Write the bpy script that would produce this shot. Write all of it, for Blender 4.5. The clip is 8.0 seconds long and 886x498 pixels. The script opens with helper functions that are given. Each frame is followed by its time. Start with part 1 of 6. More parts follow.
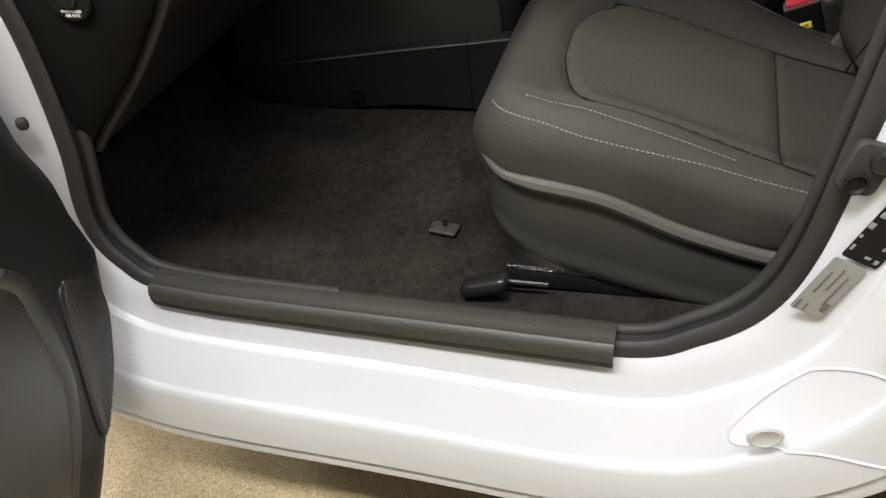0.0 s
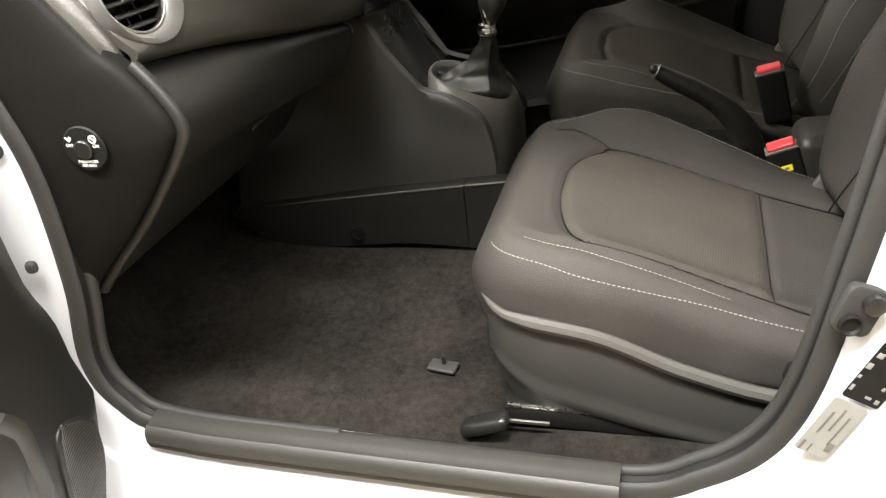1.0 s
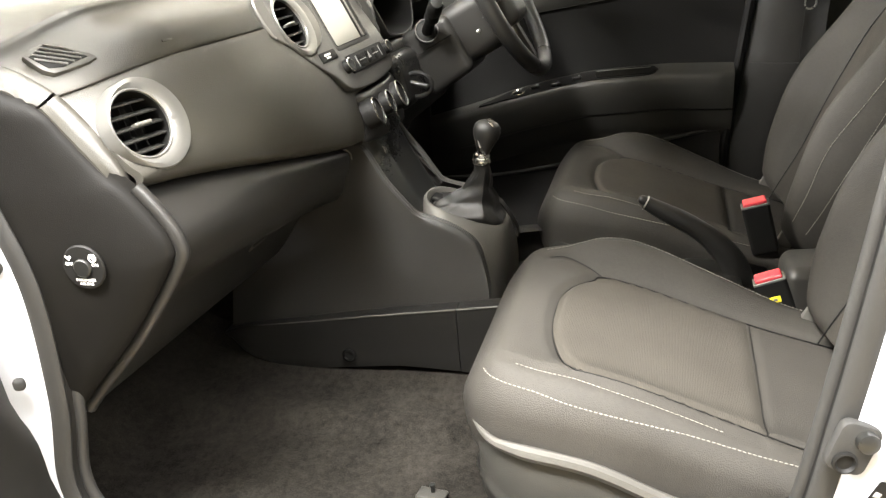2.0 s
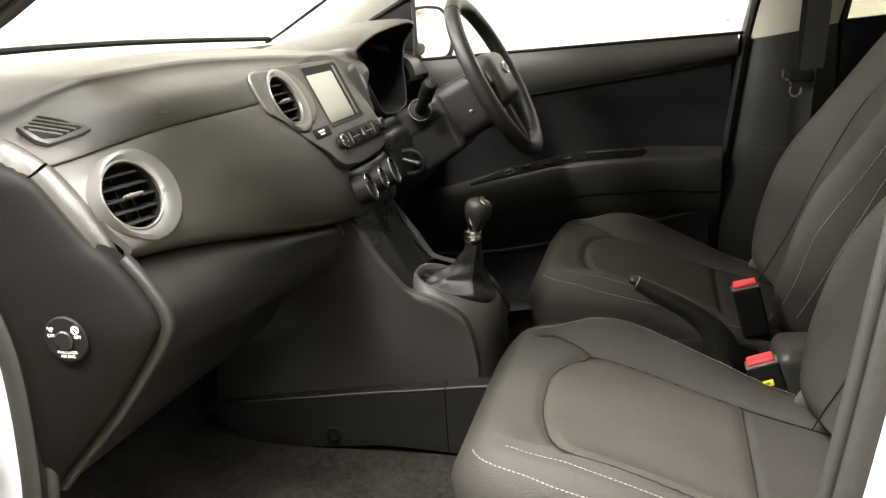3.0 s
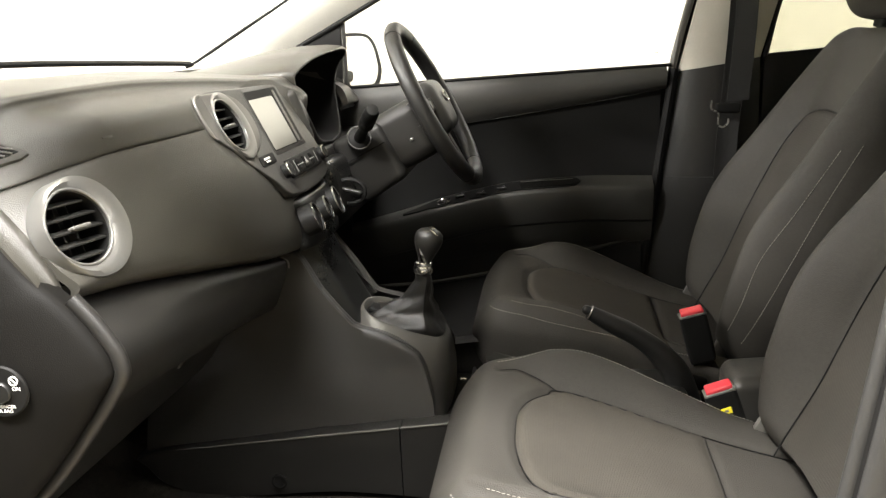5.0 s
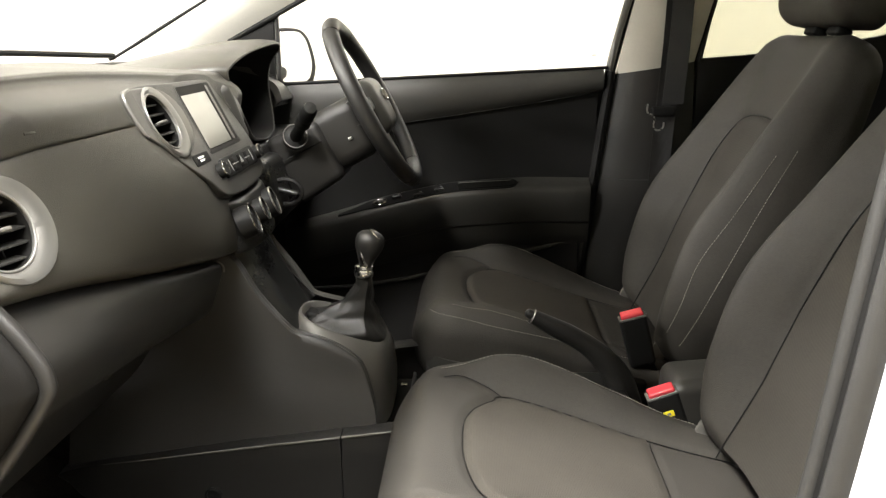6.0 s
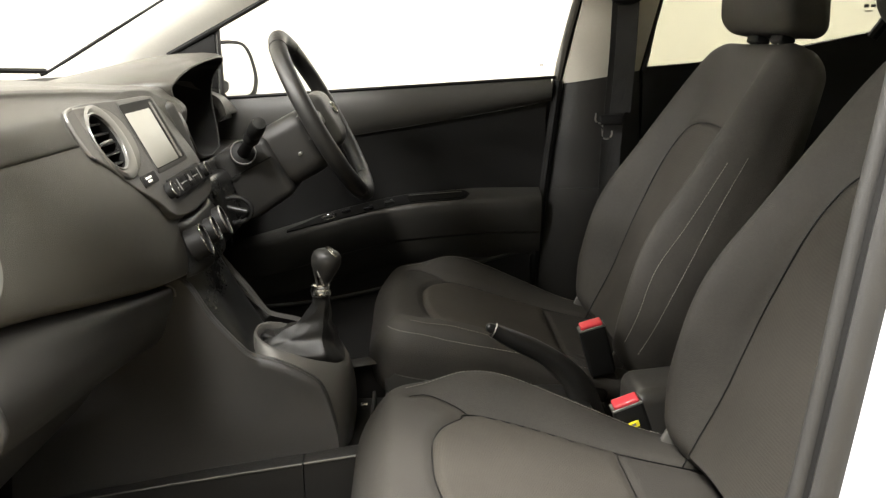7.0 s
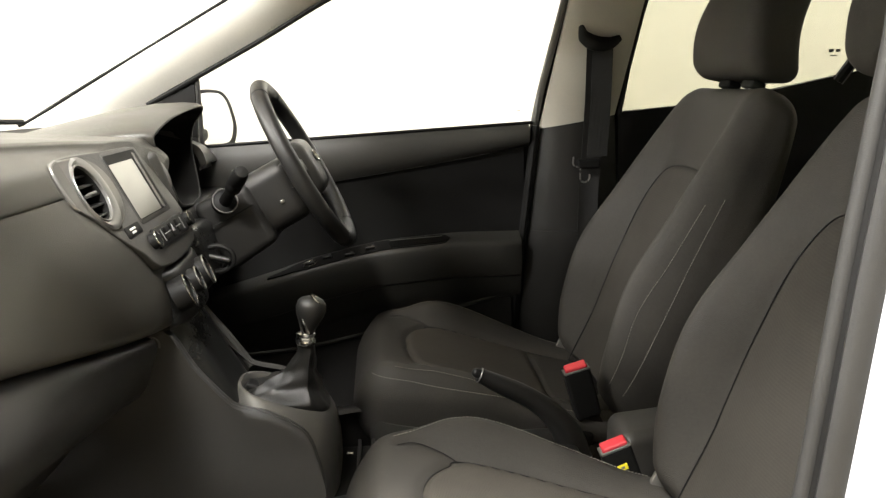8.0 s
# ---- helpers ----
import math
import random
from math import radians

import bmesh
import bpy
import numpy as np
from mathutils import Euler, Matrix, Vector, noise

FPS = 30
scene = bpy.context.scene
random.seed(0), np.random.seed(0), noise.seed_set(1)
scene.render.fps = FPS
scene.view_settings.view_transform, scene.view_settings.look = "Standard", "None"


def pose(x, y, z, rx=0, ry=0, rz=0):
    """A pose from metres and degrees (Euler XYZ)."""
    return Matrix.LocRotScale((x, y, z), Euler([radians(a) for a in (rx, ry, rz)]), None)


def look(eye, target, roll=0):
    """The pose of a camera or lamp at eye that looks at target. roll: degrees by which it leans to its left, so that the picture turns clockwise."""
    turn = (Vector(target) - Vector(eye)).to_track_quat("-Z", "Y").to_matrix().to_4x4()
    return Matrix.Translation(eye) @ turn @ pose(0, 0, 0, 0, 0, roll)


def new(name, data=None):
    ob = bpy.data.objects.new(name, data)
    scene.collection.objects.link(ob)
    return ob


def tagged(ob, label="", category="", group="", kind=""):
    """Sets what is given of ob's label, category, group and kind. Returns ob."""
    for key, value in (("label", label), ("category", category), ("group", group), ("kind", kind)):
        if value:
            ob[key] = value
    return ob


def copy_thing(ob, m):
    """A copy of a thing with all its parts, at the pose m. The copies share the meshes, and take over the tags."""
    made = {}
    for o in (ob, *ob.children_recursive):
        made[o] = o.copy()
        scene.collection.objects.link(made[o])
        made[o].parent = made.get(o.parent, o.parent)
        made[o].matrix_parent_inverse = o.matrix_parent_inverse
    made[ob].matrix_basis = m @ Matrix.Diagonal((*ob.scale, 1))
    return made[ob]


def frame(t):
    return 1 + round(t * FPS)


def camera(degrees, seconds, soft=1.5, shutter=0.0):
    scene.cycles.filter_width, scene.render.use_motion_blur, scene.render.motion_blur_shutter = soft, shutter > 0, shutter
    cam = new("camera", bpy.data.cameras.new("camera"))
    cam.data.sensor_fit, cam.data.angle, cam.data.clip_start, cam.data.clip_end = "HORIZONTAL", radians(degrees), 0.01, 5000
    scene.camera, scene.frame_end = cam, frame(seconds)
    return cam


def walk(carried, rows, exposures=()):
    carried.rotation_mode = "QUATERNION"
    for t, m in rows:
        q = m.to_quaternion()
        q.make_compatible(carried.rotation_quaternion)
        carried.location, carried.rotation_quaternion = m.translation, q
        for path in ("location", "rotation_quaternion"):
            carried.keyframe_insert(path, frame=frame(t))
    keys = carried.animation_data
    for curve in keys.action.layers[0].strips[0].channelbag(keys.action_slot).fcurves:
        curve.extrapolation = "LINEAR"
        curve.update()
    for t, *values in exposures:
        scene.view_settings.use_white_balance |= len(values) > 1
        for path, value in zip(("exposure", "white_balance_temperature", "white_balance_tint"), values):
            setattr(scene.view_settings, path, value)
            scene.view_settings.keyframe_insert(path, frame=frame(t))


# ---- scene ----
cam = camera(57.0, 8.0, soft=1.35)
PATH = [
    (0, (0.3191, -0.65, 1.0751), (-0.2116, 0.814, -0.1812), -7.42),
    (0.5, (0.3085, -0.654, 1.0887), (-0.2174, 0.906, -0.0474), -6.95),
    (1, (0.3093, -0.658, 1.0947), (-0.2187, 0.993, 0.0957), -6.47),
    (1.5, (0.3079, -0.663, 1.1026), (-0.21, 1.066, 0.2412), -5.66),
    (2, (0.3088, -0.663, 1.1057), (-0.2084, 1.122, 0.3654), -4.53),
    (3.5, (0.2929, -0.65, 1.102), (-0.1736, 1.222, 0.5761), -2.69),
    (4, (0.261, -0.645, 1.1006), (-0.149, 1.243, 0.5852), -2.58),
    (5.5, (0.1922, -0.607, 1.0926), (0.027, 1.322, 0.5909), -1.23),
    (6, (0.1792, -0.592, 1.094), (0.1043, 1.34, 0.5843), -0.52),
    (6.5, (0.1651, -0.581, 1.0944), (0.1693, 1.353, 0.5861), -0.72),
    (7, (0.1469, -0.565, 1.0996), (0.2214, 1.372, 0.6074), -1.02),
    (7.5, (0.1329, -0.562, 1.1), (0.2529, 1.382, 0.6428), -1.34),
    (8, (0.1306, -0.567, 1.1059), (0.2708, 1.389, 0.7137), -1.56),
]
EXPOSURES = [(0.0, -1.66), (0.5, -1.2), (1.0, -0.42), (1.5, 0.54), (2.0, 0.43), (2.5, 0.02), (3.5, -0.28), (5.5, -0.22), (8.0, -0.42)]
LAMP = 80
LAMP_TINT = (1.0, 0.975, 0.94)
TINT = (0.67, 0.672, 0.60)

walk(cam, [(t, look(eye, aim, roll)) for t, eye, aim, roll in PATH], EXPOSURES)

# ---- light ----
world = bpy.data.worlds.new("World")
scene.world = world
world.use_nodes = True
world.node_tree.nodes["Background"].inputs[0].default_value = (1.0, 0.97, 0.92, 1)
world.node_tree.nodes["Background"].inputs[1].default_value = 0.3


def area_lamp(name, loc, target, sx, sy, watts, colour=(1.0, 0.95, 0.87)):
    data = bpy.data.lights.new(name, "AREA")
    data.shape, data.size, data.size_y, data.energy, data.color = "RECTANGLE", sx, sy, watts, colour
    ob = new(name, data)
    ob.matrix_world = look(loc, target)
    return ob


# rows of unseen lamps added under the garage ceiling: beside the open door, over the car, and along the bright far wall
ROWS = [(-0.95, 2.7, (2.6, 1.2, 1.8, 0.55, 0.5)), (0.73, 0.65, (5.2, 1.2, 0.75, 0.75, 0.9)), (4.25, 0.5, (1.3, 1.0, 0.8, 0.8, 2.0))]
for ly, level, shares in ROWS:
    for lx, share in zip((-4.3, -2.3, -0.17 if ly < 0 else -0.45, 0.9, 2.7), shares):
        area_lamp("overhead_fill", (lx, ly, 2.90), (lx, ly + 0.001, 0), 1.2, 0.4, LAMP * level * share, LAMP_TINT)

# ---- small tools ----
from mathutils.bvhtree import BVHTree
import numpy

Y0 = 0.73          # the car's centre line


def spline(points, n):
    """A Catmull-Rom curve through the points, n steps in all."""
    pts = [Vector(p) for p in points]
    ext = [2 * pts[0] - pts[1]] + pts + [2 * pts[-1] - pts[-2]]
    out = []
    for i in range(n + 1):
        s = i / n * (len(pts) - 1)
        k = min(int(s), len(pts) - 2)
        f = s - k
        a, b, c, d = ext[k], ext[k + 1], ext[k + 2], ext[k + 3]
        out.append(0.5 * (2 * b + (c - a) * f + (2 * a - 5 * b + 4 * c - d) * f * f + (3 * b - a - 3 * c + d) * f ** 3))
    return out


def lerp_table(table, x):
    """Smooth reading of a short table of (x, value)."""
    n = len(table)
    if x <= table[0][0]:
        return table[0][1]
    if x >= table[-1][0]:
        return table[-1][1]
    sl = [(table[i + 1][1] - table[i][1]) / (table[i + 1][0] - table[i][0]) for i in range(n - 1)]
    for i in range(n - 1):
        (a, va), (b, vb) = table[i], table[i + 1]
        if x <= b:
            ta = sl[0] if i == 0 else (0 if sl[i - 1] * sl[i] <= 0 else 2 * sl[i - 1] * sl[i] / (sl[i - 1] + sl[i]))
            tb = sl[-1] if i == n - 2 else (0 if sl[i] * sl[i + 1] <= 0 else 2 * sl[i] * sl[i + 1] / (sl[i] + sl[i + 1]))
            h, f = b - a, (x - a) / (b - a)
            return va * (2 * f ** 3 - 3 * f * f + 1) + h * ta * (f ** 3 - 2 * f * f + f) + vb * (3 * f * f - 2 * f ** 3) + h * tb * (f ** 3 - f * f)


def thing(name, label, category, at=(0, 0, 0), group="", kind=""):
    ob = new(name)
    ob.location = at
    ob.empty_display_size = 0.05
    return tagged(ob, label, category, group, kind)


def mesh_of(bm, name, material, smooth=True, angle=40):
    bmesh.ops.recalc_face_normals(bm, faces=bm.faces)
    if smooth:
        lim = radians(angle)
        for f in bm.faces:
            f.smooth = True
        for e in bm.edges:
            if len(e.link_faces) == 2 and e.calc_face_angle(0) > lim:
                e.smooth = False
    me = bpy.data.meshes.new(name)
    bm.to_mesh(me)
    bm.free()
    me.materials.append(material)
    return me


def part(name, bm, material, parent=None, label="", smooth=True, angle=40):
    """One mesh object under a thing or a part; the mesh is in world metres."""
    ob = new(name, mesh_of(bm, name, material, smooth, angle))
    if parent is not None:
        ob.parent = parent
        base, p = Matrix.Identity(4), parent
        while p is not None:
            base = (p.matrix_parent_inverse @ p.matrix_basis if p.parent else p.matrix_basis) @ base
            p = p.parent
        ob.matrix_parent_inverse = base.inverted()
    if label:
        ob["label"] = label
    return ob


def grid(bm, rows, close_u=False, close_v=False):
    """Quads over rows of points."""
    vs = [[bm.verts.new(p) for p in r] for r in rows]
    nu, nv = len(vs), len(vs[0])
    for i in range(nu if close_u else nu - 1):
        for j in range(nv if close_v else nv - 1):
            a, b = vs[i][j], vs[i][(j + 1) % nv]
            c, d = vs[(i + 1) % nu][(j + 1) % nv], vs[(i + 1) % nu][j]
            try:
                bm.faces.new((a, b, c, d))
            except ValueError:
                pass
    return vs


def sheet(rows, thick=0.0, away=(0, 0, 0)):
    """A sheet over rows of points, given a back face shifted by away, closed at its rim."""
    bm = bmesh.new()
    front = grid(bm, rows)
    off = Vector(away)
    if off.length:
        back = grid(bm, [[Vector(p) + off for p in r] for r in rows])
        n, m = len(rows), len(rows[0])
        rim = [(0, j) for j in range(m)] + [(i, m - 1) for i in range(1, n)]
        rim += [(n - 1, j) for j in range(m - 2, -1, -1)] + [(i, 0) for i in range(n - 2, 0, -1)]
        for k in range(len(rim)):
            a, b = rim[k], rim[(k + 1) % len(rim)]
            bm.faces.new((front[a[0]][a[1]], front[b[0]][b[1]], back[b[0]][b[1]], back[a[0]][a[1]]))
    return bm


def loft(rings, caps=True):
    bm = bmesh.new()
    vs = grid(bm, rings, close_v=True)
    if caps:
        bm.faces.new(vs[0])
        bm.faces.new(vs[-1])
    return bm


def tube(points, r, sides=10, closed=False, flat=1.0, up=(0, 0, 1)):
    """A round (or flattened) bar along points; r a number or a list."""
    pts = [Vector(p) for p in points]
    n = len(pts)
    rings = []
    for i, p in enumerate(pts):
        a = pts[i - 1] if (i or closed) else pts[0]
        b = pts[(i + 1) % n] if (i < n - 1 or closed) else pts[-1]
        t = (b - a).normalized()
        s = t.cross(Vector(up))
        if s.length < 1e-4:
            s = t.cross(Vector((1, 0, 0)))
        s.normalize()
        w = s.cross(t)
        rr = r[i] if isinstance(r, (list, tuple)) else r
        rings.append([p + s * (rr * math.cos(k * math.tau / sides)) + w * (rr * flat * math.sin(k * math.tau / sides)) for k in range(sides)])
    bm = bmesh.new()
    vs = grid(bm, rings, close_u=closed, close_v=True)
    if not closed:
        bm.faces.new(vs[0])
        bm.faces.new(vs[-1])
    return bm


def lathe(profile, m, sides=32):
    """Profile of (radius, height) turned about the local z axis, then put at m."""
    rings = [[m @ Vector((r * math.cos(k * math.tau / sides), r * math.sin(k * math.tau / sides), h)) for k in range(sides)] for r, h in profile]
    return loft(rings)


def axis_steps(h, r, n, c):
    """Steps along one axis of a rounded box, crowded into its corners."""
    r = min(r, h)
    left = [-(h - r) - r * math.tan(a * math.pi / 4 / c) for a in range(c, 0, -1)]
    mid = [-(h - r) + 2 * (h - r) * i / n for i in range(n + 1)]
    return left + mid + [-v for v in reversed(left)]


def rbox(size, r, n=(2, 2, 2), c=3, m=None, shape=None):
    """A box with rounded edges about the origin; shape(p) bends it, then m places it."""
    hx, hy, hz = (s / 2 for s in size)
    r = min(r, hx, hy, hz)
    ax = [axis_steps(h, r, k, c) for h, k in zip((hx, hy, hz), n)]
    bm = bmesh.new()
    seen = {}

    def vert(p):
        key = tuple(round(v, 6) for v in p)
        if key not in seen:
            inner = Vector([max(-(h - r), min(h - r, v)) for v, h in zip(p, (hx, hy, hz))])
            d = Vector(p) - inner
            q = inner + d.normalized() * r if d.length > 1e-9 else Vector(p)
            if shape:
                q = Vector(shape(q))
            seen[key] = bm.verts.new(m @ q if m else q)
        return seen[key]

    for k, h in enumerate((hx, hy, hz)):
        i, j = [q for q in range(3) if q != k]
        for sign in (-h, h):
            for a0, a1 in zip(ax[i], ax[i][1:]):
                for b0, b1 in zip(ax[j], ax[j][1:]):
                    quad = []
                    for a, b in ((a0, b0), (a1, b0), (a1, b1), (a0, b1)):
                        p = [0, 0, 0]
                        p[i], p[j], p[k] = a, b, sign
                        quad.append(vert(p))
                    if len(set(quad)) == 4:
                        try:
                            bm.faces.new(quad)
                        except ValueError:
                            pass
    return bm


def plate(outline, thick, bevel=0.004, put=None, seg=2):
    """An outline in the (a, b) plane, thick along c with bevelled rims; put(a, b, c) places it."""
    n = len(outline)
    cx = sum(p[0] for p in outline) / n
    cy = sum(p[1] for p in outline) / n
    bm = bmesh.new()
    rings = []
    steps = [(1.0, -thick / 2)] if bevel <= 0 else []
    lv = [(bevel * (1 - math.sin(k * math.pi / 2 / seg)), -thick / 2 + bevel * (1 - math.cos(k * math.pi / 2 / seg))) for k in range(seg + 1)] if bevel > 0 else [(0, -thick / 2)]
    lv = [(d, c) for d, c in lv] + [(d, -c) for d, c in reversed(lv)]
    area = sum(outline[i][0] * outline[(i + 1) % n][1] - outline[(i + 1) % n][0] * outline[i][1] for i in range(n))
    sgn = 1 if area > 0 else -1
    nor = []
    for i in range(n):
        a, b, c = Vector(outline[i - 1][:2]), Vector(outline[i][:2]), Vector(outline[(i + 1) % n][:2])
        e1, e2 = (b - a), (c - b)
        e1 = e1.normalized() if e1.length > 1e-9 else Vector((1, 0))
        e2 = e2.normalized() if e2.length > 1e-9 else e1
        v = Vector((-(e1.y + e2.y), e1.x + e2.x)) * sgn
        nor.append(v.normalized() if v.length > 1e-9 else Vector((0, 0)))
    put = put or (lambda a, b, c: (a, c, b))
    for d, c in lv:
        rings.append([put(p[0] + nor[i].x * d, p[1] + nor[i].y * d, c) for i, p in enumerate(outline)])
    vs = grid(bm, rings, close_v=True)
    for ring in (vs[0], vs[-1]):
        f = bm.faces.new(ring)
        if n > 4:
            bmesh.ops.triangulate(bm, faces=[f])
    return bm


def rrect(w, h, r, k=5, cx=0.0, cy=0.0):
    """Outline of a rectangle with round corners."""
    out = []
    for sx, sy, a0 in ((1, 1, 0), (-1, 1, 90), (-1, -1, 180), (1, -1, 270)):
        for i in range(k + 1):
            a = radians(a0 + 90 * i / k)
            out.append((cx + sx * (w / 2 - r) + r * math.cos(a), cy + sy * (h / 2 - r) + r * math.sin(a)))
    return out


def ellipse(w, h, k=32, cx=0.0, cy=0.0):
    return [(cx + w / 2 * math.cos(i * math.tau / k), cy + h / 2 * math.sin(i * math.tau / k)) for i in range(k)]


def on(m):
    """put() for plate(): the outline lies in the xy plane of the pose m, thick along its z."""
    return lambda a, b, c: m @ Vector((a, b, c))


def facing(at, normal, up=(0, 0, 1)):
    """A pose whose z axis is the normal, with y as near to up as it can be and x to the right of one who looks at it."""
    z = Vector(normal).normalized()
    x = Vector(up).cross(z).normalized()
    y = z.cross(x)
    return Matrix(((x.x, y.x, z.x, at[0]), (x.y, y.y, z.y, at[1]), (x.z, y.z, z.z, at[2]), (0, 0, 0, 1)))


def stitches(points, step=0.0055, r=0.0007, parent=None, material=None, out=(0, 0, 1)):
    """A row of short threads along a line, in one mesh."""
    pts = [Vector(p) for p in points]
    lens = [0]
    for a, b in zip(pts, pts[1:]):
        lens.append(lens[-1] + (b - a).length)
    n = max(2, int(lens[-1] / step))
    bm = bmesh.new()
    o = Vector(out)

    def at(d):
        for k in range(len(pts) - 1):
            if d <= lens[k + 1]:
                return pts[k].lerp(pts[k + 1], (d - lens[k]) / max(1e-9, lens[k + 1] - lens[k]))
        return pts[-1]

    for i in range(n):
        a, b = at((i + 0.18) * step), at((i + 0.82) * step)
        t = (b - a)
        if t.length < 1e-6:
            continue
        t.normalize()
        s = t.cross(o).normalized() * r
        w = o.normalized() * r
        ra = [bm.verts.new(a + v) for v in (s, w, -s, -w)]
        rb = [bm.verts.new(b + v) for v in (s, w, -s, -w)]
        for k in range(4):
            bm.faces.new((ra[k], ra[(k + 1) % 4], rb[(k + 1) % 4], rb[k]))
        bm.faces.new(ra)
        bm.faces.new(rb[::-1])
    return part("stitching", bm, material, parent, "pale grey thread stitching", smooth=False)


def cut(ob, bm_tool):
    """Takes a solid away from a mesh for good."""
    me = bpy.data.meshes.new("tool")
    bmesh.ops.recalc_face_normals(bm_tool, faces=bm_tool.faces)
    bm_tool.to_mesh(me)
    bm_tool.free()
    tool = new("tool", me)
    mod = ob.modifiers.new("cut", "BOOLEAN")
    mod.operation, mod.object, mod.solver = "DIFFERENCE", tool, "EXACT"
    inv = ob.matrix_parent_inverse.copy()
    hold, ob.parent = ob.parent, None
    bpy.context.view_layer.update()
    done = bpy.data.meshes.new_from_object(ob.evaluated_get(bpy.context.evaluated_depsgraph_get()))
    ob.modifiers.clear()
    ob.data = done
    ob.parent, ob.matrix_parent_inverse = hold, inv
    bpy.data.objects.remove(tool)
    return ob


# ---- materials ----
def material(name, colour, rough=0.5, metal=0.0, grain=None, bump=0.0, mottle=0.0, mscale=8.0, coat=0.0, spec=0.5, weave=None, rvar=0.0, sheen=0.0):
    """Principled material: mottle varies the colour in soft patches, grain is the size in metres of a fine relief,
    weave a size in metres of a woven rib."""
    mat = bpy.data.materials.new(name)
    mat.use_nodes = True
    nt = mat.node_tree
    b = nt.nodes["Principled BSDF"]
    b.inputs["Roughness"].default_value = rough
    b.inputs["Metallic"].default_value = metal
    b.inputs["Coat Weight"].default_value = coat
    b.inputs["Coat Roughness"].default_value = 0.05
    b.inputs["Specular IOR Level"].default_value = spec
    b.inputs["Sheen Weight"].default_value = sheen
    b.inputs["Base Color"].default_value = (*colour, 1)
    link = nt.links.new
    tc = nt.nodes.new("ShaderNodeTexCoord")
    if mottle or rvar:
        n1 = nt.nodes.new("ShaderNodeTexNoise")
        n1.inputs["Scale"].default_value, n1.inputs["Detail"].default_value = mscale, 5
        link(tc.outputs["Object"], n1.inputs["Vector"])
        n2 = nt.nodes.new("ShaderNodeTexNoise")
        n2.inputs["Scale"].default_value, n2.inputs["Detail"].default_value = mscale * 22, 3
        link(tc.outputs["Object"], n2.inputs["Vector"])
        mix = nt.nodes.new("ShaderNodeMath")
        mix.operation = "MULTIPLY_ADD"
        link(n2.outputs["Fac"], mix.inputs[0])
        mix.inputs[1].default_value = 0.5
        link(n1.outputs["Fac"], mix.inputs[2])
        if mottle:
            ramp = nt.nodes.new("ShaderNodeMapRange")
            ramp.inputs["From Min"].default_value, ramp.inputs["From Max"].default_value = 0.45, 1.05
            ramp.inputs["To Min"].default_value, ramp.inputs["To Max"].default_value = 1 - mottle, 1 + mottle
            link(mix.outputs[0], ramp.inputs["Value"])
            hsv = nt.nodes.new("ShaderNodeHueSaturation")
            hsv.inputs["Color"].default_value = (*colour, 1)
            link(ramp.outputs[0], hsv.inputs["Value"])
            link(hsv.outputs[0], b.inputs["Base Color"])
        if rvar:
            rr = nt.nodes.new("ShaderNodeMapRange")
            rr.inputs["From Min"].default_value, rr.inputs["From Max"].default_value = 0.45, 1.05
            rr.inputs["To Min"].default_value, rr.inputs["To Max"].default_value = rough - rvar, rough + rvar
            link(mix.outputs[0], rr.inputs["Value"])
            link(rr.outputs[0], b.inputs["Roughness"])
    height = None
    if grain:
        v = nt.nodes.new("ShaderNodeTexVoronoi")
        v.inputs["Scale"].default_value = 1 / grain
        link(tc.outputs["Object"], v.inputs["Vector"])
        height = v.outputs["Distance"]
    if weave:
        w = nt.nodes.new("ShaderNodeTexWave")
        w.wave_type, w.bands_direction = "BANDS", "X"
        w.inputs["Scale"].default_value = 0.32 / weave
        w.inputs["Distortion"].default_value = 2.2
        w.inputs["Detail"].default_value = 2
        w.inputs["Detail Scale"].default_value = 4
        link(tc.outputs["Object"], w.inputs["Vector"])
        if mottle:
            wr = nt.nodes.new("ShaderNodeMapRange")
            wr.inputs["To Min"].default_value, wr.inputs["To Max"].default_value = 0.94, 1.06
            link(w.outputs["Fac"], wr.inputs["Value"])
            wm = nt.nodes.new("ShaderNodeMath")
            wm.operation = "MULTIPLY"
            link(ramp.outputs[0], wm.inputs[0])
            link(wr.outputs[0], wm.inputs[1])
            link(wm.outputs[0], hsv.inputs["Value"])
        if height is not None:
            add = nt.nodes.new("ShaderNodeMath")
            add.operation = "ADD"
            link(height, add.inputs[0])
            link(w.outputs["Fac"], add.inputs[1])
            height = add.outputs[0]
        else:
            height = w.outputs["Fac"]
    if height is not None and bump:
        bp = nt.nodes.new("ShaderNodeBump")
        bp.inputs["Strength"].default_value = 1.0
        bp.inputs["Distance"].default_value = bump
        link(height, bp.inputs["Height"])
        link(bp.outputs["Normal"], b.inputs["Normal"])
    return mat


def glass(name, tint):
    mat = bpy.data.materials.new(name)
    mat.use_nodes = True
    nt = mat.node_tree
    nt.nodes.clear()
    out = nt.nodes.new("ShaderNodeOutputMaterial")
    tr = nt.nodes.new("ShaderNodeBsdfTransparent")
    tr.inputs[0].default_value = (*tint, 1)
    gl = nt.nodes.new("ShaderNodeBsdfGlossy")
    gl.inputs["Roughness"].default_value = 0.02
    mx = nt.nodes.new("ShaderNodeMixShader")
    mx.inputs[0].default_value = 0.03
    nt.links.new(tr.outputs[0], mx.inputs[1])
    nt.links.new(gl.outputs[0], mx.inputs[2])
    nt.links.new(mx.outputs[0], out.inputs[0])
    return mat


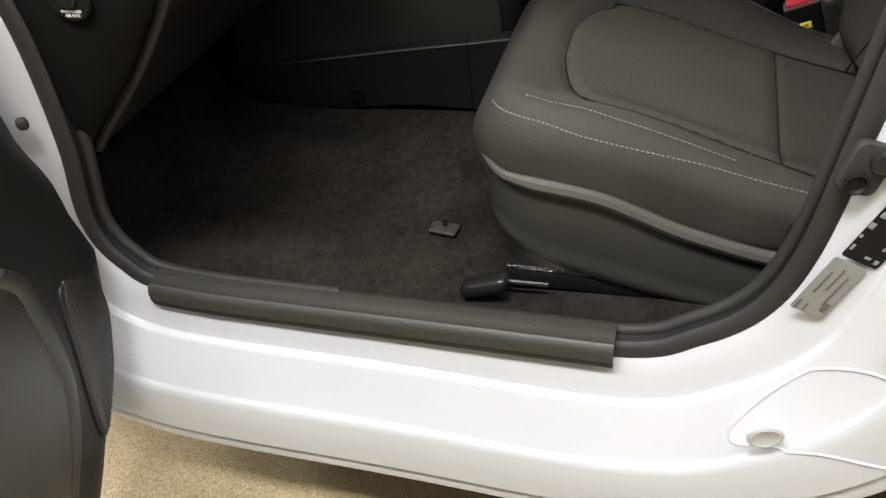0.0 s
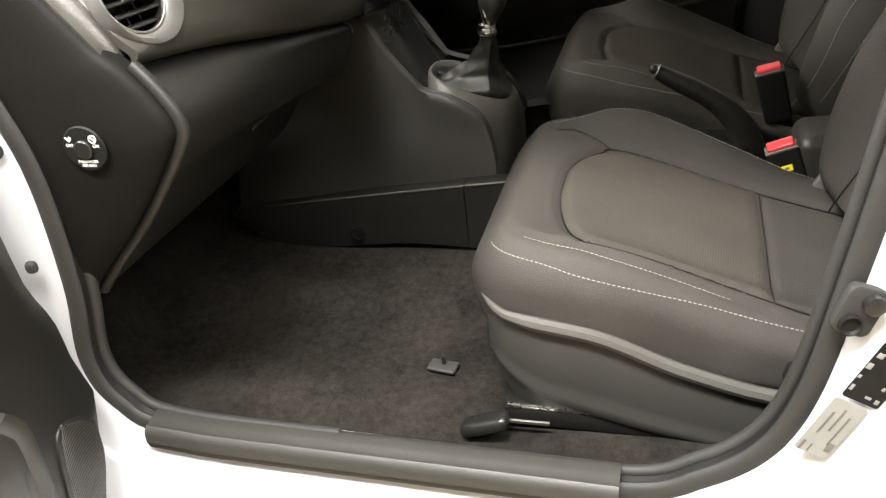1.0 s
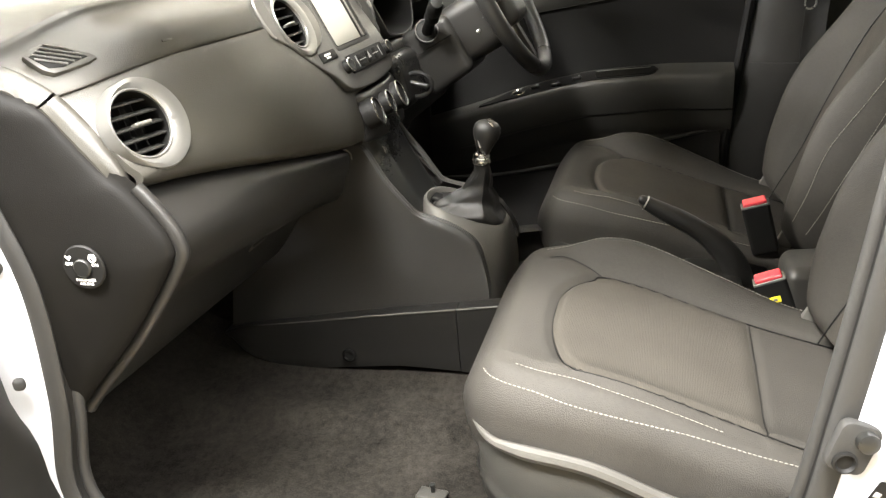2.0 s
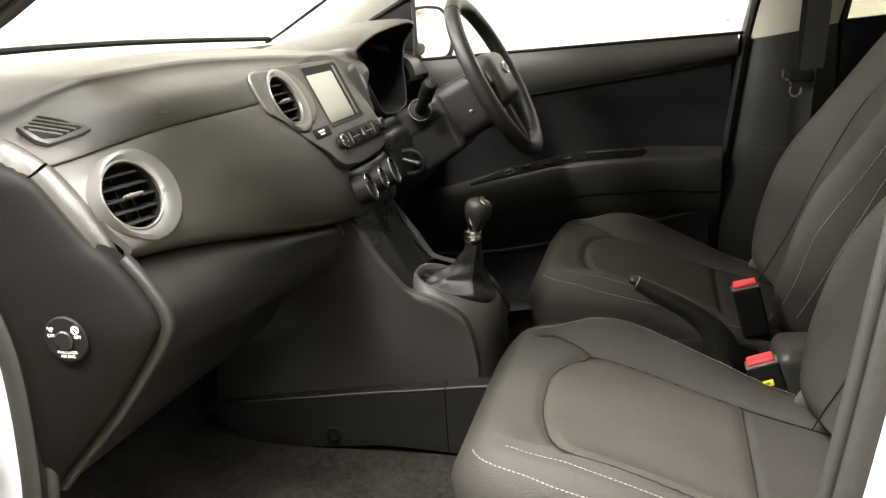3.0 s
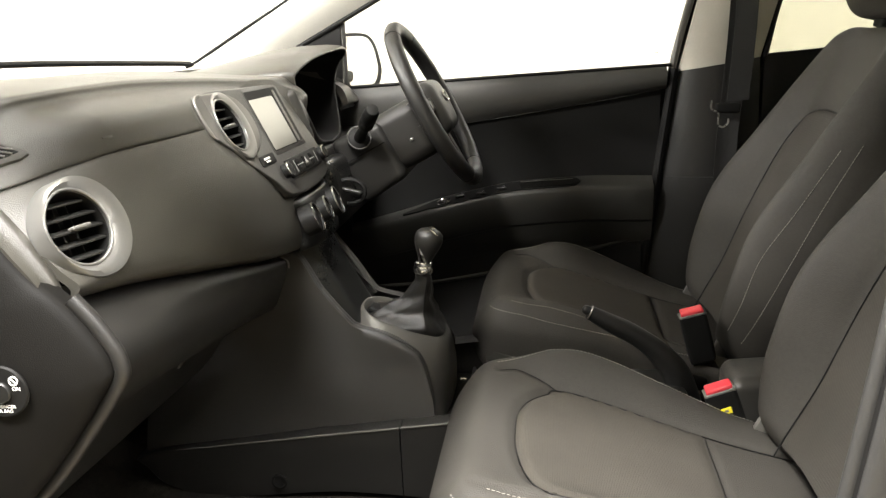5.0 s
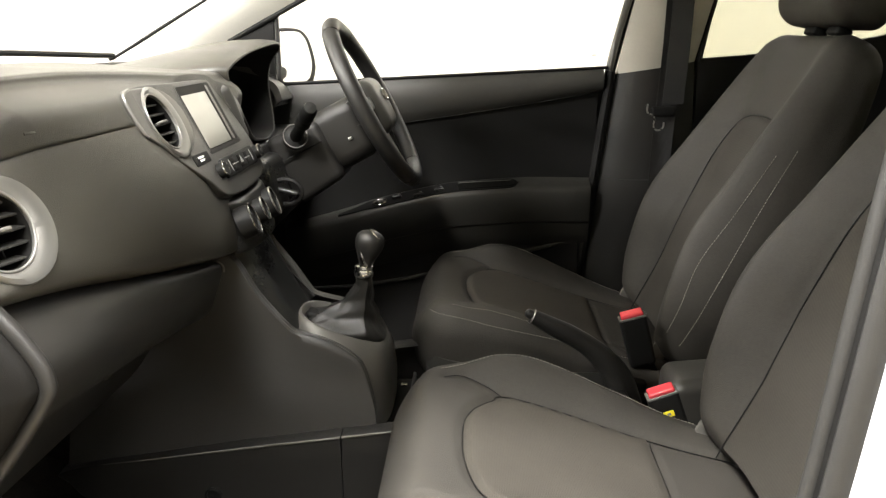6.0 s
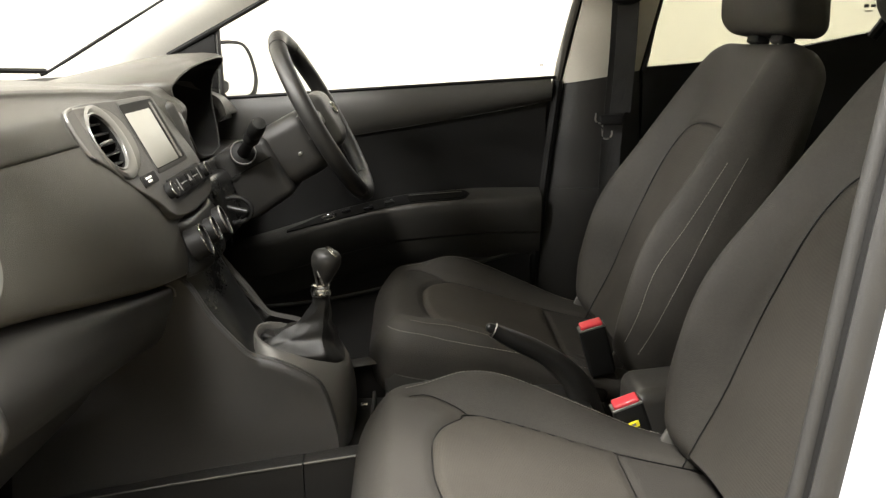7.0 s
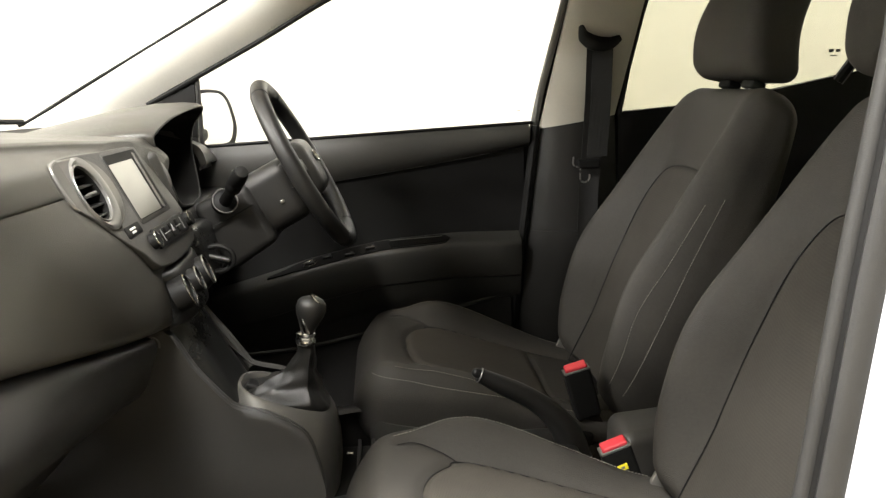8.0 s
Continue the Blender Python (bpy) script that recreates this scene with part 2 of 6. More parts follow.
PLASTIC = material("black_grained_plastic", (0.0155, 0.0148, 0.0135), 0.42, spec=0.42, grain=0.0011, bump=0.00016, mottle=0.10, rvar=0.05)
PLASTIC_SOFT = material("charcoal_soft_dash_plastic", (0.0385, 0.0362, 0.0300), 0.40, spec=0.62, grain=0.0013, bump=0.00022, mottle=0.08, rvar=0.05)
PLASTIC_MID = material("dark_grey_plastic", (0.034, 0.033, 0.029), 0.45, spec=0.4, grain=0.0012, bump=0.00016, mottle=0.08, rvar=0.05)
PLASTIC_GREY = material("grey_trim_plastic", (0.105, 0.101, 0.091), 0.42, grain=0.001, bump=0.0001, mottle=0.06)
# PLASTIC again, darker; on the end cap the tone stands for shade
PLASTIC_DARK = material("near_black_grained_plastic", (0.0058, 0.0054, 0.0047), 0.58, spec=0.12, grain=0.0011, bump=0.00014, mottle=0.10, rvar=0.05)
# PLASTIC again, lightened for the sheen on the console sides
PLASTIC_LIT = material("black_plastic_lit_tone", (0.028, 0.0268, 0.0242), 0.44, spec=0.42, grain=0.0011, bump=0.00016, mottle=0.10, rvar=0.06)
PLASTIC_STRIP = material("pale_strip_plastic", (0.068, 0.065, 0.058), 0.40, grain=0.001, bump=0.0001, mottle=0.06)
FASCIA = material("grey_console_plastic", (0.047, 0.0453, 0.0407), 0.38, spec=0.5, grain=0.0011, bump=0.0001, mottle=0.06, rvar=0.04)
SATIN = material("dark_satin_black_plastic", (0.012, 0.012, 0.011), 0.3, spec=0.4, mottle=0.08, rvar=0.06)
SILVER = material("satin_silver_paint", (0.255, 0.251, 0.237), 0.36, metal=0.7, mottle=0.05, mscale=14)
SILVER_DARK = material("dark_pewter_paint", (0.100, 0.096, 0.087), 0.34, metal=0.35, mottle=0.06, mscale=14)
CHROME = material("chrome", (0.78, 0.77, 0.74), 0.12, metal=1.0, rvar=0.04, mscale=30)
STEEL = material("bare_steel", (0.55, 0.54, 0.52), 0.28, metal=1.0, mottle=0.15, rvar=0.1)
RUBBER = material("black_rubber", (0.024, 0.0235, 0.022), 0.62, spec=0.35, grain=0.0016, bump=0.0001, mottle=0.12, rvar=0.06)
PAINT = material("white_car_paint", (0.50, 0.514, 0.543), 0.28, coat=0.6, mottle=0.015, mscale=4)
FABRIC = material("charcoal_seat_cloth", (0.040, 0.0371, 0.0321), 0.66, spec=0.26, grain=0.0016, bump=0.0004, mottle=0.22, mscale=9, rvar=0.06)
# the insert cloth again, toned darker for the less lit backrest
FABRIC_RIB_DIM = material("ribbed_cloth_shaded_tone", (0.041, 0.0376, 0.032), 0.85, spec=0.2, weave=0.0019, grain=0.0016, bump=0.00009, mottle=0.12, mscale=10)
FABRIC_RIB = material("ribbed_grey_seat_cloth", (0.051, 0.0465, 0.039), 0.85, spec=0.14, weave=0.0021, grain=0.0016, bump=0.00018, mottle=0.12, mscale=10)
LEATHER = material("black_leatherette", (0.015, 0.0145, 0.0132), 0.42, spec=0.4, grain=0.0018, bump=0.00022, mottle=0.10, rvar=0.06)
THREAD = material("pale_thread", (0.27, 0.257, 0.225), 0.8)
BEIGE = material("warm_grey_pillar_trim", (0.46, 0.44, 0.38), 0.6, grain=0.0014, bump=0.00012, mottle=0.05)
# the BEIGE trim again, lightened where pillars stand in bright light
TRIM_LIT = material("lit_pillar_trim", (0.68, 0.66, 0.59), 0.6, grain=0.0014, bump=0.00012, mottle=0.05)
WEBBING = material("black_belt_webbing", (0.012, 0.0115, 0.0105), 0.7, weave=0.002, bump=0.0003, mottle=0.15, mscale=20)
RED = material("red_release_button", (0.62, 0.045, 0.06), 0.22, coat=0.8, mottle=0.06)
YELLOW = material("yellow_tag", (0.85, 0.72, 0.03), 0.5, mottle=0.05)
WHITE_MARK = material("white_print", (0.8, 0.8, 0.76), 0.6)
SCREEN = material("grey_display_glass", (0.315, 0.308, 0.265), 0.35, coat=0.15, mottle=0.03)
MIRROR = material("mirror_glass", (0.9, 0.9, 0.9), 0.02, metal=1.0)
BLACK = material("deep_black_plastic", (0.008, 0.0078, 0.0073), 0.55, spec=0.16, mottle=0.1)
LABEL_GREY = material("silver_label", (0.22, 0.22, 0.21), 0.4, mottle=0.10, mscale=40)
GLASS = glass("clear_window_glass", (0.96, 0.97, 0.95))
GLASS_TINT = glass("tinted_rear_glass", TINT)
# for the wall out of view, kept dark to cut fill light
UNSEEN_WALL = material("dark_unseen_wall_paint", (0.10, 0.10, 0.098), 0.6, mottle=0.08, mscale=1.5)
WALL = material("white_garage_wall", (0.82, 0.81, 0.78), 0.9, mottle=0.03, mscale=1.5)
# for the ceiling out of view, greyed to lessen bounced light
CEILING = material("unseen_ceiling_grey", (0.55, 0.54, 0.52), 0.95, mottle=0.03, mscale=1.5)


def floor_material():
    mat = material("speckled_resin_floor", (0.40, 0.31, 0.16), 0.42, mottle=0.10, mscale=5, coat=0.2)
    nt = mat.node_tree
    b = nt.nodes["Principled BSDF"]
    tc = nt.nodes.new("ShaderNodeTexCoord")
    v = nt.nodes.new("ShaderNodeTexVoronoi")
    v.inputs["Scale"].default_value = 420
    nt.links.new(tc.outputs["Object"], v.inputs["Vector"])
    ramp = nt.nodes.new("ShaderNodeValToRGB")
    cr = ramp.color_ramp
    cr.elements[0].position, cr.elements[0].color = 0.0, (0.19, 0.15, 0.09, 1)
    cr.elements[1].position, cr.elements[1].color = 1.0, (0.46, 0.385, 0.25, 1)
    e = cr.elements.new(0.25)
    e.color = (0.30, 0.245, 0.15, 1)
    e = cr.elements.new(0.8)
    e.color = (0.35, 0.285, 0.175, 1)
    sep = nt.nodes.new("ShaderNodeSeparateColor")
    nt.links.new(v.outputs["Color"], sep.inputs[0])
    nt.links.new(sep.outputs[0], ramp.inputs[0])
    nt.links.new(ramp.outputs[0], b.inputs["Base Color"])
    return mat


FLOOR = floor_material()


def carpet_material():
    mat = material("charcoal_floor_carpet", (0.021, 0.0198, 0.0175), 0.97, spec=0.05)
    nt = mat.node_tree
    b = nt.nodes["Principled BSDF"]
    tc = nt.nodes.new("ShaderNodeTexCoord")
    fac = None
    for scale, weight, rough in ((420, 1.0, 0.75), (75, 0.9, 0.7), (9, 0.8, 0.6)):
        n = nt.nodes.new("ShaderNodeTexNoise")
        n.inputs["Scale"].default_value, n.inputs["Detail"].default_value, n.inputs["Roughness"].default_value = scale, 4, rough
        nt.links.new(tc.outputs["Object"], n.inputs["Vector"])
        m = nt.nodes.new("ShaderNodeMath")
        m.operation = "MULTIPLY_ADD"
        m.inputs[1].default_value = weight
        m.inputs[2].default_value = 0
        nt.links.new(n.outputs["Fac"], m.inputs[0])
        if fac is not None:
            nt.links.new(fac, m.inputs[2])
        fac = m.outputs[0]
    ramp = nt.nodes.new("ShaderNodeValToRGB")
    ramp.color_ramp.elements[0].position, ramp.color_ramp.elements[0].color = 0.45, (0.004, 0.0037, 0.0033, 1)
    ramp.color_ramp.elements[1].position, ramp.color_ramp.elements[1].color = 0.80, (0.034, 0.0305, 0.0258, 1)
    half = nt.nodes.new("ShaderNodeMath")
    half.operation = "MULTIPLY"
    half.inputs[1].default_value = 0.46
    nt.links.new(fac, half.inputs[0])
    nt.links.new(half.outputs[0], ramp.inputs[0])
    nt.links.new(ramp.outputs[0], b.inputs["Base Color"])
    bp = nt.nodes.new("ShaderNodeBump")
    bp.inputs["Distance"].default_value = 0.002
    nt.links.new(half.outputs[0], bp.inputs["Height"])
    nt.links.new(bp.outputs["Normal"], b.inputs["Normal"])
    return mat


CARPET = carpet_material()

# ---- the garage ----
def slab(lo, hi, mat, name, label, category, kind="structure"):
    size = [b - a for a, b in zip(lo, hi)]
    mid = [(a + b) / 2 for a, b in zip(lo, hi)]
    ob = part(name, rbox(size, 0.01, (1, 1, 1), 1, Matrix.Translation(mid)), mat, None, smooth=False)
    return tagged(ob, label, category, "", kind)


slab((-5.2, -3.7, -0.1), (4.2, 5.2, 0.0), FLOOR, "ground", "speckled tan resin garage floor", "floor")
slab((-5.2, 5.0, 0), (4.2, 5.2, 3.0), WALL, "wall_east", "plain bright white garage wall", "wall")
slab((-5.2, -3.7, 0), (4.2, -3.5, 3.0), UNSEEN_WALL, "wall_west", "unseen wall, darkened to cut fill light", "wall")
slab((-5.2, -3.5, 0), (-5.0, 5.0, 3.0), WALL, "wall_north", "plain bright white garage wall", "wall")
slab((4.0, -3.5, 0), (4.2, 5.0, 3.0), WALL, "wall_south", "plain bright white garage wall", "wall")
slab((-5.2, -3.7, 3.0), (4.2, 5.2, 3.1), CEILING, "ceiling", "unseen ceiling, greyed to lessen bounce light", "ceiling")

# ---- the car's shell ----
car = thing("hatchback", "white hatchback body shell with an open passenger doorway", "car")

DOORWAY = [(-0.30, 0.388), (0.0, 0.381), (0.27, 0.374), (0.358, 0.408), (0.416, 0.460), (0.448, 0.54), (0.469, 0.672), (0.486, 0.80),
           (0.504, 0.95), (0.519, 1.06), (0.532, 1.17), (0.53, 1.30), (0.455, 1.375), (0.20, 1.385), (0.02, 1.312), (-0.15, 1.215),
           (-0.30, 1.135), (-0.395, 1.08), (-0.415, 1.0), (-0.402, 0.88), (-0.373, 0.76), (-0.379, 0.607), (-0.400, 0.49), (-0.376, 0.425)]


def doorway(n=160):
    pts = [Vector((x, 0, z)) for x, z in DOORWAY]
    m = len(pts)
    out = []
    for i in range(n):
        s = i / n * m
        k = int(s)
        f = s - k
        a, b, c, d = (pts[(k + q) % m] for q in (-1, 0, 1, 2))
        out.append(0.5 * (2 * b + (c - a) * f + (2 * a - 5 * b + 4 * c - d) * f * f + (3 * b - a - 3 * c + d) * f ** 3))
    return out


LOOP = doorway()
NORM = []
for i in range(len(LOOP)):
    e = LOOP[(i + 3) % len(LOOP)] - LOOP[i - 3]
    NORM.append(Vector((e.z, 0, -e.x)).normalized())


def offset_loop(d, y):
    return [p + n * d + Vector((0, y, 0)) for p, n in zip(LOOP, NORM)]


def side_panel():
    steps = [(-0.003, 0.055), (-0.002, 0.045), (0.004, 0.03), (0.014, 0.018), (0.03, 0.010), (0.050, 0.004), (0.0615, 0.001), (0.0630, 0.000), (0.0640, -0.003), (0.0645, -0.0085), (0.0655, -0.0100),
             (0.068, -0.0115), (0.092, -0.027), (0.121, -0.045), (0.1230, -0.0465), (0.1235, -0.048), (0.1240, -0.0520), (0.1250, -0.0535), (0.134, -0.0565), (0.165, -0.062), (0.193, -0.064), (0.196, -0.059), (0.201, -0.057), (0.206, -0.060),
             (0.221, -0.058), (0.230, -0.045), (0.232, 0.02)]
    rings = [offset_loop(d, y) for d, y in steps]
    bm = bmesh.new()
    grid(bm, rings, close_v=True)
    return bm


shell_side = part("side_panel", side_panel(), PAINT, car, "glossy white painted door frame and sill")


# rubber seal round the doorway: a soft bulb and a lip, left out along the sill plate
def arc_of_loop(d, y, start, stop):
    ring = offset_loop(d, y)
    n = len(ring)
    return [ring[i % n] for i in range(start, stop + 1)]


SILL_END = 13
part("seal_flange", tube(arc_of_loop(0.004, 0.024, SILL_END, 165), 0.0125, 14, flat=0.62, up=(0, 1, 0)), RUBBER, car, "broad black rubber seal flange")
part("seal_carrier", tube(arc_of_loop(0.002, 0.036, SILL_END, 165), 0.009, 8, up=(0, 1, 0)), BLACK, car, "black seal carrier")
part("door_seal", tube(arc_of_loop(-0.0085, 0.043, SILL_END, 165), 0.0075, 12, up=(0, 1, 0)), RUBBER, car, "black rubber door seal")


# the near centre pillar's inner trim behind the seal: pale above the belt line, dark below
def inner_pillar(z0, z1):
    rows = []
    for i in range(13):
        z = z0 + (z1 - z0) * i / 12
        x = lerp_table([(0.40, 0.454), (0.60, 0.481), (0.80, 0.508), (0.95, 0.521), (1.08, 0.531), (1.20, 0.539), (1.34, 0.547)], z)
        rows.append([(x + 0.004, 0.054, z), (x - 0.003, 0.064, z), (x - 0.002, 0.075, z), (x + 0.010, 0.088, z), (x + 0.09, 0.100, z)])
    return sheet(rows, away=(0.012, 0, 0))


part("pillar_trim", inner_pillar(0.46, 1.010), PLASTIC, car, "black lower pillar trim")
part("pillar_trim", inner_pillar(1.012, 1.33), TRIM_LIT, car, "upper pillar trim in a brightly lit tone")


def sill_plate():
    prof = [(0.004, 0.372), (-0.001, 0.375), (-0.001, 0.386), (0.002, 0.393), (0.008, 0.397), (0.014, 0.396), (0.020, 0.398), (0.036, 0.399), (0.046, 0.396), (0.054, 0.386), (0.060, 0.365), (0.064, 0.325)]
    rows = []
    for i in range(25):
        x = -0.335 + 0.605 * i / 24
        dz = -0.005 * (x + 0.335) / 0.605 + 0.006 * max(0, (-0.25 - x) / 0.085)
        rows.append([(x, y, z + dz) for y, z in prof])
    return sheet(rows, away=(0, 0.004, -0.012))


part("sill_plate", sill_plate(), PLASTIC_MID, car, "black plastic scuff plate on the sill")

# floor, tunnel and front footwell
def floor_sheet():
    rows = []
    for i in range(41):
        x = -0.86 + 2.4 * i / 40
        rows.append([])
        for j in range(57):
            y = 0.06 + 1.35 * j / 56
            z = 0.325
            side = max(0.0, (0.115 - y) / 0.055)
            z += 0.035 * side * side
            far = max(0.0, (y - 1.35) / 0.06)
            z += 0.05 * far * far
            off = abs(y - Y0)
            s1 = max(0.0, min(1.0, (0.345 - off) / 0.05))
            s2 = max(0.0, min(1.0, (0.225 - off) / 0.04))
            s3 = max(0.0, min(1.0, (0.165 - off) / 0.03))
            z += (0.026 + 0.004 * math.sin(x * 9)) * s1 * s1 * (3 - 2 * s1) + 0.018 * s2 + 0.06 * s3
            toe = max(0.0, -0.50 - x)
            z += 0.9 * toe ** 1.25
            back = max(0.0, x - 0.12)
            z += 0.02 * min(1, back * 4)
            z += 0.004 * noise.noise(Vector((x * 7, y * 7, 1.3))) + 0.0015 * noise.noise(Vector((x * 31, y * 31, 7.3)))
            rows[-1].append((x, y, z))
    return sheet(rows, away=(0, 0, -0.03))


carpet = tagged(part("floor", floor_sheet(), CARPET), "worn charcoal carpet on the car floor", "carpet", "", "structure")

# inner side walls below the dash, firewall, rear closing wall
def quad_plate(name, pts, mat, label="", thick=(0, 0.02, 0), parent=car):
    a, b, c, d = (Vector(p) for p in pts)
    rows = [[a.lerp(b, i / 6).lerp(d.lerp(c, i / 6), j / 6) for j in range(7)] for i in range(7)]
    return part(name, sheet(rows, away=thick), mat, parent, label)


quad_plate("kick_panel", [(-0.87, 0.055, 0.30), (-0.395, 0.055, 0.30), (-0.40, 0.06, 1.03), (-0.87, 0.06, 1.03)], CARPET, "dark trim beside the footwell", (0, -0.02, 0))
quad_plate("kick_panel", [(-0.87, 1.415, 0.30), (-0.30, 1.415, 0.30), (-0.30, 1.415, 1.03), (-0.87, 1.415, 1.03)], PLASTIC, "dark trim beside the footwell", (0, 0.02, 0))
quad_plate("firewall", [(-0.87, 0.04, 0.28), (-0.87, 1.43, 0.28), (-0.80, 1.43, 1.03), (-0.80, 0.04, 1.03)], CARPET, "dark felt bulkhead", (-0.02, 0, 0))
quad_plate("rear_wall", [(1.52, 0.04, 0.28), (1.52, 1.43, 0.28), (1.60, 1.43, 1.08), (1.60, 0.04, 1.08)], PLASTIC, "dark rear trim wall", (0.02, 0, 0))
quad_plate("rear_side_trim", [(0.56, 0.045, 0.30), (1.56, 0.045, 0.30), (1.60, 0.05, 1.10), (0.56, 0.05, 1.06)], PLASTIC, "dark rear door trim", (0, -0.02, 0))


# roof with its headliner, side rails; added out of view to block light from above
def roof(zoff, thick):
    rows = []
    for i in range(15):
        x = -0.075 + 1.725 * i / 14
        rows.append([])
        for j in range(15):
            y = 0.03 + 1.40 * j / 14
            s = (y - Y0) / 0.70
            z = 1.425 - 0.034 * s * s - 0.05 * max(0.0, (x - 0.75) / 0.9) ** 2
            rows[-1].append((x, y, z + zoff))
    return sheet(rows, away=(0, 0, thick))


part("roof", roof(0.03, 0.02), PAINT, car, "white painted roof")
part("headliner", roof(0.0, 0.012), BEIGE, car, "pale grey fabric headliner")


# the far windscreen pillar: a broad band toned as brightly lit, with the window line below it
def a_pillar(y_in, y_out, mat, name, label):
    lower = spline([(-0.46, y_in, 1.055), (-0.41, y_in, 1.082), (-0.15, y_in - 0.02, 1.215), (0.04, y_in - 0.05, 1.315), (0.22, y_in - 0.09, 1.385)], 24)
    upper = spline([(-0.70, y_out, 1.034), (-0.60, y_out - 0.01, 1.092), (-0.40, y_out - 0.04, 1.198), (-0.20, y_out - 0.065, 1.303), (-0.03, y_out - 0.10, 1.388)], 24)
    rows = []
    s = 1 if y_in > Y0 else -1
    for a, b in zip(lower, upper):
        if s < 0:
            a, b = (Vector((v.x, 2 * Y0 - v.y, v.z)) for v in (a, b))
        rows.append([a.lerp(b, k / 6) + Vector((0, -s * 0.02 * math.sin(k / 6 * math.pi), 0.004 * math.sin(k / 6 * math.pi))) for k in range(7)])
    return part(name, sheet(rows, away=(0, s * 0.03, 0.012)), mat, car, label)


a_pillar(1.42, 1.40, TRIM_LIT, "windscreen_pillar", "windscreen pillar trim in a brightly lit tone")


def near_pillar():
    rows = []
    low = spline([(-0.43, 0.06, 1.06), (-0.15, 0.08, 1.225), (0.04, 0.11, 1.325), (0.22, 0.15, 1.39)], 20)
    upp = spline([(-0.72, 0.06, 1.05), (-0.42, 0.09, 1.222), (-0.22, 0.12, 1.325), (-0.05, 0.16, 1.40)], 20)
    for a, b in zip(low, upp):
        rows.append([a.lerp(b, k / 5) for k in range(6)])
    return sheet(rows, away=(0, -0.03, 0.012))


part("windscreen_pillar", near_pillar(), TRIM_LIT, car, "windscreen pillar trim in a brightly lit tone")

part("window_seal", tube(spline([(-0.41, 1.414, 1.080), (-0.15, 1.394, 1.212), (0.04, 1.364, 1.312), (0.22, 1.324, 1.382)], 24), 0.006, 8), BLACK, car, "black window seal")

# the near rear door and the tailgate close the cabin; added out of view to hold light back
quad_plate("rear_door_skin", [(0.74, 0.012, 0.30), (1.62, 0.012, 0.30), (1.66, 0.018, 1.10), (0.72, 0.018, 1.055)], PAINT, "white rear door skin", (0, -0.012, 0))
for a, b in ((0.66, 0.80), (1.40, 1.64)):
    quad_plate("rear_pillar", [(a, 0.02, 1.05), (b, 0.02, 1.06), (b + 0.02, 0.10, 1.39), (a + 0.02, 0.10, 1.39)], BLACK, "black window pillar", (0, -0.012, 0))
quad_plate("rear_glass", [(0.78, 0.03, 1.05), (1.42, 0.03, 1.09), (1.42, 0.10, 1.39), (0.80, 0.10, 1.39)], GLASS_TINT, "tinted rear door glass", (0, -0.004, 0))
quad_plate("tailgate", [(1.64, 0.02, 0.30), (1.64, 1.44, 0.30), (1.66, 1.44, 1.12), (1.66, 0.02, 1.12)], PAINT, "white tailgate", (0.02, 0, 0))
quad_plate("tailgate_glass", [(1.645, 0.06, 1.10), (1.645, 1.40, 1.10), (1.625, 1.34, 1.385), (1.625, 0.12, 1.385)], GLASS_TINT, "tinted tailgate glass", (0.004, 0, 0))

# windscreen: glass, black gasket line
WS_BASE = [(-0.70, 0.10, 1.040), (-0.735, 0.40, 1.070), (-0.745, 0.73, 1.072), (-0.735, 1.05, 1.064), (-0.69, 1.40, 1.050)]
WS_TOP = [(-0.03, 0.20, 1.395), (-0.055, 0.46, 1.42), (-0.06, 0.73, 1.425), (-0.055, 1.0, 1.42), (-0.03, 1.28, 1.395)]
ws = [[a.lerp(b, k / 10) for k in range(11)] for a, b in zip(spline(WS_BASE, 20), spline(WS_TOP, 20))]
pane = part("windscreen", sheet(ws, away=(-0.003, 0, 0.004)), GLASS, car, "clear windscreen glass")
pane.visible_shadow = False
part("windscreen_gasket", tube(spline(WS_BASE, 40), 0.006, 8), BLACK, car, "black windscreen gasket")
part("windscreen_gasket", tube(spline([(-0.70, 1.398, 1.041), (-0.672, 1.399, 1.0535), (-0.5636, 1.3845, 1.1121), (-0.4389, 1.368, 1.1776), (-0.317, 1.352, 1.2417), (-0.1976, 1.336, 1.3045), (-0.03, 1.30, 1.388)], 30), 0.0040, 8), BLACK, car, "black windscreen gasket")

slab_part = rbox((2.6, 1.42, 0.13), 0.03, (2, 2, 1), 2, pose(0.35, Y0, 0.235))
part("underbody", slab_part, BLACK, car, "black underbody")

# ---- the far side: driver's door, pillar, rear door ----
YD = 1.425


def far_put(y):
    return lambda a, b, c: (a, y + c, b)


ddoor = thing("driver_door", "closed driver door with black trim and clear window", "car door", (0.1, YD, 0.4))


def belt_z(x):
    return 0.988 + 0.042 * (x + 0.061)


def door_face(x0, x1, zl, zu, y, bulge, n=24, m=8):
    """A door trim panel between two height lines, softly bulging into the cabin."""
    rows = []
    for i in range(n + 1):
        x = x0 + (x1 - x0) * i / n
        a, b = zl(x), zu(x)
        rows.append([(x, y - bulge * math.sin(math.pi * k / m) ** 0.6, a + (b - a) * k / m) for k in range(m + 1)])
    return sheet(rows, away=(0, 0.03, 0))


def arm_z(x):
    return lerp_table([(-0.40, 0.60), (-0.115, 0.677), (-0.09, 0.686), (0.01, 0.711), (0.07, 0.724), (0.136, 0.735), (0.25, 0.743), (0.32, 0.747), (0.47, 0.745)], x)


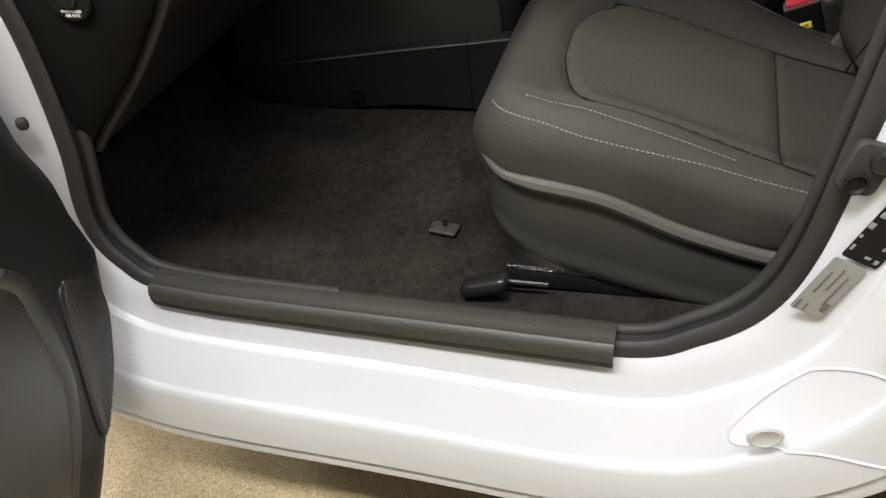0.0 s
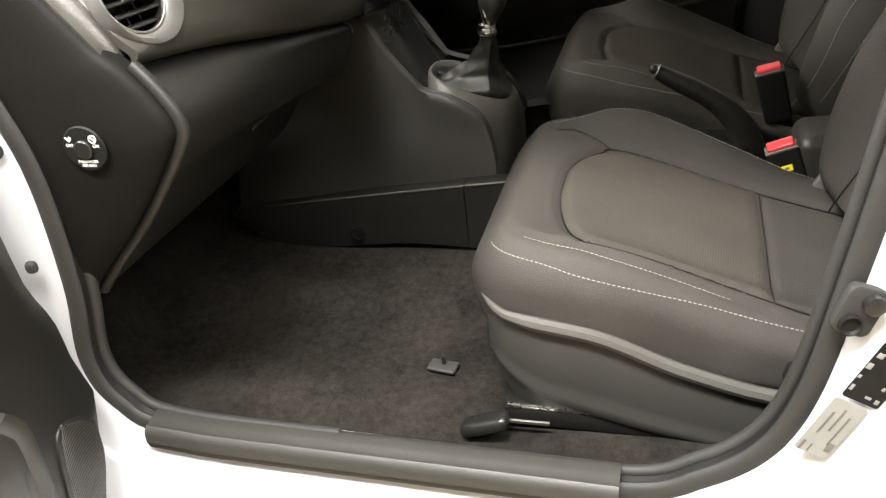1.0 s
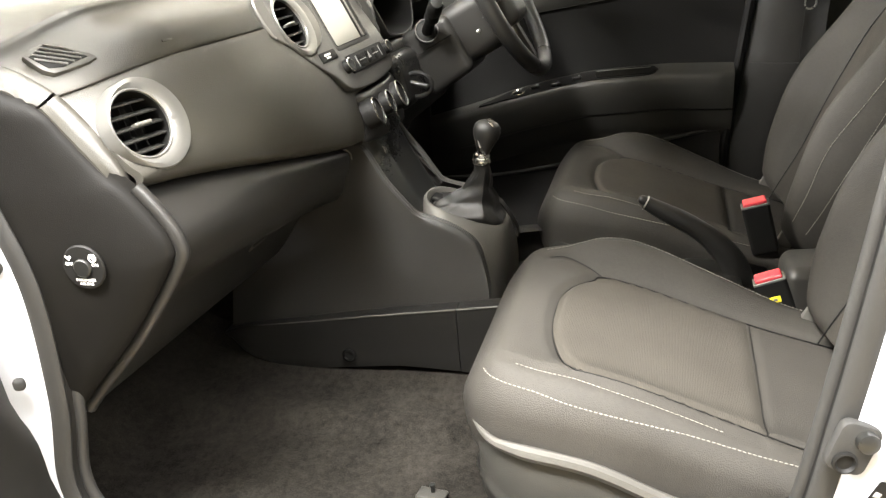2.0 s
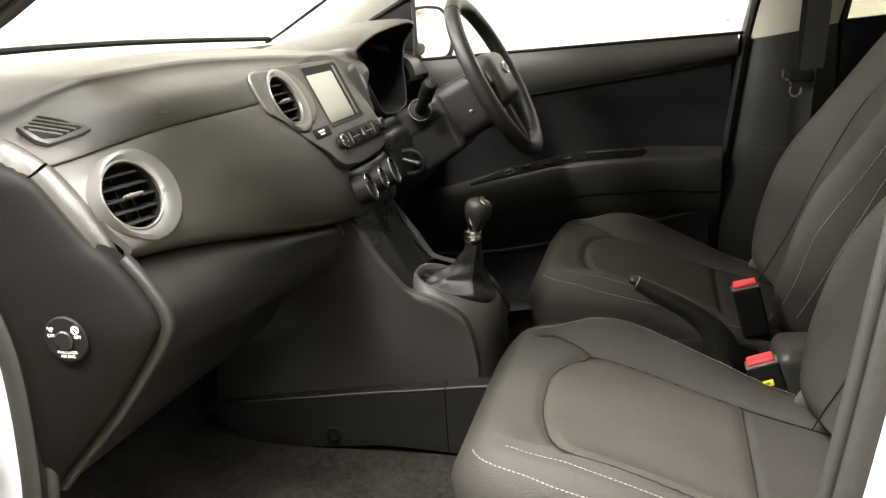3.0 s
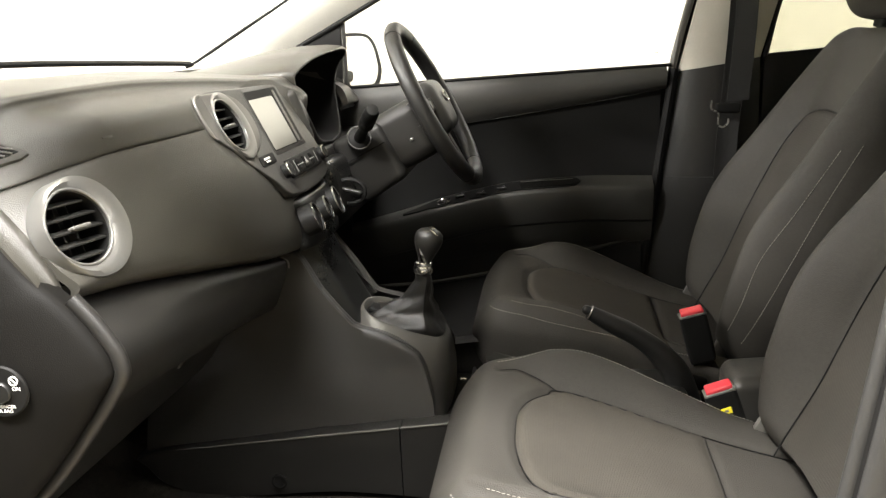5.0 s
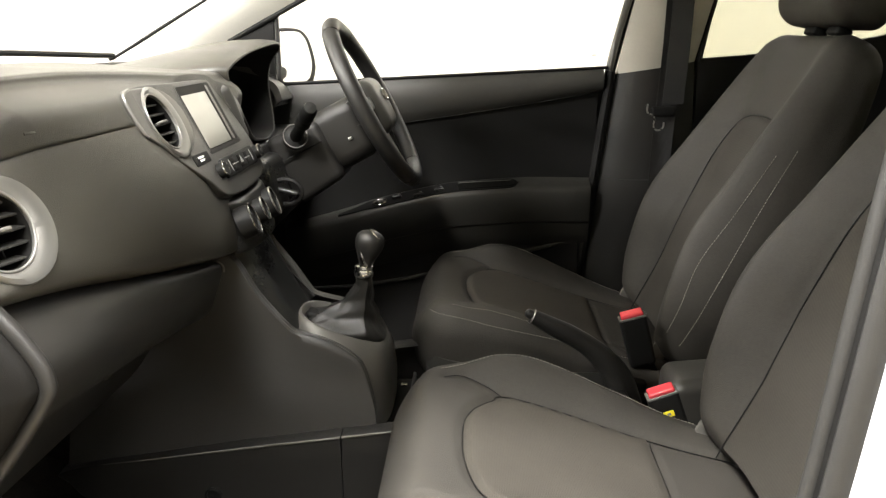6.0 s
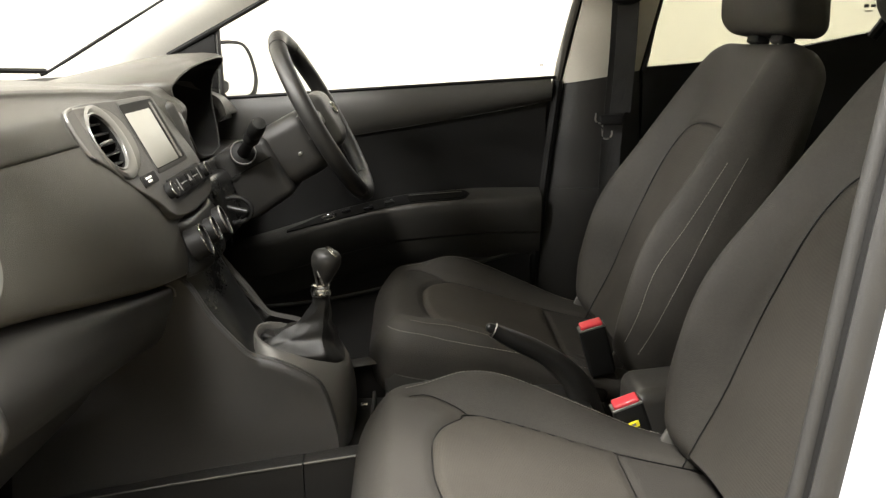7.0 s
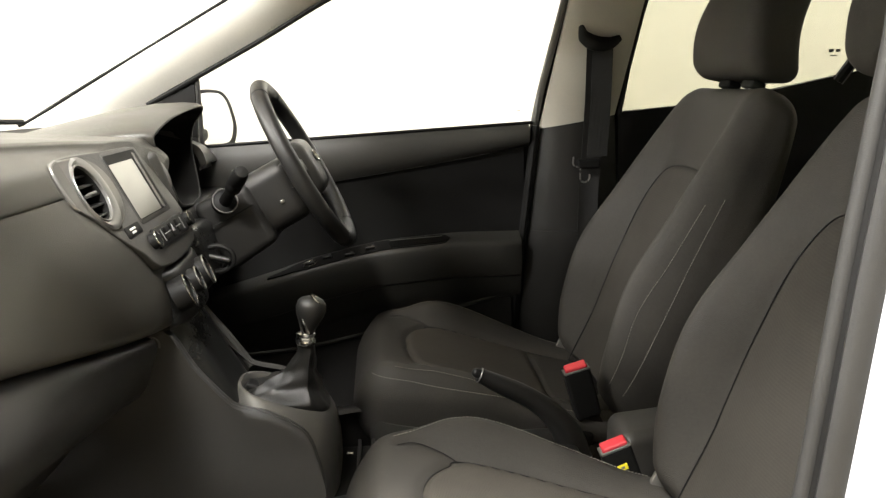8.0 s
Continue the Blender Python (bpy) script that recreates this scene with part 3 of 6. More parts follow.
TRIM_LOW = [(-0.42, 0.83), (0.018, 0.886), (0.25, 0.919), (0.49, 0.957)]
part("upper_trim", door_face(-0.40, 0.490, lambda x: lerp_table(TRIM_LOW, x), belt_z, YD - 0.005, 0.018), PLASTIC_MID, ddoor, "grey grained upper door trim")
part("insert", door_face(-0.42, 0.480, lambda x: arm_z(x) - 0.01, lambda x: lerp_table(TRIM_LOW, x) - 0.002, YD + 0.004, -0.006), BLACK, ddoor, "black cloth door insert")
part("lower_trim", door_face(-0.42, 0.462, lambda x: 0.33, lambda x: arm_z(x) - 0.012, YD, 0.006), PLASTIC, ddoor, "black lower door trim")


def armrest():
    rows = []
    prof = [(0.0, 0.0), (-0.030, -0.009), (-0.051, -0.0155), (-0.0565, -0.0195), (-0.059, -0.028), (-0.059, -0.048), (-0.054, -0.080), (-0.047, -0.103), (-0.042, -0.1055), (-0.040, -0.110), (-0.036, -0.135), (-0.022, -0.160), (-0.004, -0.180)]
    for i in range(31):
        x = -0.30 + 0.765 * i / 30
        k = min(1, (x + 0.30) / 0.2) * (1 if x < 0.40 else 1 - 0.35 * ((x - 0.40) / 0.065) ** 2)
        rows.append([(x, YD + 0.004 + dy * (0.35 + 0.65 * k), arm_z(x) + dz) for dy, dz in prof])
    return sheet(rows, away=(0, 0.01, 0))


arm = part("armrest", armrest(), PLASTIC_MID, ddoor, "dark grey moulded armrest")
# switch panel and pull recess lying in the sloping top of the armrest
def arm_strip(x0, x1, d0, d1, lift, n=40, tail=0.03, nose=0.12):
    """A strip along the armrest's top between two distances from the door, rounded at the rear, tapered to the front."""
    rows = []
    for i in range(n + 1):
        x = x0 + (x1 - x0) * i / n
        f = math.sqrt(max(0.0, 1 - max(0.0, (x - x1 + tail) / tail) ** 2)) * min(1.0, 0.15 + (x - x0) / nose)
        mid, half = (d0 + d1) / 2, (d1 - d0) / 2 * max(f, 0.02)
        rows.append([(x, YD + 0.004 - (mid + half * (k / 4 - 1)), arm_z(x) - 0.30 * (mid + half * (k / 4 - 1)) + lift) for k in range(9)])
    return sheet(rows, away=(0, 0, -0.004))


def on_arm(x, d, lift):
    return Vector((x, YD + 0.004 - d, arm_z(x) - 0.30 * d + lift))


part("switch_panel", arm_strip(-0.16, 0.290, 0.006, 0.051, 0.0022), BLACK, ddoor, "black window switch panel")
recess = part("pull_recess", arm_strip(0.139, 0.286, 0.009, 0.047, 0.0036, tail=0.026, nose=0.004), PLASTIC_DARK, ddoor, "black door pull recess")
part("recess_lip", tube([on_arm(0.141 + 0.130 * i / 10, 0.016 + 0.004 * i / 10, 0.0046) for i in range(11)], 0.0011, 6), PLASTIC_GREY, recess, "thin grey lip")
for x, d in ((-0.055, 0.034), (-0.012, 0.026), (0.043, 0.040), (0.094, 0.034)):
    sw = part("window_switch", rbox((0.024, 0.016, 0.007), 0.003, (1, 1, 1), 2, Matrix.Translation(on_arm(x, d, 0.004)) @ pose(0, 0, 0, -17, -9, 0)), SATIN, ddoor)
    for k in range(2):
        part("switch_mark", rbox((0.0055, 0.0022, 0.001), 0.0004, (1, 1, 1), 1, Matrix.Translation(on_arm(x - 0.005 + 0.010 * k, d + 0.003 - 0.008 * k, 0.0078)) @ pose(0, 0, 0, -17, -9, 0)), LABEL_GREY, sw)
part("switch_bezel", tube([on_arm(-0.055 + 0.018 * math.cos(a * math.tau / 24), 0.034 + 0.013 * math.sin(a * math.tau / 24), 0.005) for a in range(24)], 0.0012, 6, closed=True), CHROME, ddoor, "thin chrome ring")
# door pocket lip
part("door_pocket", sheet([[(x, YD - 0.07 + 0.012 * k, lerp_table([(-0.40, 0.45), (-0.13, 0.467), (0.02, 0.49), (0.29, 0.555), (0.44, 0.592)], x) - 0.20 * (1 - k / 5)) for k in range(6)] for x in [-0.40 + 0.84 * i / 20 for i in range(21)]], away=(0, 0.012, 0)), PLASTIC_DARK, ddoor, "dark moulded door pocket")
part("pocket_lip", tube([(x, YD - 0.012, lerp_table([(-0.40, 0.45), (-0.13, 0.467), (0.02, 0.49), (0.29, 0.555), (0.44, 0.592)], x)) for x in [-0.40 + 0.84 * i / 20 for i in range(21)]], 0.005, 8), PLASTIC_MID, ddoor, "grey pocket rim")
# door edge gap, seal
part("door_edge", tube(spline([(0.440, YD - 0.004, 0.40), (0.452, YD - 0.004, 0.55), (0.482, YD - 0.004, 0.80), (0.508, YD - 0.004, 1.004)], 20), 0.011, 8), BLACK, ddoor, "black rubber door seal")
part("window_frame", tube(spline([(0.500, YD + 0.004, 0.985), (0.522, YD + 0.0, 1.09), (0.560, YD - 0.03, 1.25), (0.585, YD - 0.05, 1.36)], 20), 0.009, 8), PLASTIC_GREY, ddoor, "grey window frame")
part("belt_seal", tube([(-0.40 + 0.9 * i / 20, YD - 0.006, belt_z(-0.40 + 0.9 * i / 20) + 0.001) for i in range(21)], 0.004, 8), BLACK, ddoor, "black rubber window seal")
winp = [[Vector((-0.42 + 0.92 * i / 8, YD + 0.02, belt_z(-0.42 + 0.92 * i / 8) - 0.02)).lerp(Vector((0.02 + 0.55 * i / 8, YD - 0.07, 1.37)), k / 6) for k in range(7)] for i in range(9)]
pane = part("window_pane", sheet(winp, away=(0, 0.004, 0)), GLASS, ddoor, "clear door glass")
pane.visible_shadow = False
for k in range(2):
    part("glass_mark", rbox((0.003, 0.001, 0.004), 0.0003, (1, 1, 1), 1, pose(0.463 + 0.005 * k, YD - 0.008, 1.042)), BLACK, ddoor, "tiny printed glass mark")
# black corner panel in front of the window
part("corner_panel", plate([(-0.445, 1.045), (-0.30, 1.00), (-0.297, 1.145), (-0.40, 1.086)], 0.02, 0.003, far_put(YD - 0.004)), BLACK, ddoor, "black triangular mirror panel")
part("window_post", tube([(-0.292, YD - 0.008, 0.97), (-0.292, YD - 0.010, 1.15)], 0.006, 8), PLASTIC, ddoor, "black window post")

# door mirror outside
wing = thing("wing_mirror", "white and black door mirror on the driver door", "wing mirror", (-0.28, 1.60, 1.0))
mm = facing((-0.289, 1.615, 1.034), (1, -0.34, 0.13))
shell = [(p.x, p.y) for p in spline([(-0.104, 0.0, 0), (-0.098, -0.066, 0), (-0.05, -0.078, 0), (0.02, -0.078, 0), (0.068, -0.068, 0), (0.096, -0.036, 0), (0.101, -0.006, 0), (0.089, 0.042, 0), (0.066, 0.068, 0), (0.03, 0.079, 0), (-0.05, 0.080, 0), (-0.098, 0.068, 0), (-0.104, 0.0, 0)], 60)][:-1]
part("housing", plate(shell, 0.055, 0.006, on(mm @ Matrix.Translation((0, 0, -0.03)))), BLACK, wing, "black mirror housing")
part("mirror_glass", plate([(x * 0.80 - 0.009, y * 0.84 + 0.003) for x, y in shell], 0.004, 0.001, on(mm @ Matrix.Translation((0, 0, -0.001)))), MIRROR, wing, "reflecting mirror glass")
part("arm", rbox((0.06, 0.13, 0.035), 0.012, (1, 2, 1), 2, pose(-0.335, 1.50, 1.0)), BLACK, wing, "black mirror arm")

# B pillar and its trim
bp = thing("belt_pillar", "centre pillar with black lower and warm grey upper trim", "pillar", (0.6, 1.44, 0.3))


def pillar_face(low, high, n=10, m=8, bulge=0.02):
    rows = []
    for i in range(n + 1):
        a = Vector(low[0]).lerp(Vector(high[0]), i / n)
        b = Vector(low[1]).lerp(Vector(high[1]), i / n)
        rows.append([a.lerp(b, k / m) + Vector((0, -bulge * math.sin(math.pi * k / m) ** 0.7, 0)) for k in range(m + 1)])
    return sheet(rows, away=(0, 0.02, 0))


part("lower_trim", pillar_face([(0.435, 1.425, 0.30), (0.73, 1.425, 0.30)], [(0.488, 1.425, 0.745), (0.715, 1.425, 0.745)], bulge=0.035), PLASTIC, bp, "black lower pillar trim")
part("lower_trim", pillar_face([(0.488, 1.425, 0.745), (0.715, 1.425, 0.745)], [(0.520, 1.425, 0.997), (0.705, 1.425, 1.025)], bulge=0.028), PLASTIC, bp, "black lower pillar trim")
part("upper_trim", pillar_face([(0.520, 1.425, 0.997), (0.705, 1.425, 1.025)], [(0.595, 1.36, 1.36), (0.775, 1.36, 1.37)], bulge=0.022), BEIGE, bp, "warm grey upper pillar trim")

part("pillar_shell", pillar_face([(0.385, 1.452, 0.30), (0.76, 1.452, 0.30)], [(0.462, 1.452, 0.992), (0.735, 1.452, 1.03)], bulge=0.0), BLACK, bp, "black pillar shell")
part("pillar_shell", pillar_face([(0.512, 1.452, 0.998), (0.725, 1.452, 1.03)], [(0.59, 1.385, 1.37), (0.79, 1.385, 1.37)], bulge=0.0), BLACK, bp, "black pillar shell")

# rear door
rdoor = thing("rear_door", "closed rear door with black trim and tinted window", "car door", (1.0, 1.44, 0.4))
part("trim", door_face(0.715, 1.55, lambda x: 0.33, lambda x: lerp_table([(0.70, 1.030), (0.91, 1.046), (1.29, 1.108), (1.55, 1.16)], x), YD + 0.005, 0.008), BLACK, rdoor, "black rear door trim")
part("window_frame", tube(spline([(0.716, YD, 1.025), (0.745, YD - 0.02, 1.20), (0.785, YD - 0.06, 1.37)], 16), 0.006, 8), BLACK, rdoor, "black window frame")
part("window_frame", tube(spline([(1.27, YD, 1.09), (1.33, YD - 0.03, 1.20), (1.40, YD - 0.06, 1.36)], 16), 0.014, 8), BLACK, rdoor, "black window divider")
rw = [[Vector((0.70 + 0.95 * i / 8, YD + 0.02, 1.0 + 0.1 * i / 8)).lerp(Vector((0.76 + 0.85 * i / 8, YD - 0.06, 1.38)), k / 6) for k in range(7)] for i in range(9)]
pane = part("window_pane", sheet(rw, away=(0, 0.004, 0)), GLASS_TINT, rdoor, "tinted rear door glass")
pane.visible_shadow = False

for k, (dx, dz, w, h) in enumerate(((0.0, 0.0, 0.012, 0.008), (0.017, 0.0, 0.012, 0.007), (0.006, -0.012, 0.020, 0.003))):
    part("glass_mark", rbox((w, 0.001, h), 0.0003, (1, 1, 1), 1, pose(1.238 + dx, YD - 0.018, 1.165 + dz)), PLASTIC_MID, rdoor, "small printed glass mark")

# driver's belt on the pillar
belt = thing("seat_belt", "black seat belt hanging from the centre pillar", "seat belt", (0.64, 1.37, 0.6))
bl = spline([(0.642, 1.357, 1.19), (0.640, 1.365, 1.06), (0.634, 1.372, 0.93), (0.628, 1.378, 0.80), (0.622, 1.385, 0.45)], 24)
part("webbing", sheet([[p + Vector((dx, 0.004 * math.cos(dx * 60), 0)) for dx in (-0.024, -0.012, 0, 0.012, 0.024)] for p in bl], away=(0, 0.0025, 0)), WEBBING, belt, "black woven webbing")
part("webbing", sheet([[p + Vector((dx + 0.012, -0.008, 0)) for dx in (-0.024, -0.008, 0.008, 0.024)] for p in bl[:13]], away=(0, 0.0025, 0)), WEBBING, belt, "black woven webbing")
part("belt_guide", tube(spline([(0.602, 1.35, 1.232), (0.607, 1.34, 1.208), (0.632, 1.335, 1.192), (0.665, 1.338, 1.192), (0.692, 1.345, 1.204)], 16), [0.006 + 0.008 * math.sin(math.pi * i / 16) for i in range(17)], 10, flat=1.3), BLACK, belt, "black belt guide loop")
part("tongue_body", rbox((0.058, 0.014, 0.024), 0.006, (2, 1, 1), 2, pose(0.622, 1.352, 0.914)), BLACK, belt, "black plastic tongue grip")
part("tongue", tube(spline([(0.584, 1.345, 0.932), (0.584, 1.345, 0.913), (0.600, 1.345, 0.903), (0.600, 1.345, 0.878), (0.611, 1.345, 0.871), (0.622, 1.345, 0.878), (0.623, 1.345, 0.890)], 24), 0.0022, 6, up=(0, 1, 0)), STEEL, belt, "steel belt tongue")

# ---- dashboard ----
dash = thing("dashboard", "charcoal grained dashboard with round air vents", "dashboard", (-0.4, Y0, 0.6))

CREASE_X = [(0.04, -0.425), (0.076, -0.402), (0.12, -0.380), (0.20, -0.352), (0.38, -0.330), (0.55, -0.300), (0.72, -0.272), (0.92, -0.275), (1.10, -0.29), (1.42, -0.36)]
CREASE_Z = [(0.05, 1.008), (0.076, 1.013), (0.20, 1.047), (0.38, 1.052), (0.55, 1.046), (0.72, 1.036), (0.92, 1.030), (1.42, 1.020)]
SEAM_X = [(0.05, -0.335), (0.076, -0.322), (0.12, -0.300), (0.25, -0.268), (0.45, -0.250), (0.60, -0.245), (1.42, -0.26)]
SEAM_Z = [(0.05, 0.962), (0.076, 0.966), (0.16, 0.979), (0.25, 0.986), (0.45, 0.987), (0.60, 0.970), (1.42, 0.95)]
EDGE_X = [(0.05, -0.245), (0.30, -0.212), (0.54, -0.1935), (0.64, -0.190)]
EDGE_Z = [(0.05, 0.866), (0.18, 0.850), (0.36, 0.815), (0.54, 0.780), (0.64, 0.765)]


FASCIA_EDGE = numpy.array([(p.x, p.y) for p in spline([(-0.255, 0.1015, 0), (-0.21, 0.104, 0), (-0.11, 0.101, 0), (0.0, 0.099, 0), (0.040, 0.097, 0), (0.058, 0.086, 0), (0.078, 0.060, 0), (0.104, 0.008, 0), (0.113, -0.026, 0), (0.112, -0.058, 0), (0.094, -0.078, 0), (0.050, -0.088, 0), (-0.037, -0.092, 0),
                                                       (-0.115, -0.086, 0), (-0.143, -0.074, 0), (-0.163, -0.054, 0), (-0.214, -0.019, 0), (-0.250, 0.012, 0), (-0.284, 0.036, 0), (-0.291, 0.058, 0), (-0.290, 0.086, 0), (-0.279, 0.098, 0), (-0.255, 0.1015, 0)], 120)][:-1])


def outside_fascia(u, v):
    """Distance from the outline of the centre fascia, negative inside."""
    d = FASCIA_EDGE - (u, v)
    e = numpy.roll(d, -1, 0)
    side = e - d
    along = numpy.clip(-(d * side).sum(1) / (side * side).sum(1), 0, 1)[:, None]
    gap = float(numpy.sqrt(((d + along * side) ** 2).sum(1).min()))
    turn = numpy.arctan2(d[:, 0] * e[:, 1] - d[:, 1] * e[:, 0], (d * e).sum(1)).sum()
    return -gap if abs(turn) > 3 else gap


def under_fascia(x, y, z):
    """The x of a dash panel, let down so that the fascia stands proud of it."""
    plane = -0.224 - (z - 0.92) * 0.49
    gap = outside_fascia(y - Y0, (z - 0.935) * 1.1136)
    return min(x, plane + 0.0045 + (0.26 * gap if gap > 0 else 6.0 * max(min(0.0, gap + 0.012), -0.010)))


def dash_rows(profile, y0, y1, n):
    return [[(x, y0 + (y1 - y0) * i / n, z) for x, z in profile(y0 + (y1 - y0) * i / n)] for i in range(n + 1)]


def top_profile(y):
    xc, zc = lerp_table(CREASE_X, y), lerp_table(CREASE_Z, y)
    xs, zs = lerp_table(SEAM_X, y), lerp_table(SEAM_Z, y)
    zb = 1.052 - 0.02 * ((y - Y0) / 0.7) ** 2
    pts = spline([(-0.76, 0, zb - 0.01), (-0.60, 0, max(zc + 0.004, zb)), (xc - 0.10, 0, zc + 0.008), (xc - 0.018, 0, zc + 0.003), (xc, 0, zc - 0.001), (xc + 0.010, 0, zc - 0.012),
                  ((xc + xs) / 2 + 0.020 * max(0.0, min(1.0, (y - 0.06) / 0.18)), 0, (zc + zs) / 2), (xs, 0, zs), (xs - 0.012, 0, zs - 0.006)], 100)
    return [(under_fascia(p.x, y, p.z), p.z) for p in pts]


part("upper_panel", sheet(dash_rows(top_profile, 0.076, 0.895, 260), away=(-0.012, 0, -0.012)), PLASTIC_SOFT, dash, "soft charcoal upper dash")
part("upper_panel", sheet(dash_rows(top_profile, 1.275, 1.405, 10), away=(-0.012, 0, -0.012)), PLASTIC_SOFT, dash, "soft charcoal upper dash")
part("upper_panel", sheet([[(-0.76 + 0.30 * k / 8, 0.885 + 0.40 * i / 12, 1.040 - 0.02 * ((0.885 + 0.40 * i / 12 - Y0) / 0.7) ** 2 - 0.01 * k / 8) for k in range(9)] for i in range(13)], away=(0, 0, -0.012)), PLASTIC_SOFT, dash, "soft charcoal upper dash")


def mid_profile(y):
    xs, zs = lerp_table(SEAM_X, y), lerp_table(SEAM_Z, y)
    xb, zb = lerp_table(EDGE_X, y), lerp_table(EDGE_Z, y)
    bulge = lerp_table([(0.076, 0.005), (0.10, 0.016), (0.14, 0.020), (0.26, 0.013), (0.66, 0.012)], y)
    pts = spline([(xs - 0.014, 0, zs - 0.004), (xs + 0.002, 0, zs - 0.006), (xs + 0.35 * (xb - xs) + bulge, 0, zs + 0.35 * (zb - zs)), (xs + 0.72 * (xb - xs) + 0.7 * bulge + 0.004, 0, zs + 0.72 * (zb - zs)),
                  (xb + 0.004, 0, zb + 0.012), (xb - 0.004, 0, zb), (xb - 0.03, 0, zb - 0.004), (xb - 0.06, 0, zb)], 56)
    return [(under_fascia(p.x, y, p.z), p.z) for p in pts]


mid_panel = part("mid_panel", sheet(dash_rows(mid_profile, 0.076, 0.66, 170), away=(-0.01, 0, -0.004)), PLASTIC_SOFT, dash, "dark grey grained dash panel")


def column_profile(y):
    pts = spline([(-0.33, 0, 0.882), (-0.262, 0, 0.884), (-0.246, 0, 0.874), (-0.236, 0, 0.84), (-0.222, 0, 0.80), (-0.226, 0, 0.78), (-0.28, 0, 0.775)], 20)
    return [(p.x, p.z) for p in pts]


part("mid_panel", sheet(dash_rows(column_profile, 0.86, 1.40, 24), away=(-0.01, 0, -0.004)), PLASTIC, dash, "dark dash panel by the column")


def glove_profile(y):
    f = (y - 0.05) / 0.55
    xb, zb = lerp_table(EDGE_X, y), lerp_table(EDGE_Z, y)
    nose_x = -0.212 + 0.004 * f
    nose_z = min(zb - 0.05, 0.795 - 0.07 * f)
    pts = spline([(xb - 0.05, 0, zb - 0.004), (xb - 0.014, 0, zb - 0.010), ((xb + nose_x) / 2 + 0.0, 0, (zb + nose_z) / 2), (nose_x, 0, nose_z), (nose_x - 0.022, 0, nose_z - 0.045),
                  (-0.285, 0, 0.700 - 0.03 * f), (-0.36, 0, 0.595 - 0.02 * f), (-0.42, 0, 0.56), (-0.60, 0, 0.58)], 32)
    return [(p.x, p.z) for p in pts]


part("glovebox_lid", sheet(dash_rows(glove_profile, 0.062, 0.575, 40), away=(-0.01, 0, 0.004)), PLASTIC, dash, "dark grained glovebox lid")
part("glovebox_latch", rbox((0.012, 0.05, 0.014), 0.004, (1, 2, 1), 2, pose(-0.300, 0.40, 0.668, 0, 40, 0)), PLASTIC_MID, dash)
part("glovebox_lid_edge", tube([(x + 0.003, 0.577, z) for x, z in glove_profile(0.577)[3:9]], 0.0013, 6, up=(0, 1, 0)), PLASTIC_GREY, dash, "thin grey glovebox lid edge")
part("lower_panel", sheet(dash_rows(lambda y: [(x - 0.02, z) for x, z in glove_profile(0.5)], 0.86, 1.40, 20), away=(-0.01, 0, 0.004)), PLASTIC, dash, "black knee panel under the column")

# the dash's end: a bright-edged chamfer and a narrow side band, parted at the seam
END_OUT = [(-0.46, 1.012), (-0.384, 0.998), (-0.353, 0.985), (-0.322, 0.966), (-0.289, 0.931), (-0.2736, 0.907), (-0.261, 0.886), (-0.2535, 0.866)]
END_IN = [(-0.46, 0.992), (-0.3696, 0.9777), (-0.346, 0.965), (-0.3245, 0.9576), (-0.299, 0.928), (-0.278, 0.902), (-0.262, 0.8805), (-0.252, 0.862)]


def end_band(a, b):
    """A stretch of the end, from the panel's edge over the chamfer to the inner line of the side band."""
    rows = []
    n = 48
    line_out, line_in = spline([(x, 0.076, z) for x, z in END_OUT], n * 7), spline([(x, 0.050, z) for x, z in END_IN], n * 7)
    for i in range(int(a * n), int(b * n) + 1, 4):
        p, q = line_out[i], line_in[i]
        way = Vector((0.62, -0.35, 0.45))
        rows.append([p + Vector((-0.012, 0.010, -0.006)), p + Vector((-0.001, 0.002, 0)), p.lerp(q, 0.04) + way * 0.0014, p.lerp(q, 0.16) + way * 0.0030, p.lerp(q, 0.28) + way * 0.0032, p.lerp(q, 0.36) + way * 0.0022,
                     p.lerp(q, 0.46), p.lerp(q, 0.72) + way * -0.001, q, q + Vector((-0.03, 0.002, -0.012))])
    return sheet(rows, away=(-0.010, 0.006, -0.006))


part("end_band", end_band(0.0, 2.97), PLASTIC_SOFT, dash, "soft charcoal pad end")
part("end_band", end_band(3.03, 7.0), PLASTIC_SOFT, dash, "grey chamfered dash end")
# end cap facing the door, with its rolled edge
CAP = [(-0.44, 0.988), (-0.3696, 0.9755), (-0.3245, 0.955), (-0.299, 0.9255), (-0.270, 0.890), (-0.243, 0.866), (-0.2177, 0.834), (-0.203, 0.803), (-0.2115, 0.775), (-0.2785, 0.687), (-0.345, 0.617), (-0.380, 0.578)]
cap_line = spline([(x, 0, z) for x, z in CAP], 66)


def cap_rows():
    rows = []
    for p in cap_line:
        lean = 0.30 * max(0.0, min(1.0, (0.90 - p.z) / 0.06))
        row = []
        for d, y in ((0.0, 0.058), (0.002, 0.050), (0.006, 0.0455), (0.012, 0.0425), (0.020, 0.0395), (0.030, 0.0365), (0.045, 0.0335), (0.07, 0.0305), (0.10, 0.028), (0.16, 0.026), (0.25, 0.026)):
            row.append((max(p.x - d, min(p.x, -0.43)), y, p.z - lean * min(d, 0.03)))
        rows.append(row)
    return sheet(rows, away=(0, 0.012, 0))


# cap toned darker than the dash in place of doorway shade
cap = part("end_cap", cap_rows(), PLASTIC_DARK, dash, "side cover of the dash, darkened for shade")
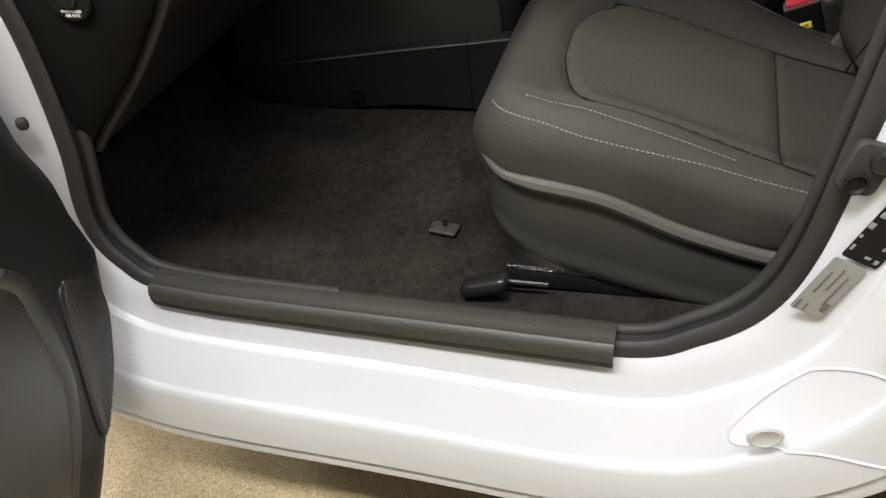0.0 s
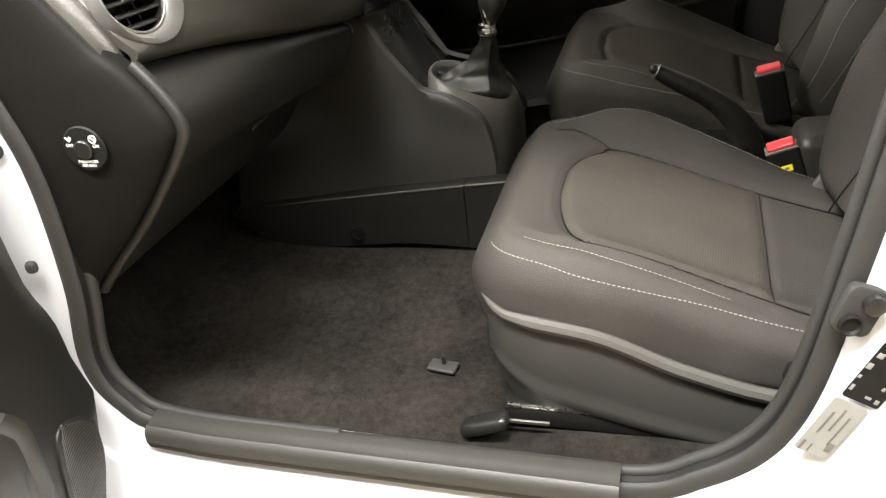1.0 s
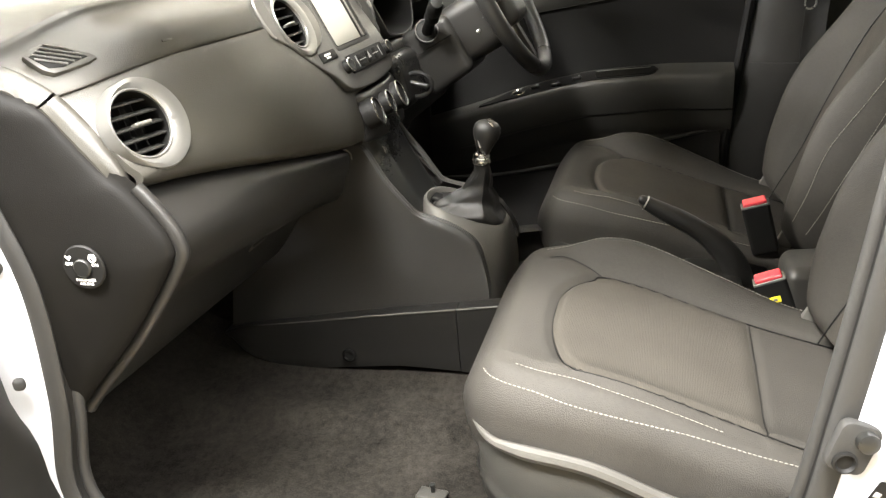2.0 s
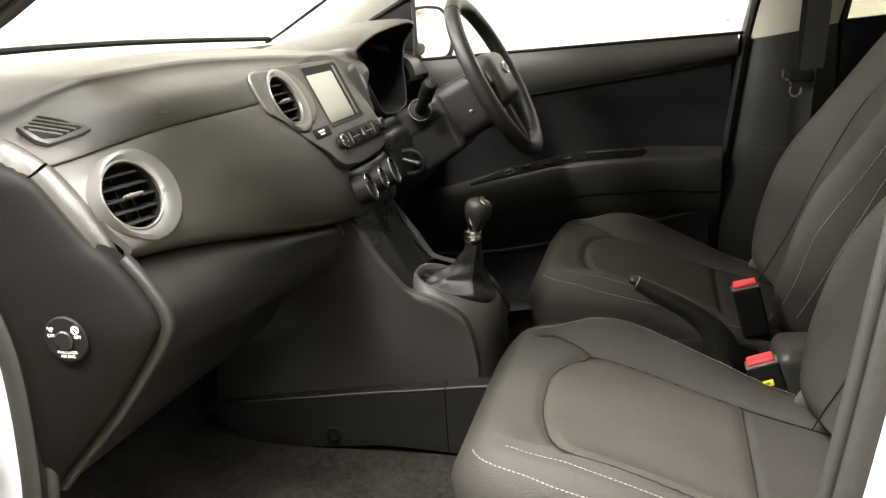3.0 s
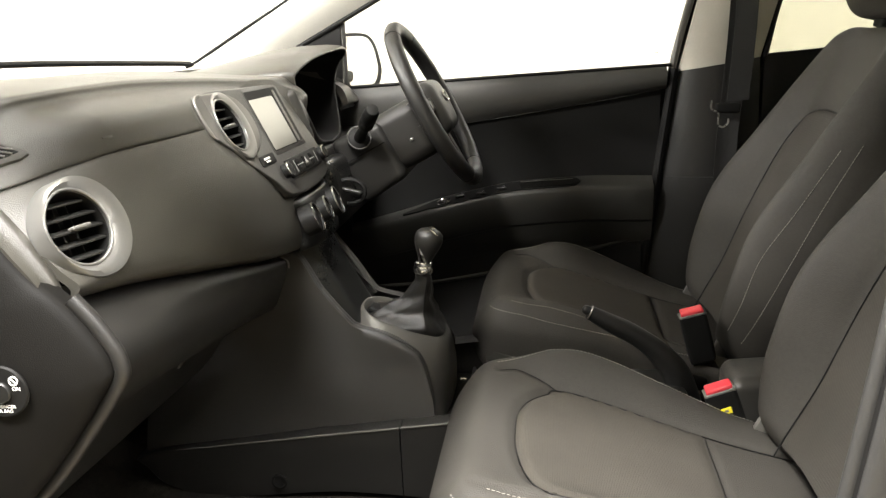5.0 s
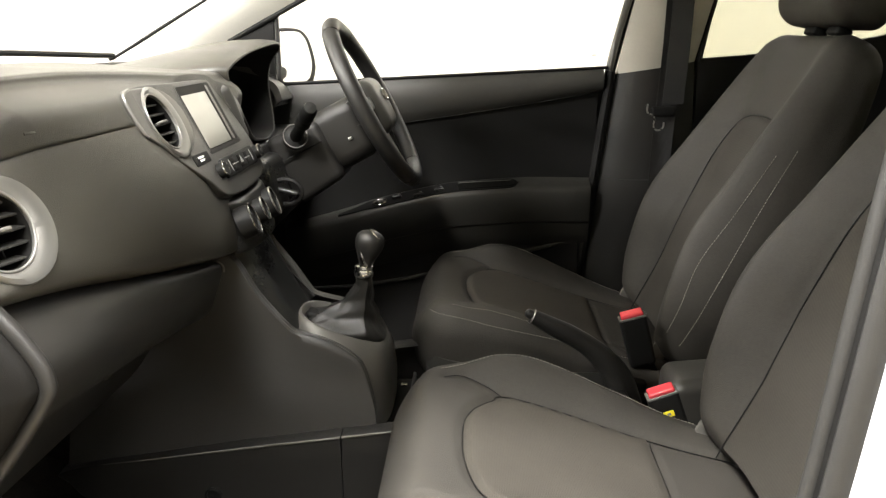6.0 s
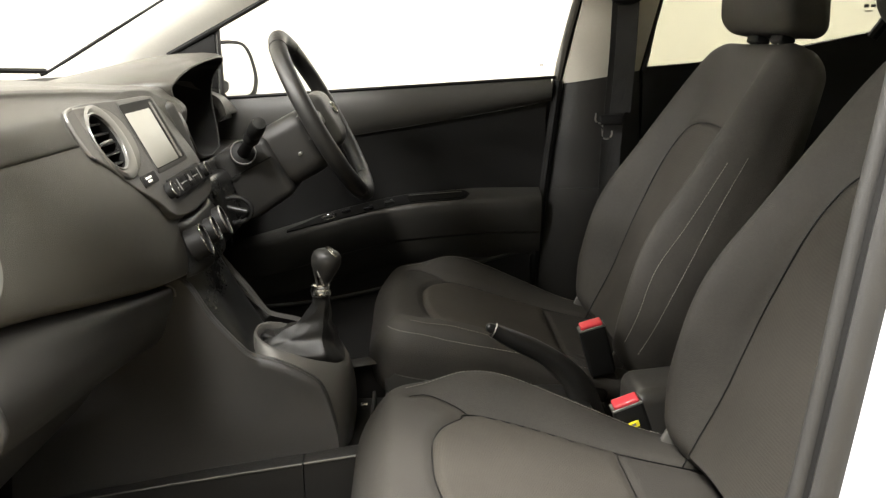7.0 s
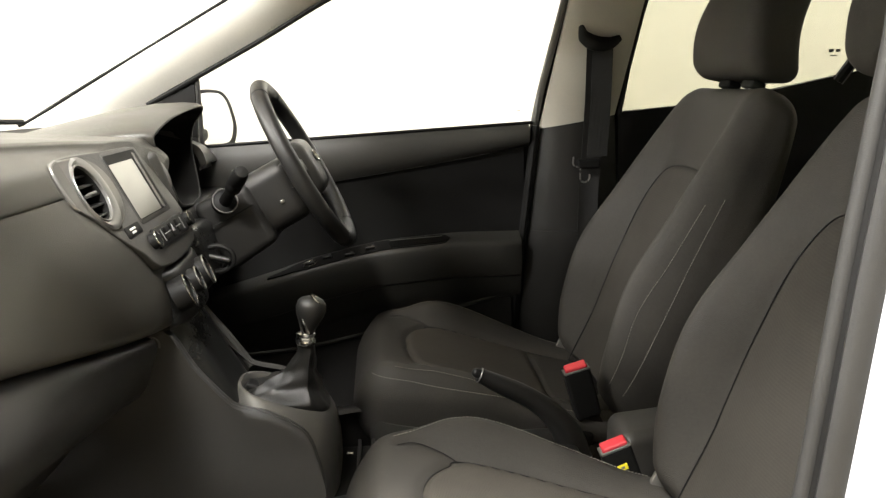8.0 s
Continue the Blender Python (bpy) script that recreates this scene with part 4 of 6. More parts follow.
part("edge_roll", tube([(p.x + 0.005, 0.062, p.z) for p in cap_line[30:]], 0.0082, 10, up=(0, 1, 0)), PLASTIC, cap, "rounded black edge")
# airbag key switch
sw_m = facing((-0.298, 0.0262, 0.787), (0.03, -1, 0.0)) @ Matrix.Scale(0.84, 4)
switch = part("airbag_switch", lathe([(0.0, 0.0), (0.030, 0.0), (0.031, 0.003), (0.029, 0.005), (0.0, 0.005)], sw_m @ Matrix.Translation((0, 0, -0.002))), BLACK, dash, "round black passenger airbag switch")
part("key_barrel", lathe([(0.0, 0.0), (0.0125, 0.0), (0.0125, 0.006), (0.011, 0.0075), (0.0, 0.0075)], sw_m), SATIN, switch, "grey lock barrel")


def lettering(text, size, m, parent, name="print", mat=None, align="CENTER"):
    cu = bpy.data.curves.new(name, "FONT")
    cu.body, cu.size, cu.align_x, cu.align_y, cu.extrude = text, size, align, "CENTER", 0.0002
    tmp = bpy.data.objects.new(name, cu)
    me = tmp.to_mesh()
    bm = bmesh.new()
    bm.from_mesh(me)
    tmp.to_mesh_clear()
    bpy.data.objects.remove(tmp)
    bmesh.ops.transform(bm, matrix=m, verts=bm.verts)
    ob = part(name, bm, mat or WHITE_MARK, parent, "small white lettering", smooth=False)
    return ob


lettering("OFF", 0.0062, sw_m @ Matrix.Translation((-0.0195, 0.005, 0.0034)), switch)
lettering("ON", 0.0062, sw_m @ Matrix.Translation((0.0185, 0.004, 0.0034)), switch)
lettering("PASSENGER", 0.0056, sw_m @ Matrix.Translation((0, -0.0175, 0.0034)), switch)
lettering("AIR BAG", 0.0056, sw_m @ Matrix.Translation((0, -0.0228, 0.0034)), switch)
part("airbag_mark", tube([sw_m @ Vector((0.0165 + 0.005 * math.cos(a * math.tau / 16), 0.0135 + 0.005 * math.sin(a * math.tau / 16), 0.0036)) for a in range(16)], 0.0008, 5, closed=True), WHITE_MARK, switch)
part("airbag_mark", tube([sw_m @ Vector((0.0135, 0.0165, 0.0036)), sw_m @ Vector((0.0195, 0.0105, 0.0036))], 0.0008, 5), WHITE_MARK, switch)
part("airbag_mark", tube([sw_m @ Vector((-0.023, 0.016, 0.0036)), sw_m @ Vector((-0.0175, 0.0105, 0.0036))], 0.001, 5), WHITE_MARK, switch)
part("airbag_mark", lathe([(0, 0), (0.0022, 0), (0.0022, 0.0006), (0, 0.0006)], sw_m @ Matrix.Translation((-0.0165, 0.0145, 0.0034)), 10), WHITE_MARK, switch)


def round_vent(at, normal, radius, parent, bezel, panel, wide=0.30, shift=(0.24, -0.03), proud=1.0):
    """A round air vent: bezel wider on one side, thin bright ring, black well, slats, and a directing tab."""
    m = facing(at, normal)
    cut(panel, lathe([(radius * 1.05, -0.06), (radius * 1.05, 0.05)], m, 48))

    def hoop(f, depth, k):
        return [m @ Vector((radius * (f * math.cos(a * math.tau / 56) + shift[0] * k), radius * (f * math.sin(a * math.tau / 56) + shift[1] * k), depth)) for a in range(56)]
    v = part("air_vent", loft([hoop(1.0, -0.03, 0), hoop(1.005, 0.002 * proud, 0), hoop(1.04, 0.0035 * proud, 0), hoop(1.04 + 0.5 * wide, 0.0055 * proud, 0.5), hoop(1.04 + 0.92 * wide, 0.003 * proud, 0.94), hoop(1.04 + wide, -0.001, 1), hoop(1.05 + wide, -0.020, 1)], False), bezel, parent, "round air vent with a satin bezel")
    part("ring", tube(hoop(1.015, 0.0035, 0), 0.0015, 8, closed=True), SILVER, v, "bright ring")
    part("well", lathe([(0.0, -0.045), (radius * 0.99, -0.045), (radius * 0.99, 0.0), (radius * 0.97, 0.0), (radius * 0.97, -0.040), (0.0, -0.040)], m, 32), BLACK, v, "black vent well")
    for k in range(-2, 3):
        h = k * radius * 0.36
        w = 2 * math.sqrt(max(0, (radius * 0.95) ** 2 - h * h))
        part("slat", rbox((w, 0.0024, 0.014), 0.001, (1, 1, 1), 1, m @ Matrix.Translation((0, h, -0.009)) @ pose(0, 0, 0, 22)), PLASTIC, v)
    for k in (-1, 0, 1):
        part("vane", rbox((0.002, radius * 1.5, 0.012), 0.0008, (1, 1, 1), 1, m @ Matrix.Translation((k * radius * 0.45, 0, -0.027))), PLASTIC, v)
    part("tab", rbox((0.024, 0.0045, 0.010), 0.002, (2, 1, 1), 2, m @ Matrix.Translation((0.004, 0.0, -0.001))), PLASTIC_GREY, v, "grey directing tab")
    return v


round_vent((-0.2525, 0.111, 0.924), (1, -0.24, 0.40), 0.0385, dash, SILVER, mid_panel, 0.36, (0.37, -0.05))

# demister vent at the corner of the pad
dm = facing((-0.3385, 0.1114, 0.9986), (0.55, -0.37, 0.75))
cv = part("corner_vent", plate([(-0.0352, 0.0063), (-0.0225, 0.0165), (-0.0096, 0.0214), (0.0071, 0.0158), (0.0373, -0.0054), (0.0385, -0.0105), (0.0283, -0.0161), (0.004, -0.0215), (-0.013, -0.0239), (-0.0235, -0.0165)][::-1], 0.010, 0.0035, on(dm)), PLASTIC_SOFT, dash, "small slotted demister vent")
VENT = [(-0.0295, 0.003), (-0.0098, 0.0173), (0.0093, 0.0103), (0.0288, -0.0078), (-0.0014, -0.0176), (-0.0157, -0.0163)]
part("well", plate(VENT[::-1], 0.003, 0.001, on(dm @ Matrix.Translation((0, 0, 0.0045)))), BLACK, cv, "black slot")
for k in range(5):
    h = -0.0125 + 0.0062 * k
    ends = []
    for (a0, b0), (a1, b1) in zip(VENT, VENT[1:] + VENT[:1]):
        c0, c1 = b0 + 0.42 * a0, b1 + 0.42 * a1
        if (c0 - h) * (c1 - h) < 0:
            f = (h - c0) / (c1 - c0)
            ends.append((a0 + (a1 - a0) * f, b0 + (b1 - b0) * f))
    if len(ends) == 2:
        (a0, b0), (a1, b1) = sorted(ends)
        part("slat", tube([dm @ Vector((a0 + 0.001, b0, 0.0062)), dm @ Vector((a1 - 0.001, b1, 0.0062))], 0.0013, 6), PLASTIC_GREY, cv)
# airbag wordmark pressed into the pad: too small to read
part("pad_mark", rbox((0.018, 0.003, 0.0012), 0.0005, (1, 1, 1), 1, facing((-0.2725, 0.225, 1.000), (0.85, -0.1, 0.5))), PLASTIC_SOFT, dash, "faint pressed mark")

# ---- centre stack ----
SN = Vector((0.898, 0, 0.44)).normalized()


def stack_pose(y, z, lift=0.0):
    """A pose on the face of the centre stack at width y and height z."""
    x = -0.224 - (z - 0.92) * 0.49
    return facing(Vector((x, y, z)) + SN * lift, SN)


stack = thing("centre_stack", "grey centre console with a screen, knobs and vents", "console panel", (-0.25, Y0, 0.8))
sm = stack_pose(Y0, 0.935)
outline = [tuple(p) for p in FASCIA_EDGE[::-1]]
fascia = part("fascia", plate(outline, 0.03, 0.003, on(sm @ Matrix.Translation((0, 0, -0.009))), 3), FASCIA, stack, "grey fascia panel")
lobe = plate([(p.x, p.y) for p in spline([(-0.2915, 0.060, 0), (-0.2865, 0.038, 0), (-0.250, 0.0125, 0), (-0.226, -0.006, 0), (-0.195, -0.006, 0), (-0.160, 0.000, 0), (-0.134, 0.014, 0), (-0.120, 0.037, 0), (-0.124, 0.066, 0), (-0.150, 0.088, 0), (-0.195, 0.0985, 0), (-0.255, 0.1000, 0), (-0.281, 0.0960, 0), (-0.2905, 0.084, 0), (-0.2915, 0.060, 0)], 72)][:-1], 0.008, 0.003, on(sm @ Matrix.Translation((0, 0, 0.0035))), 3)
lobe = part("vent_lobe", lobe, SILVER_DARK, stack, "pewter vent surround")
part("lobe_edge", tube([sm @ p for p in spline([(-0.262, 0.0995, 0.0065), (-0.281, 0.0952, 0.0065), (-0.2895, 0.084, 0.0065), (-0.2903, 0.060, 0.0065), (-0.2860, 0.0390, 0.0065), (-0.2800, 0.0335, 0.0060)], 24)], 0.0022, 8), SILVER, lobe, "bright silver edge bead")
cut(fascia, lathe([(0.041, -0.06), (0.041, 0.05)], sm @ Matrix.Translation((-0.216, 0.0475, 0)), 48))
round_vent(sm @ Vector((-0.216, 0.0475, 0.0060)), SN, 0.0395, stack, SILVER, lobe, 0.34, (0.36, -0.05), 0.9)
# the driver's vent sits on a facet turned to the driver
part("vent_facet", rbox((0.10, 0.105, 0.03), 0.012, (2, 2, 1), 3, facing(sm @ Vector((0.140, 0.040, -0.024)), (0.72, 0.62, 0.35))), PLASTIC_MID, stack, "dark grey facet")
vf = part("air_vent", lathe([(0.030, 0.0), (0.031, 0.007), (0.035, 0.008), (0.038, 0.004), (0.038, 0.0)], facing(sm @ Vector((0.146, 0.042, -0.012)), (0.72, 0.62, 0.35)), 36), SILVER, stack, "round air vent with a satin bezel")
part("tab", rbox((0.006, 0.006, 0.016), 0.002, (1, 1, 1), 2, facing(sm @ Vector((0.124, 0.046, 0.0)), (0.72, 0.62, 0.35))), PLASTIC_GREY, vf)
# screen, sunk in a black recess with a slim key rail beside it
part("screen_bezel", plate(rrect(0.168, 0.116, 0.010), 0.008, 0.003, on(sm @ Matrix.Translation((-0.024, 0.0385, 0.0035)))), FASCIA, stack, "grey screen surround")
part("screen_recess", plate(rrect(0.150, 0.103, 0.005), 0.002, 0.0, on(sm @ Matrix.Translation((-0.030, 0.0395, 0.0072)))), BLACK, stack, "black recess round the screen")
part("screen", plate(rrect(0.112, 0.0875, 0.003), 0.002, 0.0005, on(sm @ Matrix.Translation((-0.0465, 0.0330, 0.0078)))), SCREEN, stack, "switched-off grey touchscreen")
part("screen_key_strip", plate(rrect(0.005, 0.096, 0.002), 0.004, 0.0008, on(sm @ Matrix.Translation((0.0235, 0.0375, 0.0085)))), PLASTIC_GREY, stack, "narrow key strip")
# media keys and knobs
part("key_panel", plate(rrect(0.176, 0.032, 0.006), 0.008, 0.002, on(sm @ Matrix.Translation((-0.008, -0.047, 0.0060)))), BLACK, stack, "black media key panel")
for k in range(6):
    part("media_key", rbox((0.020, 0.0095, 0.004), 0.0014, (1, 1, 1), 1, sm @ Matrix.Translation((-0.046 + 0.038 * (k % 3), -0.041 if k < 3 else -0.053, 0.0095))), PLASTIC_DARK, stack)
for k in range(4):
    part("key_mark", rbox((0.0016 if k % 2 else 0.030, 0.020 if k % 2 else 0.0014, 0.001), 0.0004, (1, 1, 1), 1, sm @ Matrix.Translation(((-0.040, -0.066, 0.026, 0.052)[k], -0.047, 0.0117))), LABEL_GREY, stack)
part("hazard_mark", plate([(0.0, 0.007), (-0.006, -0.0045), (0.006, -0.0045)], 0.001, 0, on(sm @ Matrix.Translation((-0.006, -0.046, 0.0118)))), LABEL_GREY, stack, "small hazard triangle")
for s in (-1, 1):
    k = part("media_knob", lathe([(0.0, 0.0), (0.0122, 0.0), (0.0118, 0.009), (0.0105, 0.012), (0.0, 0.0118)], sm @ Matrix.Translation((-0.008 + s * 0.101, -0.047, 0.006)), 28), BLACK, stack, "black round knob")
    part("ring", tube([sm @ Vector((-0.008 + s * 0.101 + 0.0112 * math.cos(a * math.tau / 28), -0.047 + 0.0112 * math.sin(a * math.tau / 28), 0.0168)) for a in range(28)], 0.0013, 6, closed=True), CHROME, k, "chrome ring")
tag = part("indicator_plate", plate(rrect(0.064, 0.017, 0.004), 0.005, 0.001, on(sm @ Matrix.Translation((-0.150, -0.019, 0.0050)))), BLACK, stack, "black airbag indicator")
for k in range(2):
    part("print_bar", rbox((0.024 - 0.007 * k, 0.0032, 0.001), 0.0004, (1, 1, 1), 1, sm @ Matrix.Translation((-0.154, -0.0165 - 0.0050 * k, 0.0078))), WHITE_MARK, tag)

# heater pod under the fascia
def pod():
    rows = []
    for i in range(13):
        y = 0.615 + 0.23 * i / 12
        e = abs(y - Y0) / 0.115
        d = 0.022 * e ** 3
        rows.append([(p.x - d, y, p.z) for p in spline([(-0.215, 0, 0.845), (-0.190, 0, 0.848), (-0.180, 0, 0.838), (-0.172, 0, 0.800), (-0.166, 0, 0.772), (-0.172, 0, 0.764), (-0.21, 0, 0.76)], 18)])
    return sheet(rows, away=(-0.02, 0, 0))


part("heater_panel", pod(), SATIN, stack, "black heater control panel")
kn = Vector((0.90, 0.13, 0.38)).normalized()
for k, y in enumerate((0.637, 0.704, 0.769)):
    r = 0.026 if k != 1 else 0.021
    km = facing(Vector((-0.160, y, 0.820 if k == 0 else 0.822)) - kn * 0.026, kn)
    kb = part("heater_knob", lathe([(0.0, 0.0), (r, 0.0), (r * 0.98, 0.020), (r * 0.93, 0.025), (r * 0.86, 0.025), (r * 0.84, 0.022), (0.0, 0.022)], km, 36), BLACK, stack, "black heater knob with a silver ring")
    part("ring", tube([km @ Vector((r * 0.94 * math.cos(a * math.tau / 36), r * 0.94 * math.sin(a * math.tau / 36), 0.0245)) for a in range(36)], 0.0015, 6, closed=True), STEEL, kb, "silver ring")
    part("pointer", rbox((0.0016, r * 0.4, 0.002), 0.0006, (1, 1, 1), 1, km @ Matrix.Translation((0, r * 0.5, 0.0222))), LABEL_GREY, kb)

# lower stack running down to the gear console
def lower_stack():
    rows = []
    for i in range(15):
        f = i / 14
        z = 0.80 - 0.175 * f
        x = -0.195 + 0.088 * f ** 1.15
        h = 0.096 - 0.002 * f
        rows.append([(x - 0.05 * abs(s) ** 6, Y0 + s * h, z) for s in [k / 8 - 1 for k in range(17)]])
    return sheet(rows, away=(-0.05, 0, -0.01))


part("knee_face", lower_stack(), SATIN, stack, "black panel under the heater controls")
part("stack_edge", tube(spline([(-0.205, 0.832, 0.765), (-0.184, 0.830, 0.732), (-0.152, 0.829, 0.690), (-0.1245, 0.828, 0.649), (-0.112, 0.827, 0.632)], 14), 0.0075, 8), PLASTIC_MID, stack, "dark grey edge strip")

# ---- gear console ----
console = thing("gear_console", "dark centre console round the gear lever", "centre console", (0, Y0, 0.4))
STRIP_TOP = [(-0.47, 0.430), (-0.449, 0.4396), (-0.321, 0.4585), (-0.174, 0.479), (-0.023, 0.4988), (0.03, 0.5057), (0.30, 0.540)]
STRIP_LOW = [(-0.475, 0.425), (-0.464, 0.424), (-0.452, 0.402), (-0.421, 0.379), (-0.365, 0.366), (-0.297, 0.365), (-0.23, 0.371), (-0.122, 0.380), (-0.05, 0.378), (0.0, 0.375), (0.30, 0.36)]
side_line = spline([(-0.46, 0, 0.76), (-0.24, 0, 0.760), (-0.200, 0, 0.755), (-0.164, 0, 0.698), (-0.121, 0, 0.648), (-0.102, 0, 0.6345), (-0.0625, 0, 0.6235), (-0.024, 0, 0.606), (0.001, 0, 0.587), (0.0165, 0, 0.553), (0.0255, 0, 0.522), (0.0245, 0, 0.502), (0.022, 0, 0.4985)], 66)
SIDE_Y = [(0.40, 0.194), (0.43, 0.186), (0.52, 0.156), (0.58, 0.128), (0.64, 0.110), (0.76, 0.100)]


def side_wall(s):
    """The side of the console, with its top edge rolled inwards."""
    rows = []
    for p in side_line:
        lo = lerp_table(STRIP_TOP, p.x) - 0.012
        col = [(p.x, Y0 - s * (lerp_table(SIDE_Y, p.z) - 0.012), p.z - 0.001), (p.x, Y0 - s * (lerp_table(SIDE_Y, p.z) - 0.005), p.z + 0.0015)]
        rows.append(col + [(p.x, Y0 - s * lerp_table(SIDE_Y, p.z + (lo - p.z) * k / 12), p.z + (lo - p.z) * k / 12 - (0.002 if k == 0 else 0)) for k in range(13)])
    return sheet(rows, away=(0, s * 0.010, 0))


part("side_panel", side_wall(1), PLASTIC_LIT, console, "black grained side panel of the console")
part("side_panel", side_wall(-1), PLASTIC_LIT, console, "black grained side panel of the console")


def kick_strip(x0, x1, s):
    rows = []
    for i in range(31):
        x = x0 + (x1 - x0) * i / 30
        top, bot = lerp_table(STRIP_TOP, x), lerp_table(STRIP_LOW, x)
        rows.append([(x, Y0 - s * 0.170, top + 0.002)] + [(x, Y0 - s * (0.199 - 0.004 * k / 6 - (0.003 if k in (0, 6) else 0)), top + (bot - top) * k / 6) for k in range(7)])
    return sheet(rows, away=(0, s * 0.012, -0.004))


for s in (1, -1):
    for x0, x1 in ((-0.472, -0.0245), (-0.0225, 0.30)):
        ks = part("carpet_strip", kick_strip(x0, x1, s), PLASTIC, console, "black lower console strip")
        if s > 0:
            part("strip_rim", tube([(x, Y0 - s * 0.1975, lerp_table(STRIP_TOP, x) + 0.0005) for x in [max(x0, -0.40) + (x1 - max(x0, -0.40)) * i / 16 for i in range(17)]], [0.0006 + 0.0014 * min(1.0, (i if x0 < -0.1 else 16) / 9) for i in range(17)], 6), PLASTIC_GREY, ks, "grey upper rim, thicker towards the rear")
pm = facing((-0.2274, Y0 - 0.197, 0.399), (0, -1, 0))
plug = part("screw_plug", lathe([(0, 0), (0.0135, 0), (0.0135, 0.004), (0.010, 0.005), (0.0095, 0.002), (0.0, 0.001)], pm, 24), BLACK, console, "round black screw plug")


def oval(cx, cy, ax, ay, z0, slope, n=40, power=2.6):
    out = []
    for k in range(n):
        a = k * math.tau / n
        c, s = math.cos(a), math.sin(a)
        px = cx + ax * math.copysign(abs(c) ** (2 / power), c)
        py = cy + ay * math.copysign(abs(s) ** (2 / power), s)
        out.append(Vector((px, py, z0 + slope * (px - cx))))
    return out


GX, GZ, GS = -0.043, 0.617, -0.36
rings = [oval(GX, Y0, 0.066, 0.058, GZ - 0.014, GS), oval(GX, Y0, 0.068, 0.060, GZ - 0.001, GS), oval(GX, Y0, 0.0705, 0.0625, GZ + 0.001, GS), oval(GX, Y0, 0.0745, 0.068, GZ - 0.001, GS),
         oval(GX, Y0, 0.079, 0.078, GZ - 0.010, GS), oval(GX, Y0, 0.082, 0.090, GZ - 0.024, GS), oval(GX + 0.001, Y0, 0.084, 0.103, GZ - 0.042, GS), oval(GX + 0.001, Y0, 0.085, 0.113, GZ - 0.062, GS * 0.9, power=3.0),
         oval(GX, Y0, 0.086, 0.122, GZ - 0.095, GS * 0.6, power=3.2), oval(GX - 0.003, Y0, 0.087, 0.130, 0.470, 0, power=3.4)]
part("gear_surround", loft(rings, False), SILVER_DARK, console, "pewter-coloured gear surround")
part("surround_floor", loft([oval(GX, Y0, 0.067, 0.059, GZ - 0.010, GS), oval(GX, Y0, 0.067, 0.059, GZ - 0.014, GS)]), BLACK, console, "black gaiter frame")
part("reverse_mark", rbox((0.026, 0.030, 0.012), 0.005, (1, 1, 1), 2, pose(GX - 0.050, Y0 - 0.004, GZ + 0.014, 0, 20, 0)), BLACK, console, "black insert by the lever")

lever = thing("gear_lever", "black gear knob on a leather gaiter", "gear lever", (GX, Y0, 0.6))


def gaiter():
    rings = []
    n = 72
    for i in range(33):
        f = i / 32
        z = GZ - 0.012 + (0.712 - GZ + 0.012) * f
        cx, cy = GX + 0.004 + (-0.008 - GX) * min(1.0, f * 1.25) ** 0.9, Y0 - 0.024 * f
        r = lerp_table([(0.0, 0.058), (0.08, 0.057), (0.16, 0.049), (0.28, 0.037), (0.42, 0.027), (0.62, 0.019), (0.85, 0.0135), (1.0, 0.0125)], f)
        base = oval(cx, cy, r * (1.10 - 0.08 * f), r, z, GS * (1 - f) ** 1.3, n, 3.0 - 0.9 * f)
        out = []
        for k, p in enumerate(base):
            a = k * math.tau / n
            ridge = (1 - abs(math.sin(2 * a - 0.9))) ** 2.2
            swell = math.sin(math.pi * min(1, f * 1.15))
            fold = 0.006 * (ridge - 0.35) * swell
            hang = 0.0045 * math.sin(6.2 * f * 3.2 + 1.6 * math.sin(a * 2 + 0.4)) * (1 - f) ** 1.5 * min(1, f * 8)
            d = Vector((math.cos(a), math.sin(a), 0))
            out.append(p + d * (fold + hang) + Vector((0, 0, 0.007 * (ridge - 0.4) * (1 - f) * min(1, f * 6) + 0.004 * noise.noise(Vector((math.cos(a) * 3, math.sin(a) * 3, f * 6))))))
        rings.append(out)
    return loft(rings)


part("gaiter", gaiter(), LEATHER, lever, "creased black leather gaiter")
lm = pose(-0.004, Y0 - 0.023, 0.708, 0, 4, 0)
part("collar", lathe([(0.0, -0.004), (0.0150, -0.004), (0.0165, -0.001), (0.0168, 0.006), (0.0150, 0.0085), (0.0146, 0.0100), (0.0158, 0.0115), (0.0150, 0.015), (0.0105, 0.017), (0.0, 0.017)], lm, 28), CHROME, lever, "chrome collar")
part("stem_trim", tube(spline([lm @ Vector((0.003, -0.006, 0.014)), lm @ Vector((-0.001, -0.010, 0.028)), lm @ Vector((-0.005, -0.013, 0.042))], 8), [0.0065, 0.006, 0.0055, 0.005, 0.0045, 0.004, 0.003, 0.002, 0.001], 8), CHROME, lever, "chrome flash")
part("knob", lathe([(0.0, 0.012), (0.0085, 0.012), (0.0115, 0.022), (0.0165, 0.036), (0.0225, 0.052), (0.0245, 0.064), (0.0228, 0.076), (0.017, 0.083), (0.009, 0.0865), (0.0, 0.0870)], lm @ pose(0, 0, 0, -4, 8, 0) @ Matrix.Diagonal((1.0, 0.92, 0.86, 1)), 32), LEATHER, lever, "smooth black gear knob")
cp = lm @ pose(0, 0, 0, -4, 8, 0) @ pose(0.0085, 0.001, 0.0675, 0, 33, 0)
part("cap_ring", tube([cp @ Vector((0.0150 * math.cos(a * math.tau / 24), 0.0150 * math.sin(a * math.tau / 24), 0.0022)) for a in range(24)], 0.0015, 6, closed=True), CHROME, lever, "chrome ring of the shift diagram")
